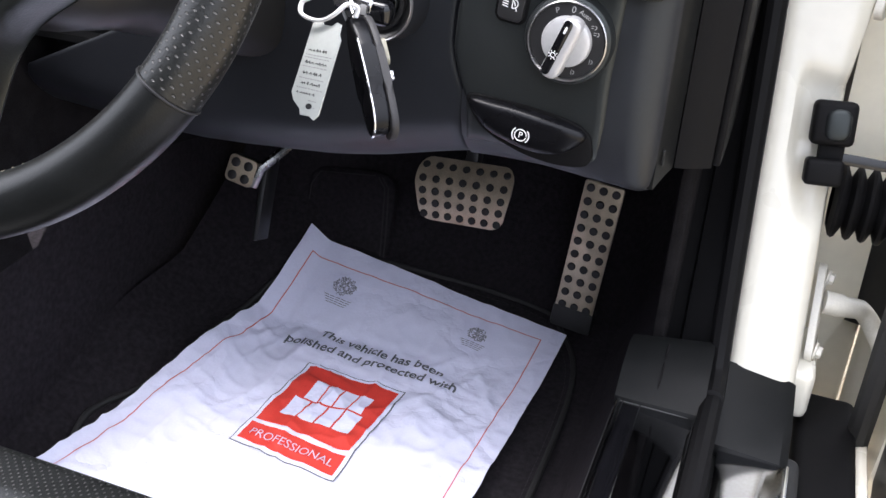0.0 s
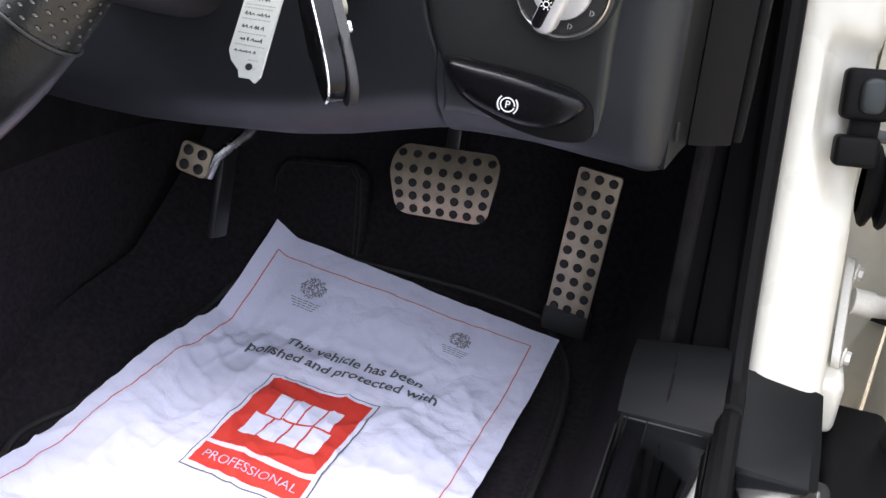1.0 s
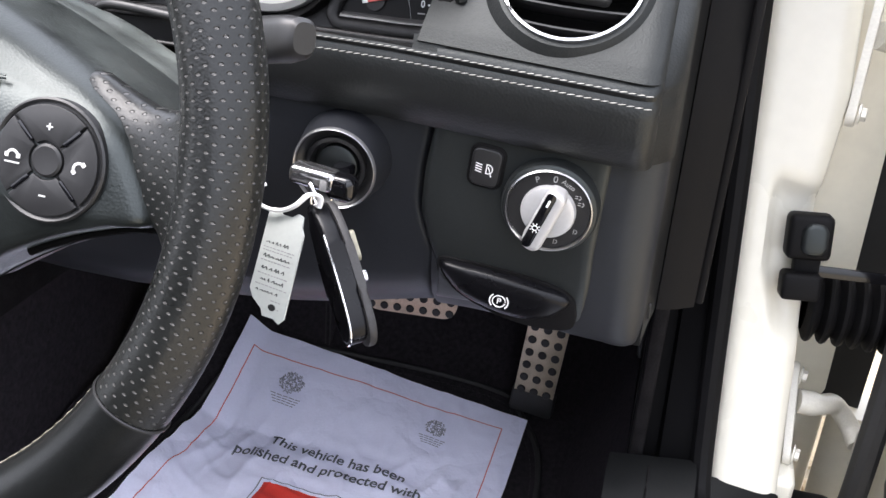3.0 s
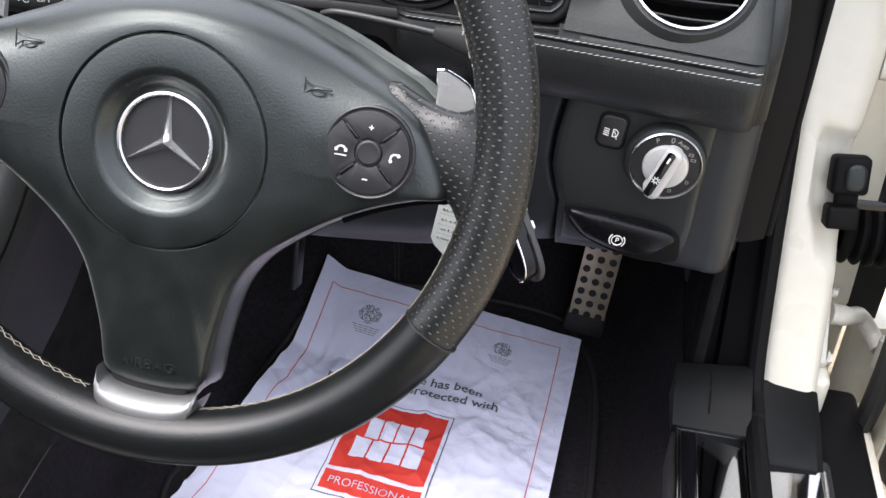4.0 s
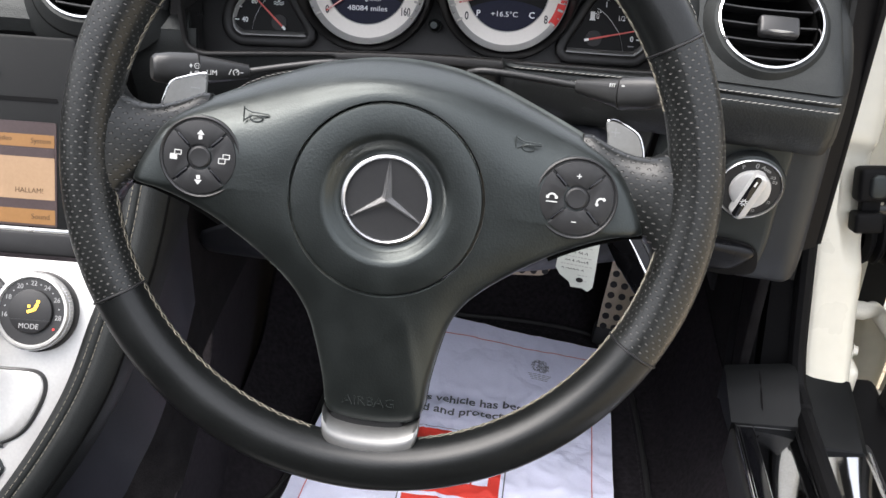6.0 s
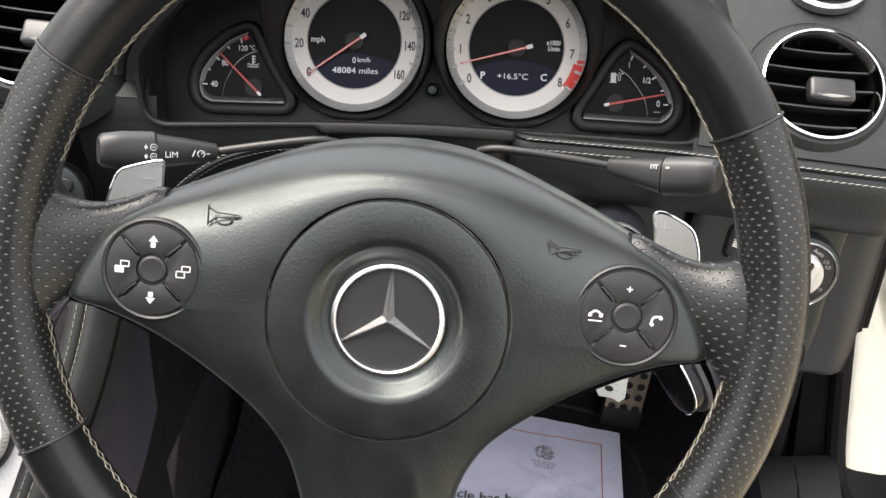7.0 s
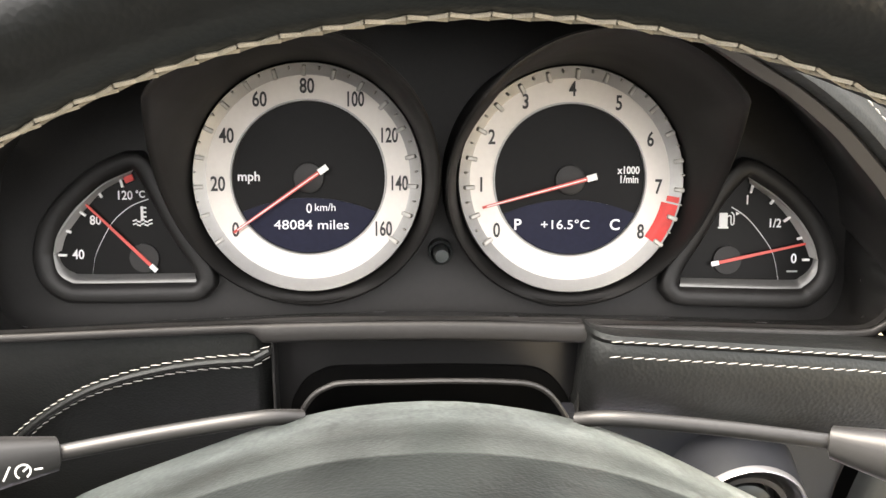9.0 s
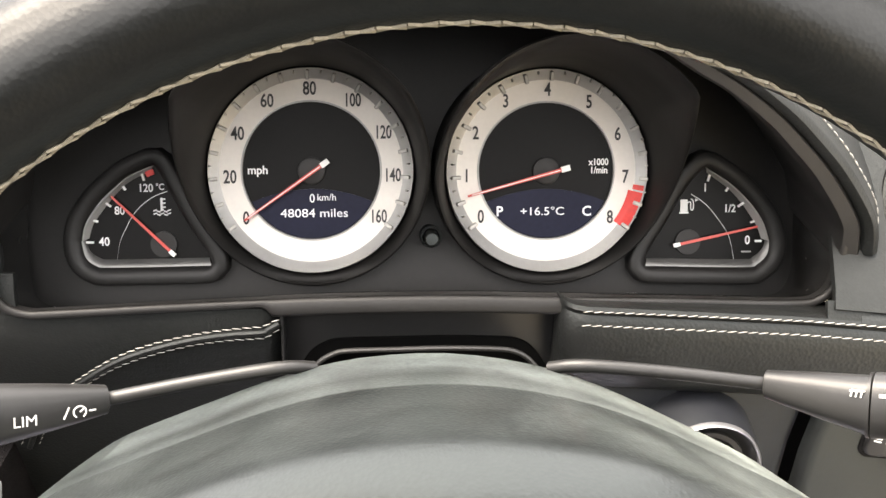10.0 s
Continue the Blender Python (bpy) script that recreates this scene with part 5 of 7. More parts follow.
# shift paddles behind the rim
for side in (-1, 1):
    if side > 0:
        sh = [(0.127, 0.03), (0.1267, 0.0496), (0.1248, 0.0601), (0.1263, 0.0623), (0.1312, 0.0621), (0.1399, 0.0584), (0.1449, 0.0547), (0.1478, 0.0485), (0.1492, 0.0424), (0.1505, 0.03)]
        depth = -0.057
    else:
        sh = [(-0.1184, 0.03), (-0.1184, 0.053), (-0.1183, 0.0627), (-0.1195, 0.0645), (-0.1263, 0.0629), (-0.136, 0.0596), (-0.1385, 0.0582), (-0.1407, 0.0556), (-0.1425, 0.0505), (-0.144, 0.0455), (-0.1475, 0.03)]
        depth = -0.046
    line = smooth_path([(x, y, 0) for x, y in sh], 4)
    pts = [(p.x, p.y) for p in line]
    if side > 0:
        pts = pts[::-1]
    pad = part("shift_paddle", moved(prism(pts, -0.003, 0.001, 0.0012, 2), Matrix.Translation((0, 0, depth))), PADDLE, wheel, "satin grey shift paddle with a bright edge", smooth=0)
    part("paddle_edge", tube([(p.x, p.y, depth + 0.0003) for p in line[10:]], 0.0009, 8), CHROME, pad, "bright metal edge")
    cx, cy, cz = (0.1305 if side > 0 else -0.1245), 0.0555, depth + 0.0011
    m = [bar((cx - 0.0028, cy), (cx + 0.0028, cy), 0.0007, cz, cz + 0.0003)]
    if side > 0:
        m.append(bar((cx, cy - 0.0028), (cx, cy + 0.0028), 0.0007, cz, cz + 0.0003))
    part("paddle_mark", join(*m), GREY_MARK, pad)

# ---- steering column ----
column = thing("steering_column", pose(0.005, 0.15, 0.7), "black plastic steering column shroud with two stalks", "steering column")
COLUMN_IN = Matrix.Translation((-0.005, -0.15, -0.7))
back = -WHEEL_N
c0 = Vector((0.0076, -0.0098, 0.752)) + WHEEL_Y * 0.005
rings = []
for d, rx, ry in ((0.055, 0.052, 0.055), (0.075, 0.064, 0.058), (0.12, 0.062, 0.05), (0.2, 0.058, 0.046), (0.3, 0.055, 0.045)):
    c = c0 + back * d + Vector((0, 0, 0.0))
    rings.append([c + WHEEL_X * rx * math.copysign(abs(math.cos(t)) ** 0.6, math.cos(t)) + WHEEL_Y * ry * math.copysign(abs(math.sin(t)) ** 0.6, math.sin(t)) for t in [2 * math.pi * k / 40 for k in range(40)]])
part("shroud", moved(loft(rings), COLUMN_IN), BLACK, column)


def stalk(name, root, neck, collar, end, tip, marks_, label):
    """A thin arm that swells into a handle."""
    root, neck, collar, end, tip = (Vector(p) for p in (root, neck, collar, end, tip))
    s = part(name, moved(tube(smooth_path([root + (root - neck).normalized() * 0.012 + Vector((0, 0.004, -0.005)), root, root.lerp(neck, 0.5) + Vector((0, 0, 0.0006)), neck], 5), 0.0024, 12), COLUMN_IN), STALK, column, label)
    axis = (tip - neck).normalized()
    n2 = (WHEEL_N - axis * axis.dot(WHEEL_N)).normalized()
    u2 = axis.cross(n2)

    def body(a, b, sizes):
        out = []
        for f, w, h in sizes:
            c = a.lerp(b, f)
            out.append([c + n2 * w * math.copysign(abs(math.cos(t)) ** 0.75, math.cos(t)) + u2 * h * math.copysign(abs(math.sin(t)) ** 0.75, math.sin(t)) for t in [2 * math.pi * k / 28 for k in range(28)]])
        return moved(loft(out), COLUMN_IN)

    part("arm", body(neck, collar, ((-0.02, 0.0028, 0.0028), (0.0, 0.0042, 0.0048), (0.5, 0.0065, 0.0075), (1.0, 0.0082, 0.0098))), STALK, s)
    part("collar", body(collar, end, ((0.02, 0.0084, 0.0102), (0.03, 0.0086, 0.0106), (0.97, 0.0088, 0.0108), (0.98, 0.0085, 0.0104))), STALK, s)
    part("knob", body(end, tip, ((0.02, 0.0088, 0.0108), (0.6, 0.0088, 0.0106), (0.92, 0.0078, 0.0092), (1.0, 0.006, 0.007))), STALK, s)
    front = Matrix.Translation(collar.lerp(end, 0.5) + n2 * 0.0090) @ Matrix((-axis if axis.x < 0 else axis, n2.cross(-axis if axis.x < 0 else axis), n2)).transposed().to_4x4()
    part("stalk_mark", moved(join(*marks_), COLUMN_IN @ front @ Matrix.Diagonal((0.85, 0.82, 1, 1))), PRINT, s, "white printed symbols")


lim = [letters("LIM", 0.0058, (0.009, -0.002, 0.0)), bar((0.0225, -0.003), (0.0245, 0.0015), 0.0006, -0.0001, 0.0001), moved(join(band(0.002, 0.0026, -60, 240, -0.0001, 0.0001, 16), bar((0, 0), (0.0014, 0.0012), 0.0006, -0.0001, 0.0001)), Matrix.Translation((0.0285, -0.001, -0.0006))),
       bar((0.032, -0.001), (0.0345, -0.001), 0.0006, -0.001, -0.0008)]
for y in (0.003, -0.0032):
    lim += [moved(band(0.0018, 0.0023, 0, 360, 0.0001, 0.0003, 18), Matrix.Translation((-0.0025, y, 0))), bar((-0.0036, y), (-0.0014, y), 0.0005, 0.0001, 0.0003), prism([(-0.0085, y), (-0.0073, y - 0.0018), (-0.0061, y), (-0.0073, y + 0.0018)], 0.0001, 0.0003)]
stalk("indicator_stalk", (-0.05, 0.142, 0.7785), (-0.107, 0.136, 0.770), (-0.136, 0.118, 0.7765), (-0.1365, 0.1178, 0.7767), (-0.162, 0.1045, 0.7815), lim, "black cruise control stalk with white symbols")
wip = [bar((-0.006 + 0.0018 * i, 0.0045), (-0.0055 + 0.0018 * i, 0.0075), 0.0006, -0.0008, -0.0004) for i in range(3)] + [bar((-0.0065, 0.0068), (-0.001, 0.0072), 0.0006, -0.0008, -0.0004), bar((0.004, 0.006), (0.0065, 0.0062), 0.0014, -0.0008, -0.0004)]
stalk("wiper_stalk", (0.056, 0.1425, 0.7795), (0.119, 0.139, 0.7745), (0.146, 0.120, 0.779), (0.147, 0.1195, 0.7793), (0.172, 0.106, 0.787), wip, "black wiper stalk with white symbols")

# ---- key, fob and tag in the lock ----
key = thing("car_key", face_frame((0.1405, 0.205, 0.6685), (-0.05, -1, 0.08), -5), "chrome and black car key turned in the ignition lock", "key")
part("key_blade", box(0.012, 0.009, 0.04, (0.004, 0.0, -0.022), 0.003, 3), GLOSS, key)
part("key_head", box(0.03, 0.0125, 0.015, (-0.005, 0.0015, 0.0), 0.004, 3), KEY_METAL, key, "bright chrome key head")
part("key_window", box(0.005, 0.0075, 0.0156, (0.0035, 0.0, 0.0), 0.001, 2), GREY_MARK, key, "clear window")
part("key_side", box(0.018, 0.0165, 0.0145, (0.0125, -0.001, -0.0005), 0.0055, 4), GLOSS, key, "black key side")
part("split_ring", moved(tube([(0.006 * math.cos(t), 0.008 * math.sin(t) - 0.0105, 0.004) for t in steps(0, 2 * math.pi, 20)][:-1], 0.0008, 6, loop=True), pose(0, 0, 0, 0, 25, 0)), CHROME, key, "steel split ring")
fob_y = Vector((-0.5, 0.57, 0.67)).normalized()
fob_n = Vector((-0.766, -0.643, 0.0))
fob_n = (fob_n - fob_y * fob_y.dot(fob_n)).normalized()
fob_x = fob_y.cross(fob_n)
fob = thing("key_fob", Matrix.Translation((0.1495, 0.166, 0.668)) @ Matrix((fob_x, fob_y, fob_n)).transposed().to_4x4(), "black leather-cased key fob with a silver strip, hanging from the key", "key fob")
FOB = smooth_path([(-0.004, 0.004, 0), (0.004, 0.002, 0), (0.0105, -0.012, 0), (0.0125, -0.03, 0), (0.0125, -0.058, 0), (0.009, -0.073, 0), (0.0, -0.078, 0), (-0.009, -0.073, 0), (-0.0125, -0.056, 0), (-0.012, -0.03, 0), (-0.0085, -0.008, 0)], 5, True)
part("case", prism([(p.x, p.y) for p in FOB], -0.009, 0.002, 0.0025, 3, both=True), HANDLE_BLACK, fob)
part("leather_flap", prism([(p.x * 1.05, p.y * 1.04) for p in FOB], -0.0135, -0.0085, 0.0015, 2, both=True), CASE_LEATHER, fob, "grey-black leather flap")
part("silver_strip", tube([(p.x * 0.97, p.y, 0.0012) for p in FOB[12:33]], 0.0008, 8), BADGE, fob, "bright silver strip")
part("pale_inset", prism(round_rect(0.006, 0.018, 0.003, at=(0.0075, -0.026)), -0.0165, -0.0135, 0.0015), CREAM, fob, "cream plastic inset")
part("stud", prism(round_rect(0.0025, 0.006, 0.001, at=(0.0115, -0.045)), -0.0155, -0.0135, 0.0006), KEY_METAL, fob, "small metal stud")
part("loop", tube([(0.002 * math.cos(t), 0.009 + 0.008 * math.sin(t), 0.001 * math.sin(t) - 0.004) for t in steps(0, 2 * math.pi, 16)][:-1], 0.0011, 6, loop=True), CHROME, fob, "steel ring")
tag_y = Vector((0.085, 0.463, 0.882)).normalized()
tag_x = Vector((0.87, -0.46, -0.02))
tag_x = (tag_x - tag_y * tag_y.dot(tag_x)).normalized()
tag_in = Matrix((tag_x, tag_y, tag_x.cross(tag_y))).transposed().to_4x4()
tag = thing("key_tag", Matrix.Translation(Vector((0.1366, 0.1354, 0.6209)) - tag_x * 0.0046 + tag_y * 0.0242) @ tag_in @ Matrix.Diagonal((1.36, 0.88, 1, 1)), "white card key tag with unreadable notes and a notched end", "key tag")
CARD = [(-0.0105, 0.031), (-0.008, 0.034), (-0.005, 0.034), (-0.003, 0.031), (0.003, 0.031), (0.006, 0.034), (0.009, 0.033), (0.0095, 0.026), (0.0115, 0.022), (0.0115, -0.032), (0.009, -0.036), (0.0055, -0.034), (-0.001, -0.0345), (-0.0025, -0.0305), (-0.0085, -0.0255), (-0.0115, -0.02), (-0.011, 0.0)]
part("card", prism(CARD, -0.0005, 0.0005), TAG, tag, smooth=0)
rng = random.Random(8)
jottings, small_print = [], []
for y in (0.0115, 0.0025, -0.0052, -0.0125, -0.0195):
    x = -0.0085 + rng.uniform(0, 0.002)
    while x < 0.006:
        w = rng.uniform(0.0006, 0.0016)
        h = rng.uniform(0.0008, 0.002)
        jottings += [bar((x, y), (x + w, y + h), 0.00035, 0.0005, 0.0007), bar((x + w, y + h), (x + w * 1.3, y - h * 0.3), 0.00035, 0.0005, 0.0007)]
        x += w * 1.3 + rng.choice((0.0004, 0.0005, 0.0014))
for y in (0.0085, 0.0065, 0.0, -0.0085, -0.0155, -0.0235, -0.028):
    x = -0.009 if y > -0.02 else 0.002
    while x < 0.008:
        w = rng.uniform(0.0008, 0.0022)
        small_print.append(bar((x, y), (x + w, y), 0.0006, 0.0005, 0.0006))
        x += w + 0.0006
tagged(part("handwriting", join(*jottings), INK, tag), "unreadable handwritten notes", kind="stuff")
tagged(part("small_print", join(*small_print), GREY_MARK, tag), "unreadable small print", kind="stuff")
part("punched_hole", prism(circle(0.0021, 20, (0.0035, -0.0275)), -0.0006, 0.0007), BLACK, tag)
part("tie", tube(smooth_path([(-0.0125, 0.047, 0.006), (-0.0175, 0.043, 0.006), (-0.016, 0.0355, 0.006), (-0.009, 0.0325, 0.005), (-0.002, 0.0335, 0.003), (0.005, 0.039, 0.003), (0.0095, 0.0475, 0.001), (0.0125, 0.0475, -0.004), (0.0115, 0.041, -0.006)], 6), 0.0014, 8), WHITE, tag, "white plastic tie")

# ---- footwell ----


def floor_height(x, y):
    k = min(0.55, max(0.08, 0.42 - 1.25 * (x + 0.03)))
    h = 0.2 + max(0.0, y - 0.47) * k
    h += 0.025 * min(1.0, max(0.0, (-0.075 - x) / 0.05)) * min(1.0, max(0.0, (y - 0.25) / 0.12))
    if x < -0.15:
        h += 0.8 * (-0.15 - x) ** 1.0
    if y > 0.63:
        h += (y - 0.63) * 1.1
    if x > 0.29:
        h += (x - 0.29) * 2.2
    return h


carpet = solid("floor", thick(sheet(lambda x, y: (x, y, floor_height(x, y)), steps(-0.21, 0.345, 37), steps(-0.75, 1.0, 60)), 0.01), CARPET, "black carpet of the driver's footwell", "floor", kind="structure", smooth=60)
tunnel = solid("wall_tunnel", thick(sheet(lambda y, z: (-0.178 - 0.1 * max(0, y), y, 0.17 + z * (0.222 + 0.13 * min(1, max(0, (y - 0.26) / 0.12)))), steps(-0.75, 1.0, 30), steps(0, 1, 14)), 0.0015), CARPET, "black carpeted side of the centre tunnel", "wall", kind="structure")
bulkhead = solid("wall_bulkhead", box(1.4, 0.02, 0.9, (-0.25, 0.99, 0.55)), CARPET, "black carpeted bulkhead behind the pedals", "wall", kind="structure")
kick = solid("wall_kick_panel", join(box(0.012, 0.62, 0.30, (0.352, 0.69, 0.42), 0.004), box(0.06, 0.62, 0.02, (0.36, 0.69, 0.275), 0.006)), FELT, "black felt kick panel beside the accelerator", "wall", kind="structure")
pocket = thing("kick_panel_grille", pose(0.344, 0.56, 0.42), "dark plastic moulding on the kick panel", "trim", kind="structure")
part("moulding", box(0.008, 0.045, 0.13, (0, 0, 0), 0.004, 2), RUBBER, pocket)

MAT_EDGE = [(-0.12, 0.05), (-0.143, 0.16), (-0.162, 0.215), (-0.164, 0.25), (-0.146, 0.3), (-0.131, 0.36), (-0.113, 0.5), (-0.06, 0.575), (0.06, 0.6), (0.19, 0.612), (0.225, 0.59), (0.262, 0.5), (0.268, 0.25), (0.262, 0.05)]
edge = [Vector((p.x, p.y, 0)) for p in smooth_path([(x, y, 0) for x, y in MAT_EDGE], 6)]
mc = Vector((0.065, 0.25, 0))
rings = [[((mc + (p - mc) * s).x, (mc + (p - mc) * s).y, floor_height(*(mc + (p - mc) * s).xy) + h) for p in edge] for s, h in [(1.0, 0.0), (1.0, 0.003)] + [(0.985 - 0.0665 * k, 0.0045) for k in range(15)]]
floor_mat = thing("floor_mat", pose(0.065, 0.3, 0.2), "black velour driver's floor mat with bound edge", "mat")
part("mat_body", moved(loft(rings, closed=True, caps=False), Matrix.Translation((-0.065, -0.3, -0.2))), CARPET, floor_mat, smooth=60)
part("bound_edge", moved(tube([(p.x, p.y, floor_height(p.x, p.y) + 0.0035) for p in edge], 0.0035, 8), Matrix.Translation((-0.065, -0.3, -0.2))), EDGE_TAPE, floor_mat, "stitched dark edge")
mat_line = [(mc + (p - mc) * 0.965) for p in edge]
tagged(part("stitching", moved(stitches([[(p.x, p.y, floor_height(p.x, p.y) + 0.0048) for p in mat_line]], 0.0062, 0.0042, 0.00045), Matrix.Translation((-0.065, -0.3, -0.2))), EDGE_TAPE, floor_mat), "dark thread round the mat", kind="stuff")

rest = thing("footrest", face_frame((-0.068, 0.622, 0.297), (0.1, -0.86, 0.5), 2), "black carpeted footrest with stitched edges", "footrest")
part("pad", prism(round_rect(0.116, 0.17, 0.025, at=(0, -0.035)), -0.05, 0.0, 0.006, 3), CARPET, rest)
for x in (0.0475, 0.0525):
    part("edge_line", tube([(x + 0.004, -0.1, 0.0008), (x, -0.02, 0.0008), (x - 0.004, 0.03, 0.0008), (x - 0.014, 0.043, 0.0008)], 0.0009, 6), EDGE_TAPE, rest)
part("edge_line", tube([(-0.053, -0.1, 0.0008), (-0.052, 0.025, 0.0008), (-0.042, 0.042, 0.0008), (0.03, 0.044, 0.0008)], 0.0007, 6), EDGE_TAPE, rest)


def stud_mesh(r):
    bm = lathe([(r, -0.001), (r, 0.0012), (r * 0.8, 0.0019), (0, 0.002)], 14)
    return mesh_of(bm, "rubber_stud", 35)


def studs(parent, places, r, mat):
    me = stud_mesh(r)
    me.materials.append(mat)
    for x, y, z, *tilt in places:
        ob = new("rubber_stud", me)
        ob.parent = parent
        ob.matrix_basis = pose(x, y, z, tilt[0] if tilt else 0)


# accelerator: tall plate with three columns of studs
acc = thing("accelerator_pedal", face_frame((0.2445, 0.5885, 0.3275), (-0.05, -0.985, 0.06), -5), "tall steel accelerator pedal with rows of black rubber studs", "pedal", "pedals")
part("plate", prism([(p[0] * 1.0, p[1]) for p in round_rect(0.045, 0.163, 0.004)], -0.003, 0.0, 0.0008), STEEL, acc)
part("heel", box(0.05, 0.03, 0.02, (0, -0.09, -0.008), 0.005, 2), RUBBER, acc, "black rubber hinge")
part("backing", box(0.038, 0.15, 0.014, (0, 0, -0.0105), 0.002), BLACK, acc)
studs(acc, [(-0.0145 + 0.0145 * i, -0.0735 + 0.01633 * j, 0.0) for i in range(3) for j in range(10)], 0.0047, RUBBER)
# brake: wide curved pad
brk = thing("brake_pedal", face_frame((0.092, 0.584, 0.3705), (-0.02, -0.985, 0.17), 3), "wide steel brake pedal with rows of black rubber studs", "pedal", "pedals")


def bend(x, y):
    return -18.0 * max(0.0, y + 0.005) ** 2 - 4.0 * max(0.0, -y - 0.015) ** 2


def pad_at(u, v):
    y = -0.041 + 0.071 * v
    half = 0.0492 + 0.009 * min(1.0, v * 1.6) - 0.006 * max(0, v - 0.75)
    d = max(0.0, 0.013 - min(y + 0.041, 0.03 - y))
    inset = 0.013 - math.sqrt(0.013 ** 2 - d * d)
    x = (u * 2 - 1) * (half - inset)
    return (x, y, bend(x, y))


part("plate", thick(sheet(pad_at, steps(0, 1, 14), [0, 0.01, 0.03, 0.06, 0.1, 0.15] + steps(0.2, 0.8, 10) + [0.85, 0.9, 0.94, 0.97, 0.99, 1]), 0.003), STEEL, brk)
part("backing", box(0.08, 0.034, 0.01, (0, -0.017, -0.009), 0.003), BLACK, brk)
part("arm", moved(box(0.016, 0.2, 0.02, (0, 0.11, -0.03), 0.003), pose(0, 0, 0, -12, 0, 0)), BLACK, brk)
rows = []
for j in range(5):
    y = -0.0335 + 0.0138 * j
    n = 7
    half = 0.0435 + 0.0055 * min(1.0, (y + 0.042) / 0.05)
    rows += [(-half + 2 * half * i / (n - 1), y, bend(0, y), math.degrees(math.atan(-36 * max(0.0, y + 0.005)))) for i in range(n)]
studs(brk, rows, 0.0045, RUBBER)
# foot-operated parking brake
park = thing("parking_brake_pedal", face_frame((-0.118, 0.458, 0.401), (0.05, -0.93, 0.35), -11), "small steel parking brake pedal on a bright arm", "pedal", "pedals")
part("plate", prism(round_rect(0.034, 0.03, 0.006), -0.003, 0.0, 0.001), STEEL, park)
part("backing", box(0.034, 0.03, 0.014, (0, 0, -0.0105), 0.003), RUBBER, park)
studs(park, [(-0.008 + 0.0155 * i, -0.0075 + 0.0145 * j, 0.0) for i in range(2) for j in range(2)], 0.0052, RUBBER)
part("arm", tube([(0.016, -0.012, -0.006), (0.02, 0.01, -0.004), (0.036, 0.04, -0.02), (0.05, 0.09, -0.05)], 0.0052, 10), SILVER, park, "bright steel arm")
part("lever", moved(box(0.008, 0.09, 0.03, (0.02, -0.03, -0.03), 0.003), pose(0, 0, 0, 0, 0, 10)), BLACK, park)

# ---- paper mat ----
P_TL, P_TR, P_BR, P_BL = Vector((-0.1005, 0.5865)), Vector((0.236, 0.573)), Vector((0.2165, 0.1)), Vector((-0.168, 0.1))


def paper_height(x, y):
    h = max(floor_height(x, y), 0.2) + 0.0115
    p = Vector((x * 9, y * 9, 0.3))
    flat = 1.0 if y < 0.44 else max(0.35, 1.0 - (y - 0.44) / 0.1)
    h += 0.0035 * noise.noise(p) + 0.0022 * flat * abs(noise.noise(p * 2.7 + Vector((5, 1, 0))))
    crease = noise.noise(Vector((x * 26 + 3, y * 15 - x * 18, 1.7)))
    fold = noise.noise(Vector((x * 13 + y * 6, y * 9 - x * 5, 4.2)))
    fine_fold = noise.noise(Vector((x * 38 - y * 11, y * 30 + x * 14, 8.8)))
    kink = noise.noise(Vector((x * 22 + y * 31, y * 24 - x * 9, 6.1)))
    return h + flat * (0.003 * (1 - abs(crease)) ** 6 + 0.003 * (1 - min(1.0, 2.4 * abs(fold))) ** 2 + 0.0009 * (1 - abs(fine_fold)) ** 4 + 0.0016 * flat * (1 - min(1.0, 3.0 * abs(kink))))


def paper_point(x, y, lift=0.0):
    return Vector((x, y, paper_height(x, y) + lift))


def paper_st(s, t, lift=0.0):
    p = P_TL.lerp(P_TR, s).lerp(P_BL.lerp(P_BR, s), t)
    left = math.exp(-((s / 0.1) ** 2))
    p = p + Vector((0.012, 0)) * left * math.sin(math.pi * min(1.0, t / 0.75)) * 0.7
    return paper_point(p.x, p.y, lift)


paper = thing("paper_floor_mat", pose(0.05, 0.35, 0.2), "creased white paper floor mat with red border and printing", "paper mat")
PAPER_IN = Matrix.Translation((-0.05, -0.35, -0.2))


def paper_part(name, bm, mat, label="", smooth=60):
    return part(name, moved(bm, PAPER_IN), mat, paper, label, smooth)


paper_part("sheet", thick(sheet(paper_st, steps(0, 1, 110), steps(0, 1, 150)), 0.0003), PAPER)


def paper_line(a, b, width, mat, name, n=70):
    a, b = Vector(a), Vector(b)
    t = (b - a).normalized()
    s = Vector((-t.y, t.x)) * width / 2
    paper_part(name, sheet(lambda f, k: paper_point(*(a.lerp(b, f) + s * k), 0.0007), steps(0, 1, n), [-1, 1]), mat)


for a, b in (((-0.0855, 0.5605), (0.2115, 0.549)), ((0.2115, 0.549), (0.192, 0.105)), ((-0.0855, 0.5605), (-0.0965, 0.41)), ((-0.0965, 0.41), (-0.153, 0.105))):
    paper_line(a, b, 0.0011, PAPER_LINE, "border_line")


def on_paper(bm, a, b, up, lift=0.0008):
    """Lays flat work on the paper: its x axis runs from a to b."""
    a, b = Vector(a), Vector(b)
    ex = (b - a).normalized()
    ey = Vector(up).normalized()
    mid = (a + b) / 2
    for v in bm.verts:
        q = mid + ex * v.co.x + ey * v.co.y
        v.co = paper_point(q.x, q.y, lift)
    return bm


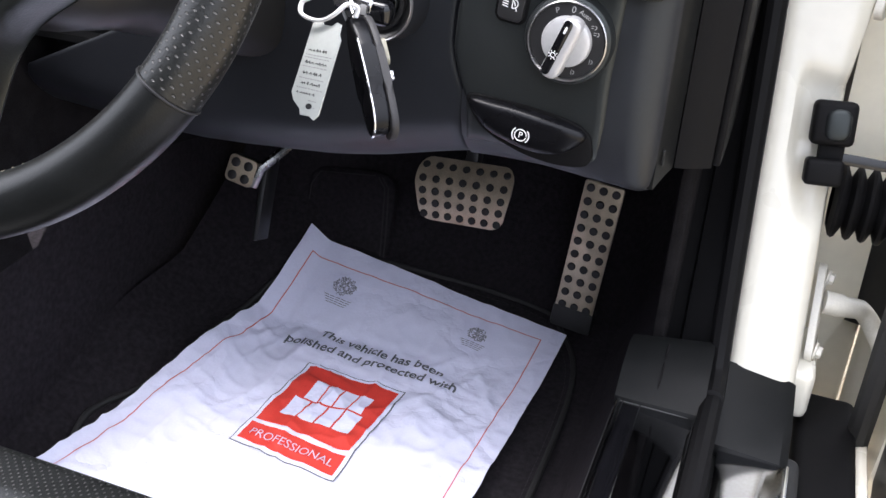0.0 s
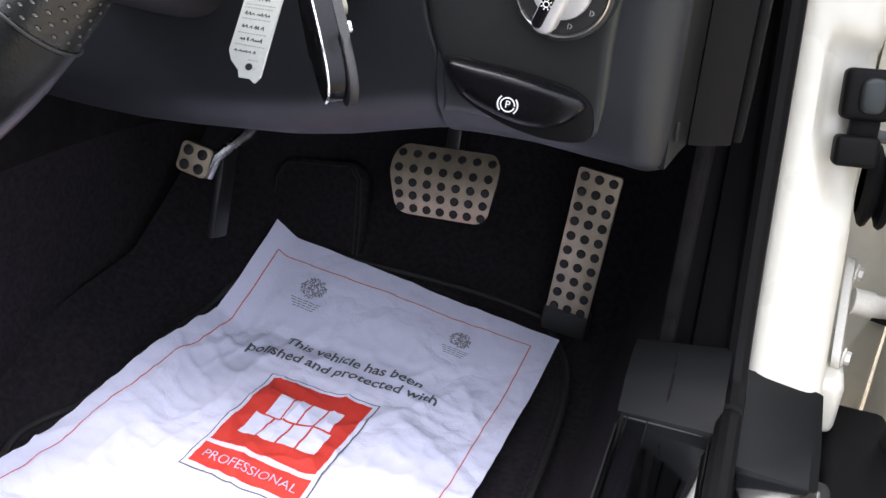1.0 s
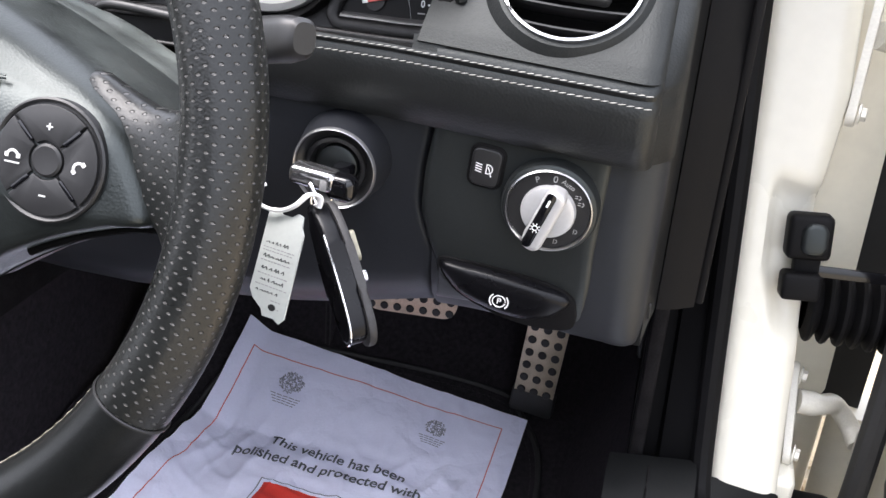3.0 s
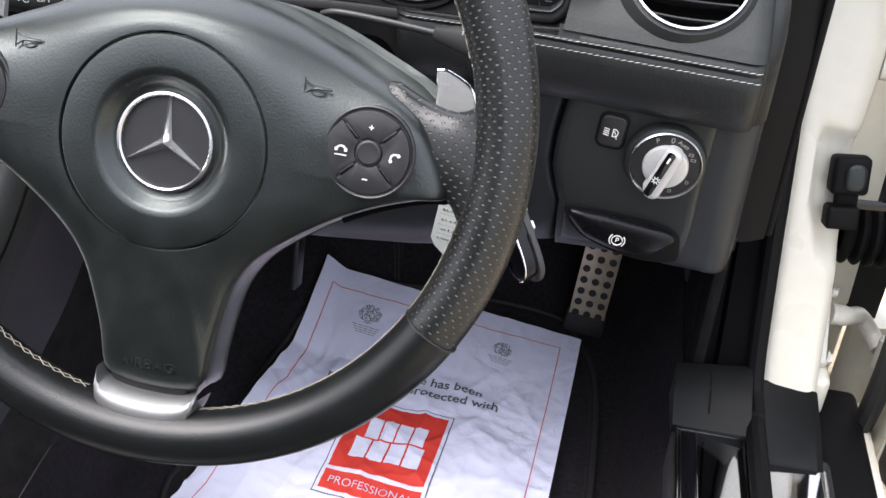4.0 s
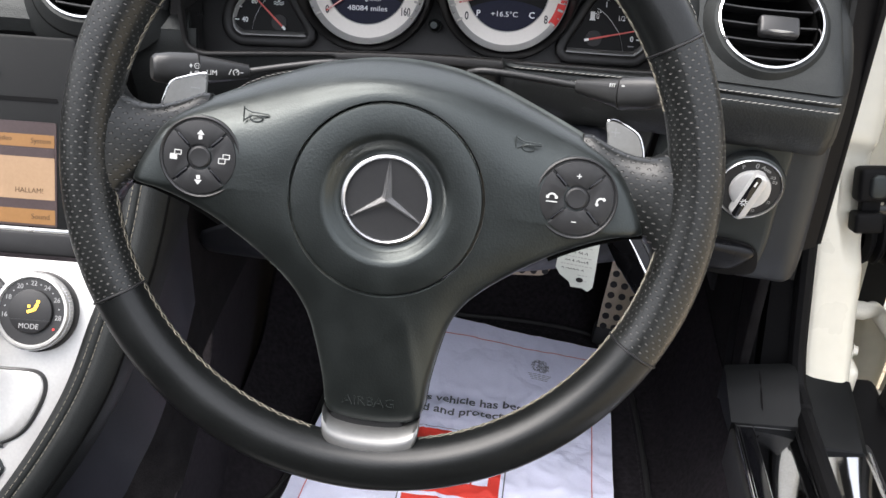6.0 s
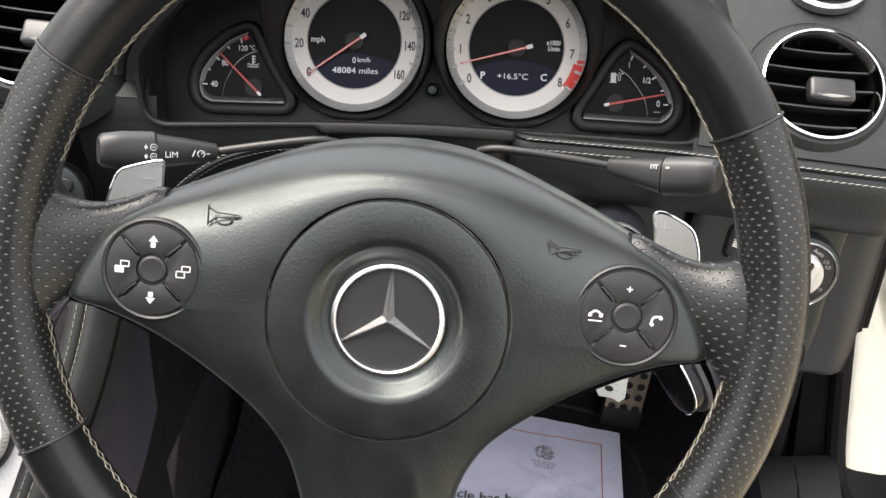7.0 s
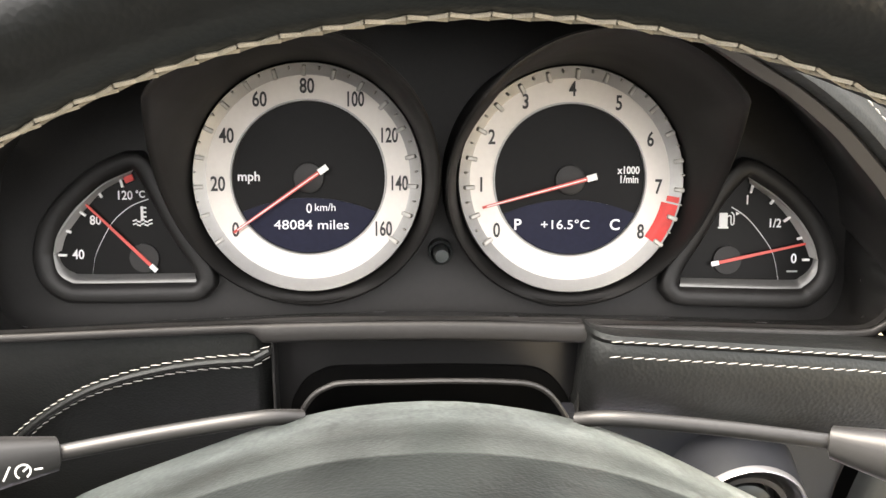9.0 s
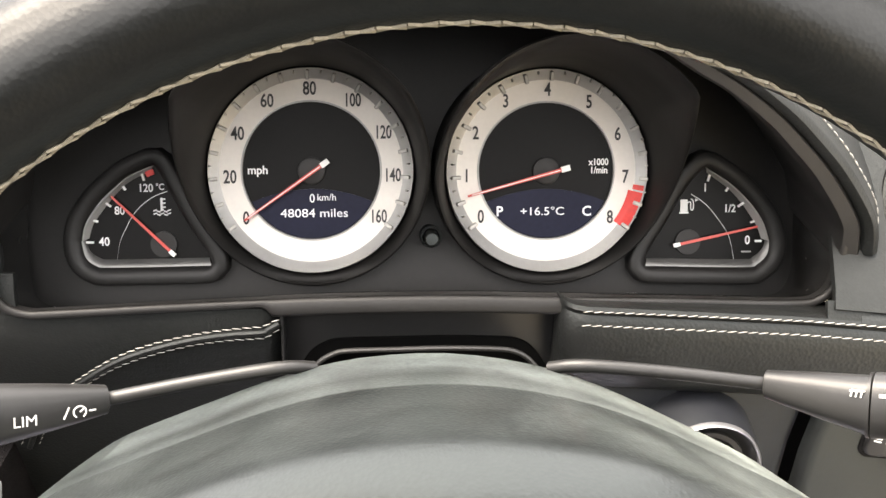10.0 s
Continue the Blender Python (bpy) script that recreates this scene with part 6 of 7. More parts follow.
def fine(bm, cut=0.006):
    for _ in range(4):
        long = [e for e in bm.edges if e.calc_length() > cut]
        if not long:
            break
        bmesh.ops.subdivide_edges(bm, edges=long, cuts=1)
        bmesh.ops.triangulate(bm, faces=bm.faces)
    return bm


UP_PAPER = (0.04, 1.0)
paper_part("printed_line", on_paper(fine(letters("This vehicle has been", 0.0183, wide=0.99, bold=0.0003)), (-0.03, 0.4635), (0.137, 0.449), UP_PAPER), PAPER_INK, "grey printed words")
paper_part("printed_line", on_paper(fine(letters("polished and protected with", 0.0183, wide=1.0, bold=0.0003)), (-0.063, 0.4405), (0.16, 0.4305), UP_PAPER), PAPER_INK, "grey printed words")
# red printed panel with plain white shapes for the maker's mark
R_TL, R_TR, R_BL, R_BR = Vector((-0.0095, 0.4065)), Vector((0.1055, 0.399)), Vector((-0.0175, 0.2585)), Vector((0.0975, 0.2485))


def red_at(s, t, lift):
    p = R_TL.lerp(R_TR, s).lerp(R_BL.lerp(R_BR, s), t)
    return paper_point(p.x, p.y, lift)


def red_patch(name, s0, s1, t0, t1, lift, mat, label="", n=24):
    paper_part(name, sheet(lambda s, t: red_at(s, t, lift), steps(s0, s1, n), steps(t0, t1, n)), mat, label)


red_patch("panel_outline", -0.012, 1.012, -0.01, 1.008, 0.0008, PAPER_INK, "thin grey outline", 40)
red_patch("panel_margin", 0.0, 1.0, 0.0, 1.0, 0.0012, PAPER, "", 60)
red_patch("red_panel", 0.035, 0.965, 0.03, 0.745, 0.0017, PAPER_RED, "red printed panel", 60)
red_patch("red_panel", 0.035, 0.965, 0.785, 0.965, 0.0017, PAPER_RED, "red printed panel", 60)
for row, (s0, s1, t0, t1) in enumerate(((0.23, 0.83, 0.19, 0.385), (0.16, 0.86, 0.4, 0.61))):
    n = 4
    for k in range(n):
        a = s0 + (s1 - s0) * (k + 0.04) / n
        b = s0 + (s1 - s0) * (k + 0.93) / n
        red_patch("white_block", a, b, t0, t1, 0.0023, PAPER, "plain white printed block", 16)
paper_part("printed_line", on_paper(fine(letters("PROFESSIONAL", 0.0137, wide=1.0)), tuple(R_TL.lerp(R_BL, 0.877).lerp(R_TR.lerp(R_BR, 0.877), 0.06)), tuple(R_TL.lerp(R_BL, 0.877).lerp(R_TR.lerp(R_BR, 0.877), 0.94)), UP_PAPER, 0.0024), PAPER, "white printed word")
for (cx, cy), s in (((-0.029, 0.534), 1.0), ((0.1425, 0.526), 0.82)):
    crest = bmesh.new()
    rng = random.Random(int(cx * 1000) + 7)
    for k in range(170):
        a, r = rng.uniform(0, 2 * math.pi), 0.0145 * s * math.sqrt(rng.random())
        x, y = r * math.cos(a), r * math.sin(a) * 0.85
        l, t = rng.uniform(0.0006, 0.002) * s, rng.uniform(0, 3.14)
        d = Vector((math.cos(t), math.sin(t))) * l
        n = Vector((-d.y, d.x)).normalized() * 0.00045
        q = Vector((x, y))
        crest.faces.new([crest.verts.new((*w, 0)) for w in (q - d - n, q + d - n, q + d + n, q - d + n)])
    for k in range(4):
        y = -0.017 * s - 0.0028 * k
        w = (0.019 - 0.002 * k) * s
        for j in range(5):
            x = -w + 2 * w * j / 5
            crest.faces.new([crest.verts.new(c) for c in ((x, y, 0), (x + w * 0.33, y, 0), (x + w * 0.33, y + 0.0009, 0), (x, y + 0.0009, 0))])
    paper_part("crest", on_paper(crest, (cx - 0.01, cy + 0.0009), (cx + 0.01, cy - 0.0009), UP_PAPER), PAPER_FAINT, "small grey printed emblem")

# ---- door sill ----
sill = thing("door_sill", pose(0.41, 0.1, 0.33), "black door sill with polished steel plates", "door sill", kind="structure")
SILL_IN = Matrix.Translation((-0.41, -0.1, -0.33))


def sill_part(name, bm, mat, label="", smooth=35):
    return part(name, moved(bm, SILL_IN), mat, sill, label, smooth)


sill_part("inner_sill", box(0.08, 1.35, 0.1, (0.371, -0.365, 0.288), 0.004, 3), RUBBER)
sill_part("outer_sill", box(0.078, 1.4, 0.12, (0.449, -0.37, 0.256), 0.008, 3), RUBBER)
sill_part("seal", tube(smooth_path([(0.4085, -1.0, 0.348), (0.4085, 0.2, 0.348), (0.4085, 0.33, 0.352), (0.406, 0.372, 0.372), (0.4, 0.402, 0.46), (0.392, 0.44, 0.6), (0.384, 0.475, 0.73), (0.378, 0.505, 0.86)], 6), 0.0095, 10), SILL_PLASTIC, "black rubber door seal")
plate = sill_part("sill_plate", box(0.066, 0.86, 0.004, (0.3685, -0.123, 0.3405), 0.0015), MIRROR, "polished steel sill plate")
for x in (0.335, 0.402):
    part("plate_edge", moved(box(0.003, 0.86, 0.006, (x, -0.123, 0.342), 0.001), SILL_IN), CHROME, plate, "bright edge")
part("plate_inlay", moved(box(0.015, 0.852, 0.0012, (0.3455, -0.123, 0.3432), 0.0003), SILL_IN), GLOSS, plate, "gloss black strip")
for x in (0.3388, 0.3535, 0.3982):
    part("plate_edge", moved(box(0.0011, 0.86, 0.0022, (x, -0.123, 0.3428), 0.0003), SILL_IN), CHROME, plate, "bright edge")
part("plate_edge", moved(box(0.066, 0.001, 0.0022, (0.3685, 0.3078, 0.3412), 0.0003), SILL_IN), TRIM_SATIN, plate, "bright edge")
plate2 = sill_part("sill_plate", box(0.056, 0.86, 0.004, (0.449, -0.127, 0.3205), 0.0015), MIRROR, "polished steel sill plate")
part("plate_edge", moved(box(0.003, 0.86, 0.006, (0.4765, -0.127, 0.3215), 0.001), SILL_IN), CHROME, plate2, "bright edge")
BLOCK = [[(0.331, 0.309, 0.33), (0.331, 0.309, 0.345), (0.404, 0.307, 0.347), (0.404, 0.307, 0.33)], [(0.330, 0.335, 0.33), (0.330, 0.335, 0.356), (0.403, 0.332, 0.362), (0.403, 0.332, 0.33)], [(0.33, 0.362, 0.33), (0.33, 0.362, 0.366), (0.402, 0.356, 0.38), (0.402, 0.356, 0.33)],
         [(0.331, 0.378, 0.32), (0.331, 0.378, 0.366), (0.401, 0.372, 0.38), (0.401, 0.372, 0.32)]]
sill_part("end_block", loft(BLOCK), END_PLASTIC, "grey moulded end of the sill trim")
sill_part("block_groove", tube([(0.364, 0.313, 0.3475), (0.364, 0.335, 0.3605), (0.364, 0.36, 0.3745)], 0.0011, 6), FELT)
OUT_BLOCK = [[(0.418, 0.302, 0.3), (0.418, 0.302, 0.328), (0.47, 0.302, 0.324), (0.477, 0.302, 0.317), (0.477, 0.302, 0.3)], [(0.417, 0.34, 0.3), (0.417, 0.34, 0.342), (0.469, 0.34, 0.336), (0.4765, 0.34, 0.33), (0.4765, 0.34, 0.3)], [(0.415, 0.378, 0.3), (0.415, 0.378, 0.362), (0.467, 0.386, 0.352), (0.474, 0.39, 0.346), (0.474, 0.39, 0.3)]]
sill_part("end_block", loft(OUT_BLOCK), END_PLASTIC, "grey moulded end of the outer sill")
sill_part("skirt", box(0.055, 1.5, 0.14, (0.51, -0.28, 0.225), 0.01, 3), SILL_PLASTIC, "black plastic outer skirt")
sill_part("skirt_edge", box(0.012, 1.5, 0.16, (0.544, -0.28, 0.2), 0.005, 2), PAINT, "white painted sill edge")

# ---- A-pillar ----
pillar = thing("door_pillar", pose(0.44, 0.42, 0.36), "white painted A-pillar of the open door", "car body", kind="structure")
PILLAR_IN = Matrix.Translation((-0.44, -0.42, -0.36))


def pillar_y(z):
    return 0.376 + (z - 0.36) * 0.29


def pillar_at(u, v):
    z = 0.353 + v * 0.56
    y = pillar_y(z) + 0.006 * u
    x0 = 0.4145 - (z - 0.36) * 0.068
    wide = 0.0575 + 0.014 * min(1.0, max(0.0, (z - 0.6) / 0.08))
    x = x0 + wide * u
    fold = 0.008 * max(0.0, (abs(u - 0.5) * 2) ** 6)
    dent = math.exp(-(((z - 0.55) / 0.058) ** 8)) * min(1.0, max(0.0, (u - 0.36 - 0.35 * max(0.0, 0.54 - z) / 0.06) / 0.1))
    return (x, y + fold + 0.0125 * dent, z - 0.012 * u)


us = [0.0, 0.03, 0.08, 0.15, 0.25, 0.3, 0.35, 0.4, 0.45, 0.5, 0.6, 0.7, 0.8, 0.87, 0.92, 0.97, 1.0]
skin = loft([[pillar_at(u, v) for u in us] + [(pillar_at(1, v)[0] + 0.002, pillar_at(1, v)[1] + 0.03, pillar_at(1, v)[2]), (pillar_at(1, v)[0] - 0.002, pillar_at(1, v)[1] + 0.09, pillar_at(1, v)[2]), (pillar_at(0, v)[0], pillar_at(0, v)[1] + 0.09, pillar_at(0, v)[2])] for v in steps(0, 1, 120)])
part("pillar_skin", moved(skin, PILLAR_IN), PAINT, pillar, smooth=50)
part("inner_trim", moved(loft([[(0.372 - (z - 0.36) * 0.02, pillar_y(z) + 0.012, z), (0.402 - (z - 0.36) * 0.06, pillar_y(z) + 0.0, z), (0.4145 - (z - 0.36) * 0.07, pillar_y(z) + 0.004, z), (0.4, pillar_y(z) + 0.08, z), (0.36, pillar_y(z) + 0.08, z)] for z in steps(0.34, 0.92, 20)]), PILLAR_IN), SILL_PLASTIC, pillar, "black seal and trim along the pillar")
part("trim_backing", moved(loft([[(0.345, pillar_y(z) + 0.03, z), (0.4, pillar_y(z) + 0.022, z), (0.41, pillar_y(z) + 0.06, z), (0.345, pillar_y(z) + 0.06, z)] for z in steps(0.2, 0.6, 8)]), PILLAR_IN), SILL_PLASTIC, pillar, "black trim behind the seal")
part("lower_body", moved(box(0.06, 0.09, 0.05, (0.46, 0.45, 0.325), 0.008, 3), PILLAR_IN), PAINT, pillar)
part("inner_wing", moved(loft([[(0.47, y, 0.3), (0.5, y + 0.01, 0.31), (0.52, y + 0.02, 0.36), (0.51, y + 0.05, 0.9), (0.46, y + 0.06, 0.9)] for y in (0.52, 0.7)]), PILLAR_IN), PAINT_SHADE, pillar, "cream painted inner wing")

part("lower_wing", moved(box(0.05, 0.02, 0.24, (0.508, 0.575, 0.22), 0.006, 2), PILLAR_IN), PAINT_SHADE, pillar, "cream painted lower wing")

def bolt(parent, at, n, r, mat):
    m = face_frame(at, n)
    part("bolt", moved(join(lathe([(r * 1.45, 0), (r * 1.45, 0.0015), (r * 1.0, 0.0022)], 20), prism(circle(r, 6), 0.001, r * 1.1, r * 0.15)), m), mat, parent)


check = thing("door_check", face_frame((0.452, 0.432, 0.548), (0.05, -0.96, 0.27), 3), "black plastic door check with a strap into the door", "door check")
part("housing_top", box(0.034, 0.036, 0.022, (0.002, 0.021, 0.0), 0.005, 3), SILL_PLASTIC, check)
part("housing_bottom", box(0.03, 0.022, 0.022, (0.0, -0.019, 0.0), 0.004, 3), SILL_PLASTIC, check)
part("rounded_cover", prism(round_rect(0.02, 0.026, 0.008, at=(0.005, 0.02)), 0.008, 0.0145, 0.004, 3), PANEL, check)
part("back", box(0.02, 0.02, 0.012, (0.004, -0.002, -0.006), 0.002), SILL_PLASTIC, check)
part("strap", moved(box(0.12, 0.009, 0.004, (0.07, -0.006, 0.0), 0.001), pose(0, 0, 0, 0, 12, -5)), GLOSS, check, "black steel strap")
gaiter = thing("cable_gaiter", pose(0.468, 0.472, 0.489), "ribbed black rubber cable gaiter between body and door", "gaiter")
for k in range(9):
    rib = lathe([(0.0225, 0), (0.031, 0.0035), (0.0325, 0.006), (0.031, 0.0085), (0.0225, 0.0125)], 28)
    part("rib", moved(rib, pose(0, 0, 0, 0, 90, 0) @ Matrix.Translation((0, 0, 0.0125 * k))), SILL_PLASTIC, gaiter)

door = thing("door_1", pose(0.56, 0.5, 0.2), "open white car door with black seal and cream inner edge", "car door", kind="structure")
DOOR_IN = Matrix.Translation((-0.56, -0.5, -0.2))
part("door_edge", moved(loft([[(0.553 + 0.01 * f, 0.40, z), (0.56 + 0.012 * f, 0.5, z), (0.60, 0.56, z), (0.75, 0.58, z), (0.9, 0.5, z), (0.9, 0.42, z)] for f, z in [(math.sin(3.0 * k / 14), 0.22 + 0.72 * k / 14) for k in range(15)]]), DOOR_IN), PAINT_SHADE, door, smooth=50)
part("door_seal", moved(tube(smooth_path([(0.548, 0.47, 0.24), (0.54, 0.43, 0.28), (0.538, 0.415, 0.36), (0.54, 0.43, 0.5), (0.545, 0.45, 0.65), (0.552, 0.47, 0.9)], 6), 0.011, 10), DOOR_IN), RUBBER, door, "black rubber door seal")
part("door_trim", moved(loft([[(0.556, 0.375, z), (0.566, 0.35, z), (0.62, 0.33, z), (0.9, 0.30, z), (0.9, 0.42, z), (0.56, 0.42, z)] for z in steps(0.26, 0.94, 6)]), DOOR_IN), BLACK, door, "black inner door trim")
part("door_pivot", moved(lathe([(0.0, 0.0), (0.024, 0.0), (0.025, 0.13), (0.021, 0.139), (0.0, 0.141)], 28), DOOR_IN @ Matrix.Translation((0.556, 0.55, 0.2))), PAINT_SHADE, door, "cream painted lower pivot")
part("dark_gap", moved(loft([[(0.505, 0.56, z), (0.555, 0.545, z), (0.56, 0.57, z), (0.505, 0.6, z)] for z in steps(0.33, 0.92, 6)]), DOOR_IN), RUBBER, door, "black rubber strip inside the door gap")

def hinge(label, boltu, boltl):
    up, lo = Vector(boltu), Vector(boltl)
    d = (up - lo).normalized()
    n = Vector((0.98, -0.2, 0.0))
    fr = Matrix.Translation((up + lo) / 2) @ Matrix((d.cross(n).normalized() * -1, d, n)).transposed().to_4x4()
    ln = (up - lo).length
    h = part("door_hinge", moved(prism(round_rect(0.024, ln + 0.022, 0.009), -0.008, -0.001, 0.002), DOOR_IN @ fr), ZINC, door, label)
    for p in (up, lo):
        bolt(h, p + DOOR_IN.translation, n, 0.0055, ZINC)
    knuckle = (up + lo) / 2 + DOOR_IN.translation
    part("arm", tube(smooth_path([knuckle + d * 0.012, knuckle + Vector((0.018, 0.012, 0.006)), knuckle + Vector((0.036, 0.03, -0.004)), knuckle + Vector((0.052, 0.028, -0.022)), knuckle + Vector((0.06, 0.012, -0.03))], 5), [0.011] * 5 + [0.0095] * 5 + [0.009] * 11, 12), ZINC, h, "curved painted hinge arm")
    part("pin", moved(lathe([(0.0085, -0.03), (0.0085, 0.006), (0.006, 0.009), (0, 0.009)], 20), Matrix.Translation(knuckle + Vector((0.064, 0.008, -0.02)))), ZINC, h)
    return h


hinge("painted steel lower door hinge with two bolts", (0.4835, 0.482, 0.409), (0.4855, 0.436, 0.357))
hinge("painted steel upper door hinge with two bolts", (0.478, 0.52, 0.745), (0.473, 0.485, 0.655))

# ---- seat edge ----
seat = thing("driver_seat", pose(0.03, -0.3, 0.2), "black perforated leather driver's seat cushion", "seat")
SEAT_IN = Matrix.Translation((-0.03, 0.3, -0.2))


def seat_at(u, v):
    x = -0.2 + 0.46 * u
    prof = [(-0.72, 0.43), (-0.5, 0.435), (-0.3, 0.45), (-0.17, 0.468), (-0.11, 0.472), (-0.078, 0.466), (-0.064, 0.45), (-0.062, 0.42), (-0.075, 0.34), (-0.09, 0.26)]
    k = v * (len(prof) - 1)
    i = min(len(prof) - 2, int(k))
    f = k - i
    y, z = (prof[i][j] * (1 - f) + prof[i + 1][j] * f for j in (0, 1))
    side = (abs(u - 0.5) * 2) ** 8
    return (x, y + 0.021 - 0.03 * side, z - 0.06 * side)


bm = sheet(seat_at, steps(0, 1, 30), steps(0, 1, 54))
uv = bm.loops.layers.uv.new("UVMap")
for f in bm.faces:
    for l in f.loops:
        l[uv].uv = (l.vert.co.x, l.vert.co.y - l.vert.co.z)
part("cushion", moved(bm, SEAT_IN), PERFORATED, seat, "perforated leather cushion", smooth=60)
part("seat_base", moved(box(0.4, 0.55, 0.16, (0.03, -0.42, 0.28), 0.02, 2), SEAT_IN), BLACK, seat)

# ---- ground outside ----
ground = solid("ground", sheet(lambda x, y: (x, y, -0.012), [-400, -20, -3, -1, 0, 0.5, 1, 2, 4, 20, 400], [-400, -20, -3, -1, 0, 0.5, 1, 2, 4, 20, 400]), GROUND, "sandy ground under and around the car", "ground", kind="structure", smooth=0)
paving = thing("pavement", pose(0.9, 0.8, 0), "buff paving stones beside the car", "paving", kind="structure")
rng = random.Random(5)
for i in range(-3, 5):
    for j in range(-5, 6):
        w, h = 0.2, 0.15
        bm = box(w - 0.008, h - 0.008, 0.04, (0, 0, 0), 0.006, 1)
        for v in bm.verts:
            v.co.z += rng.uniform(-0.0015, 0.0015)
        st = part("stone", bm, STONE, paving, smooth=0)
        st.matrix_basis = Matrix.Translation((i * w + (0.1 if j % 2 else 0), j * h, -0.02)) @ pose(0, 0, 0, 0, 0, 12)

# ---- car shell closing the cabin ----
# plain dark colour for cabin pieces that stay out of view
UNSEEN_TRIM = material("dark_unseen_trim", (0.03, 0.03, 0.032), 0.9, vary=0.2, spots=40)
# unseen frame, added so that the sill plates mirror something dark
screen_pillar = solid("trim_unseen_frame", tube(smooth_path([(0.4, 0.62, 0.85), (0.405, 0.42, 0.97), (0.39, 0.2, 1.1), (0.34, 0.02, 1.2), (0.0, -0.04, 1.23), (-0.5, -0.02, 1.22), (-0.95, 0.1, 1.17), (-1.05, 0.4, 0.98), (-1.06, 0.62, 0.85)], 6), 0.032, 12), UNSEEN_TRIM, "black windscreen frame out of view, darkening reflections", "trim", kind="structure")
# unseen wall, made tall to keep the low rear sky off the wheel hub
rear = solid("wall_rear_unseen", box(1.6, 0.04, 1.08, (-0.4, -1.1, 0.64), 0.01), UNSEEN_TRIM, "plain dark wall behind the seats, unseen, blocking rear light", "wall", kind="structure")
far_side = solid("wall_far_door", box(0.04, 2.1, 0.75, (-1.17, -0.05, 0.45), 0.01), UNSEEN_TRIM, "dark far door trim", "wall", kind="structure")
deck = solid("floor_passenger", box(0.9, 1.9, 0.02, (-0.72, -0.1, 0.16)), CARPET, "black carpet on the passenger side", "floor", kind="structure")
shell = solid("wall_scuttle", join(box(1.9, 0.05, 0.9, (-0.3, 1.02, 0.42), 0.01)), PAINT, "white car body ahead of the cabin", "car body", kind="structure")

# unseen backrest and tall headrest, added to darken what the hub reflects
back = thing("unseen_backrest", pose(0.03, -0.8, 0.19), "black leather driver's backrest out of view, blocking rear light", "seat back")
part("backrest_body", box(0.46, 0.12, 0.84, (0, -0.02, 0.4), 0.05, 4), WHEEL_LEATHER, back)
part("headrest", box(0.27, 0.09, 0.19, (0, -0.035, 0.94), 0.035, 4), WHEEL_LEATHER, back)
for x in (-0.06, 0.06):
    part("headrest_rod", tube([(x, -0.035, 0.8), (x, -0.035, 0.87)], 0.006, 10), SILVER, back)

# ---- centre console ----
CON_N = Vector((0, -0.82, 0.57)).normalized()
CON = face_frame((-0.284, 0.109, 0.565), CON_N)
console = thing("centre_console", CON, "brushed silver centre console with leather edges", "console", kind="structure")
# right edge of the trim runs inwards as it goes down; y is up along the slope
EDGE = [(0.078, 0.115), (0.073, 0.065), (0.0655, 0.025), (0.0575, -0.0039), (0.0487, -0.0385), (0.0401, -0.0634), (0.0281, -0.0893), (0.0144, -0.115), (-0.0013, -0.1411), (-0.0188, -0.1689), (-0.0347, -0.1907), (-0.075, -0.243), (-0.13, -0.31)]
FACE = [(-0.33, 0.0445)] + [(0.057, 0.0445)] + [(x - 0.013, y) for x, y in EDGE[2:]] + [(-0.33, -0.32)]
part("silver_trim", prism(FACE[::-1], -0.004, 0.0, 0.0015), ALUMINIUM, console, "brushed silver trim")
edge3 = smooth_path([(x, y, 0) for x, y in EDGE], 5)
edge_rings = []
for p in edge3:
    edge_rings.append([(p.x - 0.016, p.y, -0.006), (p.x - 0.0145, p.y, 0.0005), (p.x - 0.009, p.y, 0.003), (p.x - 0.004, p.y, 0.003), (p.x - 0.0025, p.y, 0.0017), (p.x - 0.001, p.y, 0.003), (p.x + 0.006, p.y, 0.002), (p.x + 0.013, p.y, -0.002), (p.x + 0.019, p.y, -0.010), (p.x + 0.022, p.y, -0.022), (p.x + 0.022, p.y, -0.05)])
part("leather_edge", loft(edge_rings, closed=False), LEATHER, console, "black leather edge roll", smooth=60)
con_st = [[Vector((p.x + dx, p.y, 0.0032)) for p in edge3] for dx in (-0.0078, -0.0012)]
thr = bmesh.new()
for line in con_st:
    run = 0.0
    for a, b in zip(line, line[1:]):
        n = max(1, round((b - a).length / 0.005))
        for k in range(n):
            thread(thr, a.lerp(b, k / n), a.lerp(b, (k + 0.72) / n), 0.0003)
tagged(part("stitching", thr, THREAD_OLIVE, console), "dull double stitching", kind="stuff")


def side_at(u, v):
    p = edge3[int(round(u * (len(edge3) - 1)))]
    w = CON @ Vector((p.x + 0.021, p.y, -0.03))
    bottom = Vector((-0.176 - 0.1 * max(0.0, w.y), w.y + 0.03 * v, 0.395))
    if w.z < 0.47:
        bottom = Vector((w.x + 0.05, w.y, w.z - 0.09))
    q = w.lerp(bottom, v)
    return CON.inverted() @ q


part("side_panel", sheet(side_at, steps(0, 1, 44), steps(0, 0.5, 5)), SIDE_PANEL, console, "dark bluish plastic console side", smooth=60)
part("lower_side", sheet(side_at, steps(0, 1, 44), steps(0.5, 1, 5)), FELT, console, "black felt below the console side", smooth=60)
part("side_seam", tube([(p.x + 0.0182, p.y, -0.0086) for p in edge3], 0.0011, 6), DEEP_BLACK, console, "dark seam along the console")
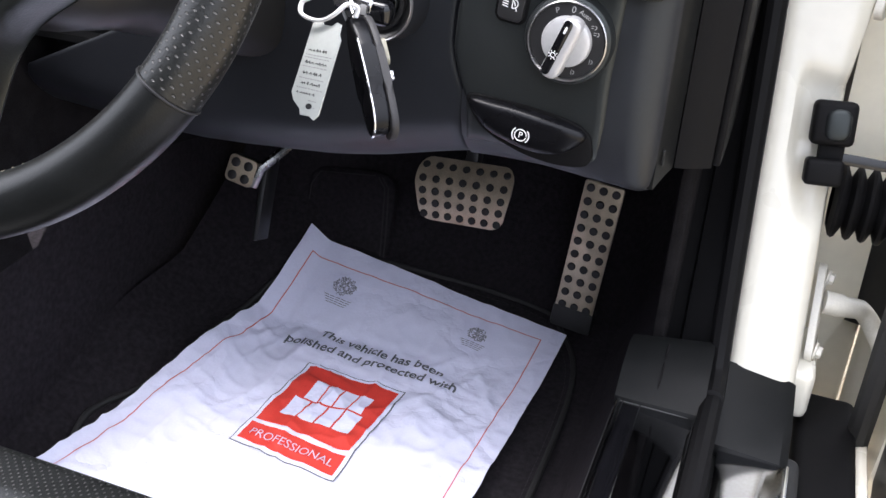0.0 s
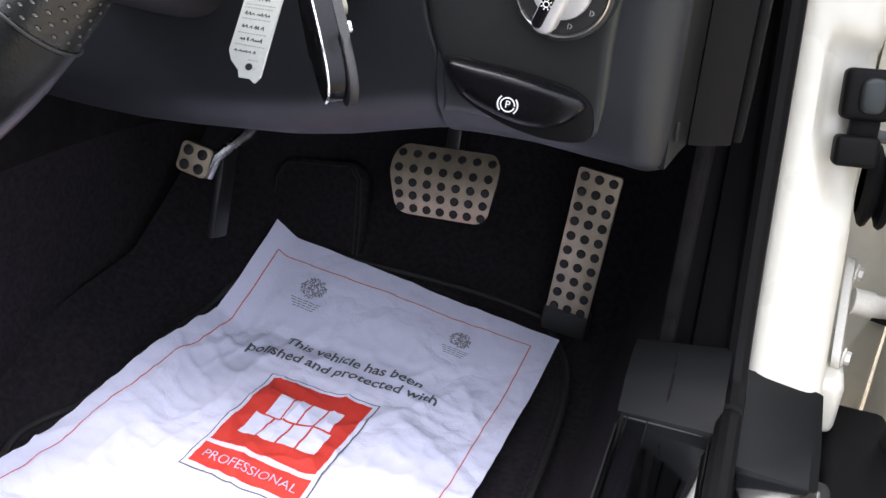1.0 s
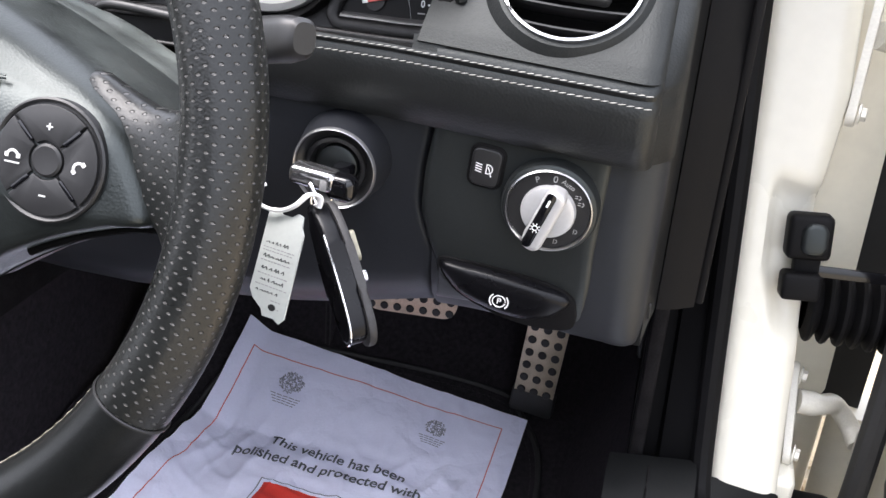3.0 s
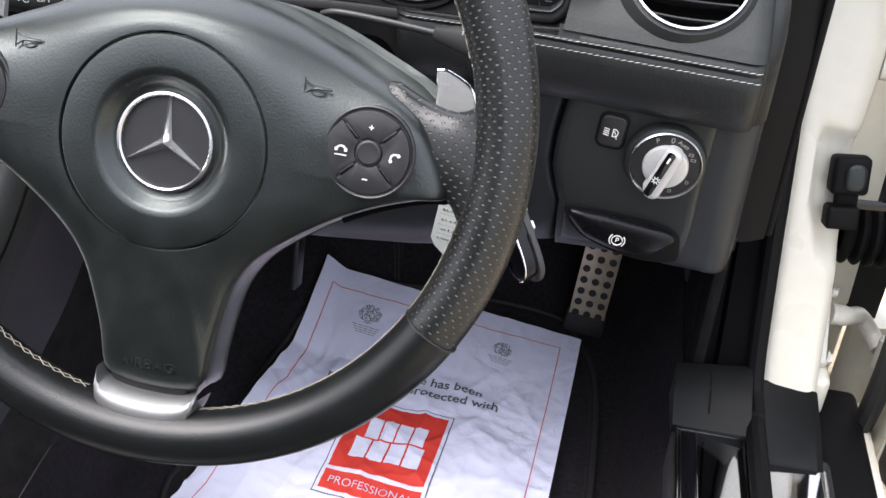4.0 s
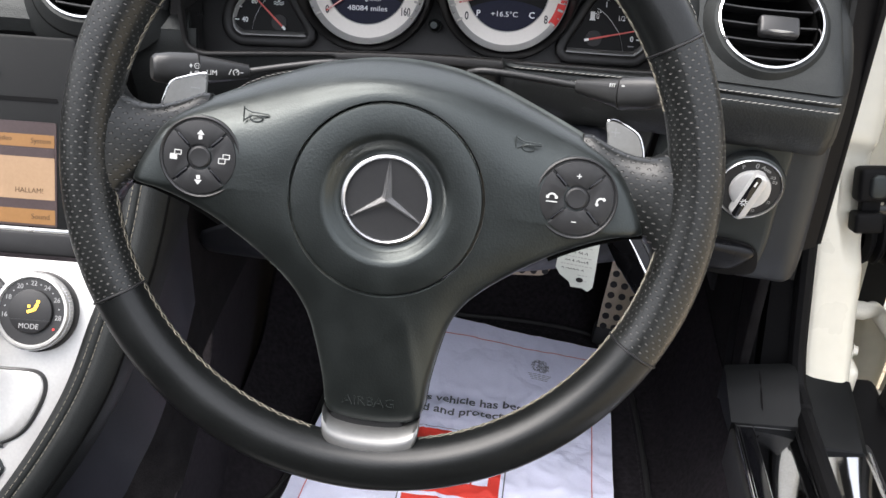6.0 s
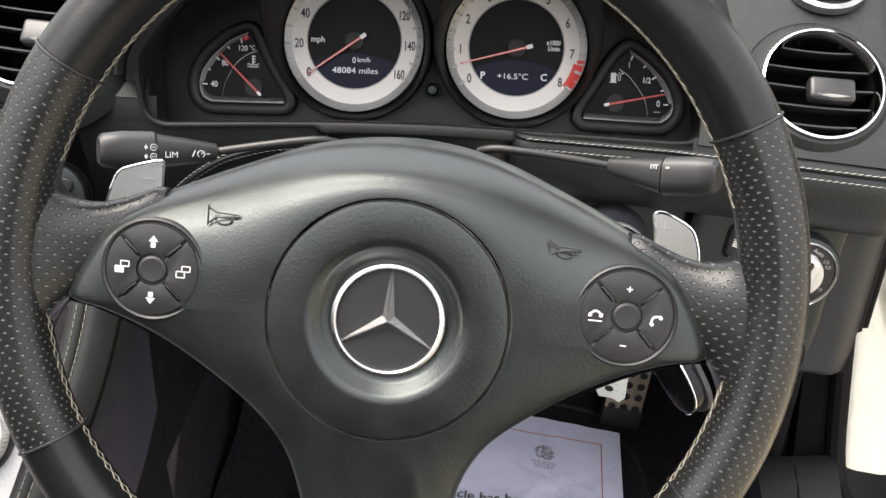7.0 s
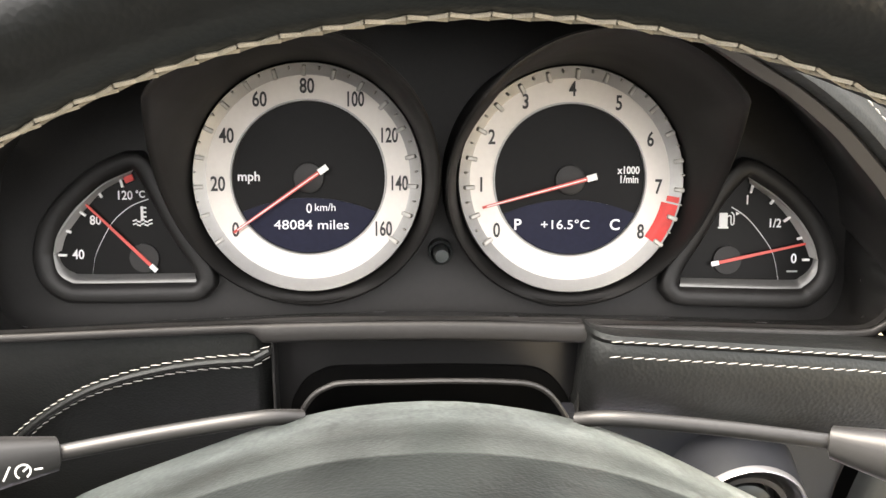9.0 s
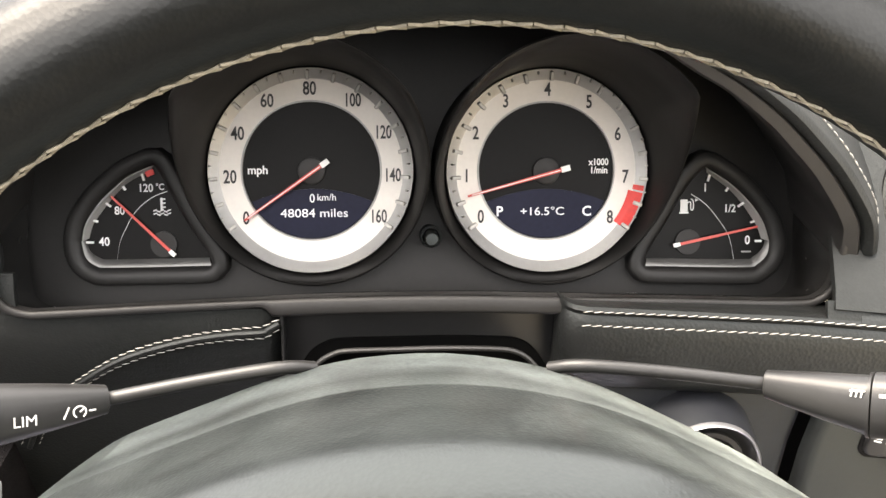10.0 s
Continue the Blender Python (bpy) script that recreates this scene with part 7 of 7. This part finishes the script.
knee = solid("knee_panel", thick(sheet(lambda u, v: (-0.205 - 0.02 * u, 0.17 + 0.45 * u, 0.435 - 0.06 * u * u + (0.22 - 0.02 * u) * v), steps(0, 1, 12), steps(0, 1, 8)), 0.006), FELT, "dark felt knee panel beside the console", "trim", kind="structure")

# ashtray lid
smooth_outline = [(p.x, p.y) for p in smooth_path([(-0.33, -0.044, 0), (-0.0654, -0.0441, 0), (-0.0193, -0.0433, 0), (0.0063, -0.044, 0), (0.0138, -0.0536, 0), (0.0098, -0.0714, 0), (-0.0012, -0.0902, 0), (-0.0198, -0.1005, 0), (-0.0429, -0.1022, 0), (-0.33, -0.102, 0)], 5)]
lid_mid = Vector((-0.12, -0.072))
lid = part("ashtray_lid", loft([[(*(lid_mid + (Vector(p) - lid_mid) * k), z) for p in smooth_outline[::-1]] for k, z in ((1.0, -0.002), (1.0, 0.002), (0.995, 0.0032), (0.985, 0.0038), (0.9, 0.004), (0.3, 0.0042))]), ALUMINIUM, console, "satin silver ashtray lid", smooth=60)
part("lid_gap", tube([(x, y, 0.0006) for x, y in smooth_outline], 0.0022, 8), BLACK, lid)
# window switches: a long rocker beside a wider one, in the silver trim
for x, y, w, h in ((-0.0446, -0.1438, 0.016, 0.075), (-0.0737, -0.1286, 0.034, 0.07)):
    turn = Matrix.Translation((x, y, 0)) @ pose(0, 0, 0, 0, 0, -33.2)
    r = min(0.0075, w / 2 - 0.0002)
    part("switch_gap", moved(prism(round_rect(w + 0.004, h + 0.004, r + 0.0018), -0.002, 0.0007), turn), DEEP_BLACK, console)
    for y0, y1 in ((h / 2 - 0.022, h / 2), (-h / 2, h / 2 - 0.0224)):
        outline = [(a, min(max(b, y0), y1)) for a, b in round_rect(w, h, r, 8)]
        outline = [p for k, p in enumerate(outline) if (Vector(p) - Vector(outline[k - 1])).length > 1e-5]
        mid = Vector((0, (y0 + y1) / 2))
        part("switch", moved(loft([[(*(mid + (Vector(p) - mid) * k), z) for p in outline] for k, z in ((1.0, -0.001), (1.0, 0.0055), (0.95, 0.0075), (0.82, 0.0082), (0.3, 0.0076))]), turn), BUTTON, console, smooth=60)
part("tray_groove", tube(smooth_path([(-0.019, -0.1115, 0.0012), (-0.0146, -0.1174, 0.0012), (-0.0165, -0.1275, 0.0012), (-0.0514, -0.1852, 0.0012), (-0.08, -0.232, 0.0012)], 6), 0.0013, 6), PANEL, console, "dark groove beside the switches")
# climate control
climate = thing("climate_control", CON @ Matrix.Translation((0.004, 0.004, 0)), "black oval climate control panel with round dials", "control panel")
part("panel", prism([(p.x, p.y) for p in smooth_path([(-0.33, 0.036, 0), (-0.12, 0.036, 0), (-0.06, 0.034, 0), (-0.035, 0.024, 0), (-0.02, 0.0, 0), (-0.035, -0.024, 0), (-0.06, -0.033, 0), (-0.12, -0.0345, 0), (-0.33, -0.0345, 0)], 5)][::-1], -0.001, 0.004, 0.0018, 2), BLACK, climate)
for y, h in ((0.026, 0.014), (-0.022, 0.018)):
    for x in (-0.058, -0.092, -0.126):
        part("button", box(0.03, h, 0.004, (x, y, 0.004), 0.0012), BUTTON, climate)
part("louvre", join(*[bar((-0.058, 0.012 - 0.0045 * k), (-0.036, 0.012 - 0.0045 * k), 0.0016, 0.004, 0.0048) for k in range(5)]), GLOSS, climate)
part("button_marks", join(prism(round_rect(0.008, 0.0025, 0.001, at=(-0.066, 0.0265)), 0.006, 0.0063), prism(round_rect(0.008, 0.0025, 0.001, at=(-0.043, 0.0255)), 0.0055, 0.0063), bar((-0.062, -0.019), (-0.054, -0.019), 0.0022, 0.006, 0.0063), bar((-0.053, -0.0235), (-0.047, -0.0235), 0.0013, 0.006, 0.0063)), GREY_MARK, climate, "pale printed symbols")
part("amber_mark", prism(round_rect(0.006, 0.006, 0.001, at=(-0.08, 0.0125)), 0.003, 0.0045), AMBER, climate, "lit amber mark")


def climate_dial(cx):
    d = part("dial", moved(lathe([(0.0315, 0.0), (0.0315, 0.006), (0.0308, 0.0075), (0.0302, 0.0078)], 64), Matrix.Translation((cx, 0, 0))), BLACK, climate)
    at = Matrix.Translation((cx, 0, 0))
    part("silver_ring", moved(lathe([(0.0302, 0.005), (0.0296, 0.0145), (0.0285, 0.0165), (0.0268, 0.0168), (0.0258, 0.015)], 72), at), ALUMINIUM, d, "knurled silver ring")
    part("scale", moved(prism(circle(0.0262, 48), 0.01, 0.0148), at), BLACK, d)
    part("centre", moved(prism(circle(0.0172, 40), 0.0145, 0.0178, 0.001), at), BUTTON, d)
    part("divide", moved(bar((-0.0165, -0.0065), (0.0165, -0.0065), 0.0007, 0.0177, 0.0181), at), BLACK, d)
    words = []
    for w, a in (("16", 190), ("18", 153), ("20", 120), ("22", 90), ("24", 60), ("26", 27), ("28", -10)):
        words.append(letters(w, 0.0053, (0.0216 * math.cos(radians(a)), 0.0216 * math.sin(radians(a)), 0.015)))
    for a in (172, 136, 105, 75, 44, 8):
        words.append(moved(prism(circle(0.0006, 8), 0.0148, 0.0151), Matrix.Translation((0.0216 * math.cos(radians(a)), 0.0216 * math.sin(radians(a)), 0))))
    words.append(letters("MODE", 0.0056, (0, -0.0115, 0.0179)))
    for w in words:
        part("numeral", moved(w, at), GREY_MARK, d)
    part("amber_symbol", moved(join(bar((-0.003, -0.0015), (0.003, 0.001), 0.0022, 0.0178, 0.0182), bar((0.0025, 0.0005), (0.0045, 0.005), 0.0024, 0.0178, 0.0182), prism(circle(0.0014, 10, (0.005, 0.0068)), 0.0178, 0.0182), bar((-0.003, 0.003), (-0.001, 0.003), 0.002, 0.0178, 0.0182)), at @ Matrix.Translation((0.001, 0.001, 0))), AMBER, d, "lit amber airflow symbol")
    part("red_dot", moved(prism(circle(0.001, 10, (0.0185, -0.0125)), 0.0148, 0.0151), at), RED, d)
    part("knurl", moved(join(*[moved(box(0.0006, 0.0014, 0.008, (0.03, 0, 0.0105)), pose(0, 0, 0, 0, 0, a)) for a in range(0, 360, 5)]), at), SILVER, d)


climate_dial(0.0)
# gear lever
lever = thing("gear_lever", CON @ Matrix.Translation((-0.055, -0.036, 0.0)), "black leather gear lever with a silver cap", "gear lever")
part("stick", tube(smooth_path([(-0.03, -0.06, 0.0), (-0.012, -0.02, 0.04), (0.004, 0.012, 0.05), (0.008, 0.028, 0.05)], 6), [0.012] * 6 + [0.016] * 6 + [0.017] * 6 + [0.014], 16), WHEEL_LEATHER, lever)
part("cap", moved(lathe([(0.012, 0), (0.012, 0.004), (0.009, 0.006), (0, 0.006)], 24), Matrix.Translation((0.008, 0.03, 0.05)) @ pose(0, 0, 0, -60, 0, 0)), SILVER, lever, "silver cap")

# ---- display unit ----
DISP_N = Vector((0, -0.93, 0.36)).normalized()
DISP = face_frame((-0.33, 0.176, 0.641), DISP_N)
unit = thing("display_unit", DISP, "black radio and navigation unit with lit amber display", "radio")
part("bezel", prism(round_rect(0.142, 0.17, 0.006, at=(-0.006, 0.035)), -0.02, 0.0, 0.002), END_PLASTIC, unit)
part("long_button", prism(round_rect(0.096, 0.0185, 0.002, at=(0.018, -0.0445)), -0.001, 0.0035, 0.0015), BUTTON, unit)
part("long_button", prism(round_rect(0.06, 0.0185, 0.002, at=(-0.0625, -0.0445)), -0.001, 0.0035, 0.0015), BUTTON, unit)
part("slot", prism(round_rect(0.1, 0.0035, 0.001, at=(0.0, 0.071)), -0.001, 0.0006), GLASS_BLACK, unit)
part("card_slot", prism([(-0.028, 0.0905), (0.004, 0.0905), (-0.006, 0.0865), (-0.018, 0.0865)][::-1], -0.001, 0.0012), GLOSS, unit)
screen = part("screen", prism(round_rect(0.098, 0.084, 0.002, at=(-0.0005, 0.0115)), -0.001, 0.0008), SCREEN_DARK, unit, "lit amber display")
part("screen_field", prism(round_rect(0.095, 0.034, 0.0004, at=(-0.0005, 0.0085)), 0.0008, 0.0011), ORANGE_SCREEN, screen)
part("screen_bar", prism(round_rect(0.095, 0.010, 0.0004, at=(-0.0005, 0.0385)), 0.0008, 0.0011), ORANGE_DARK, screen)
part("screen_bar", prism(round_rect(0.095, 0.012, 0.0004, at=(-0.0005, -0.0225)), 0.0008, 0.0011), ORANGE_DARK, screen)
part("screen_bar", prism(round_rect(0.095, 0.0065, 0.0004, at=(-0.0005, 0.029)), 0.0008, 0.0011), SCREEN_DARK, screen)
part("word", letters("FM 105.1 MHz", 0.0062, (-0.018, 0.0288, 0.0012)), WHITE, screen)
for text, size, wx, wy in (("Capital", 0.0085, -0.018, 0.0085), ("Classic", 0.0058, -0.006, 0.018), ("System", 0.0058, 0.036, 0.0385), ("Video", 0.0055, 0.006, 0.0395), ("Sound", 0.0062, 0.035, -0.0225), ("Info", 0.0055, -0.016, -0.022)):
    part("word", letters(text, size, (wx, wy, 0.0012)), SCREEN_TEXT, screen)
part("word", letters("HALLAM!", 0.0058, (0.026, -0.0015, 0.0012)), SCREEN_TEXT, screen)
part("divider", bar((-0.0335, -0.004), (-0.0335, 0.0225), 0.0007, 0.0011, 0.0013), SCREEN_TEXT, screen)
part("silver_strip", prism(round_rect(0.15, 0.004, 0.001, at=(-0.004, -0.0335)), -0.001, 0.002, 0.001), SILVER, unit)

keypad = thing("phone_keypad", face_frame((-0.232, 0.2375, 0.701), (0.1, -0.95, 0.3)), "round dark grey switch pad with a small button", "button")
part("pad_body", moved(prism(circle(0.0238, 48), -0.012, 0.004, 0.002), Matrix.Translation((-0.0238, -0.0168, 0))), PANEL, keypad)
part("pad_gap", moved(lathe([(0.0262, -0.002), (0.0258, 0.0006), (0.0242, 0.0006)], 48), Matrix.Translation((-0.0238, -0.0168, 0))), DEEP_BLACK, keypad, "dark gap round the pad")
for bx, by in ((-0.0125, -0.0082), (-0.0144, -0.026), (-0.0325, -0.0085), (-0.0335, -0.0262)):
    part("small_button", moved(lathe([(0.0052, 0.003), (0.0052, 0.006), (0.0042, 0.0072), (0, 0.0075)], 24), Matrix.Translation((bx, by, 0))), BUTTON, keypad)
part("print", bar((-0.0165, -0.0172), (-0.0105, -0.0168), 0.0016, 0.004, 0.0042), GREY_MARK, keypad, "small pale print")
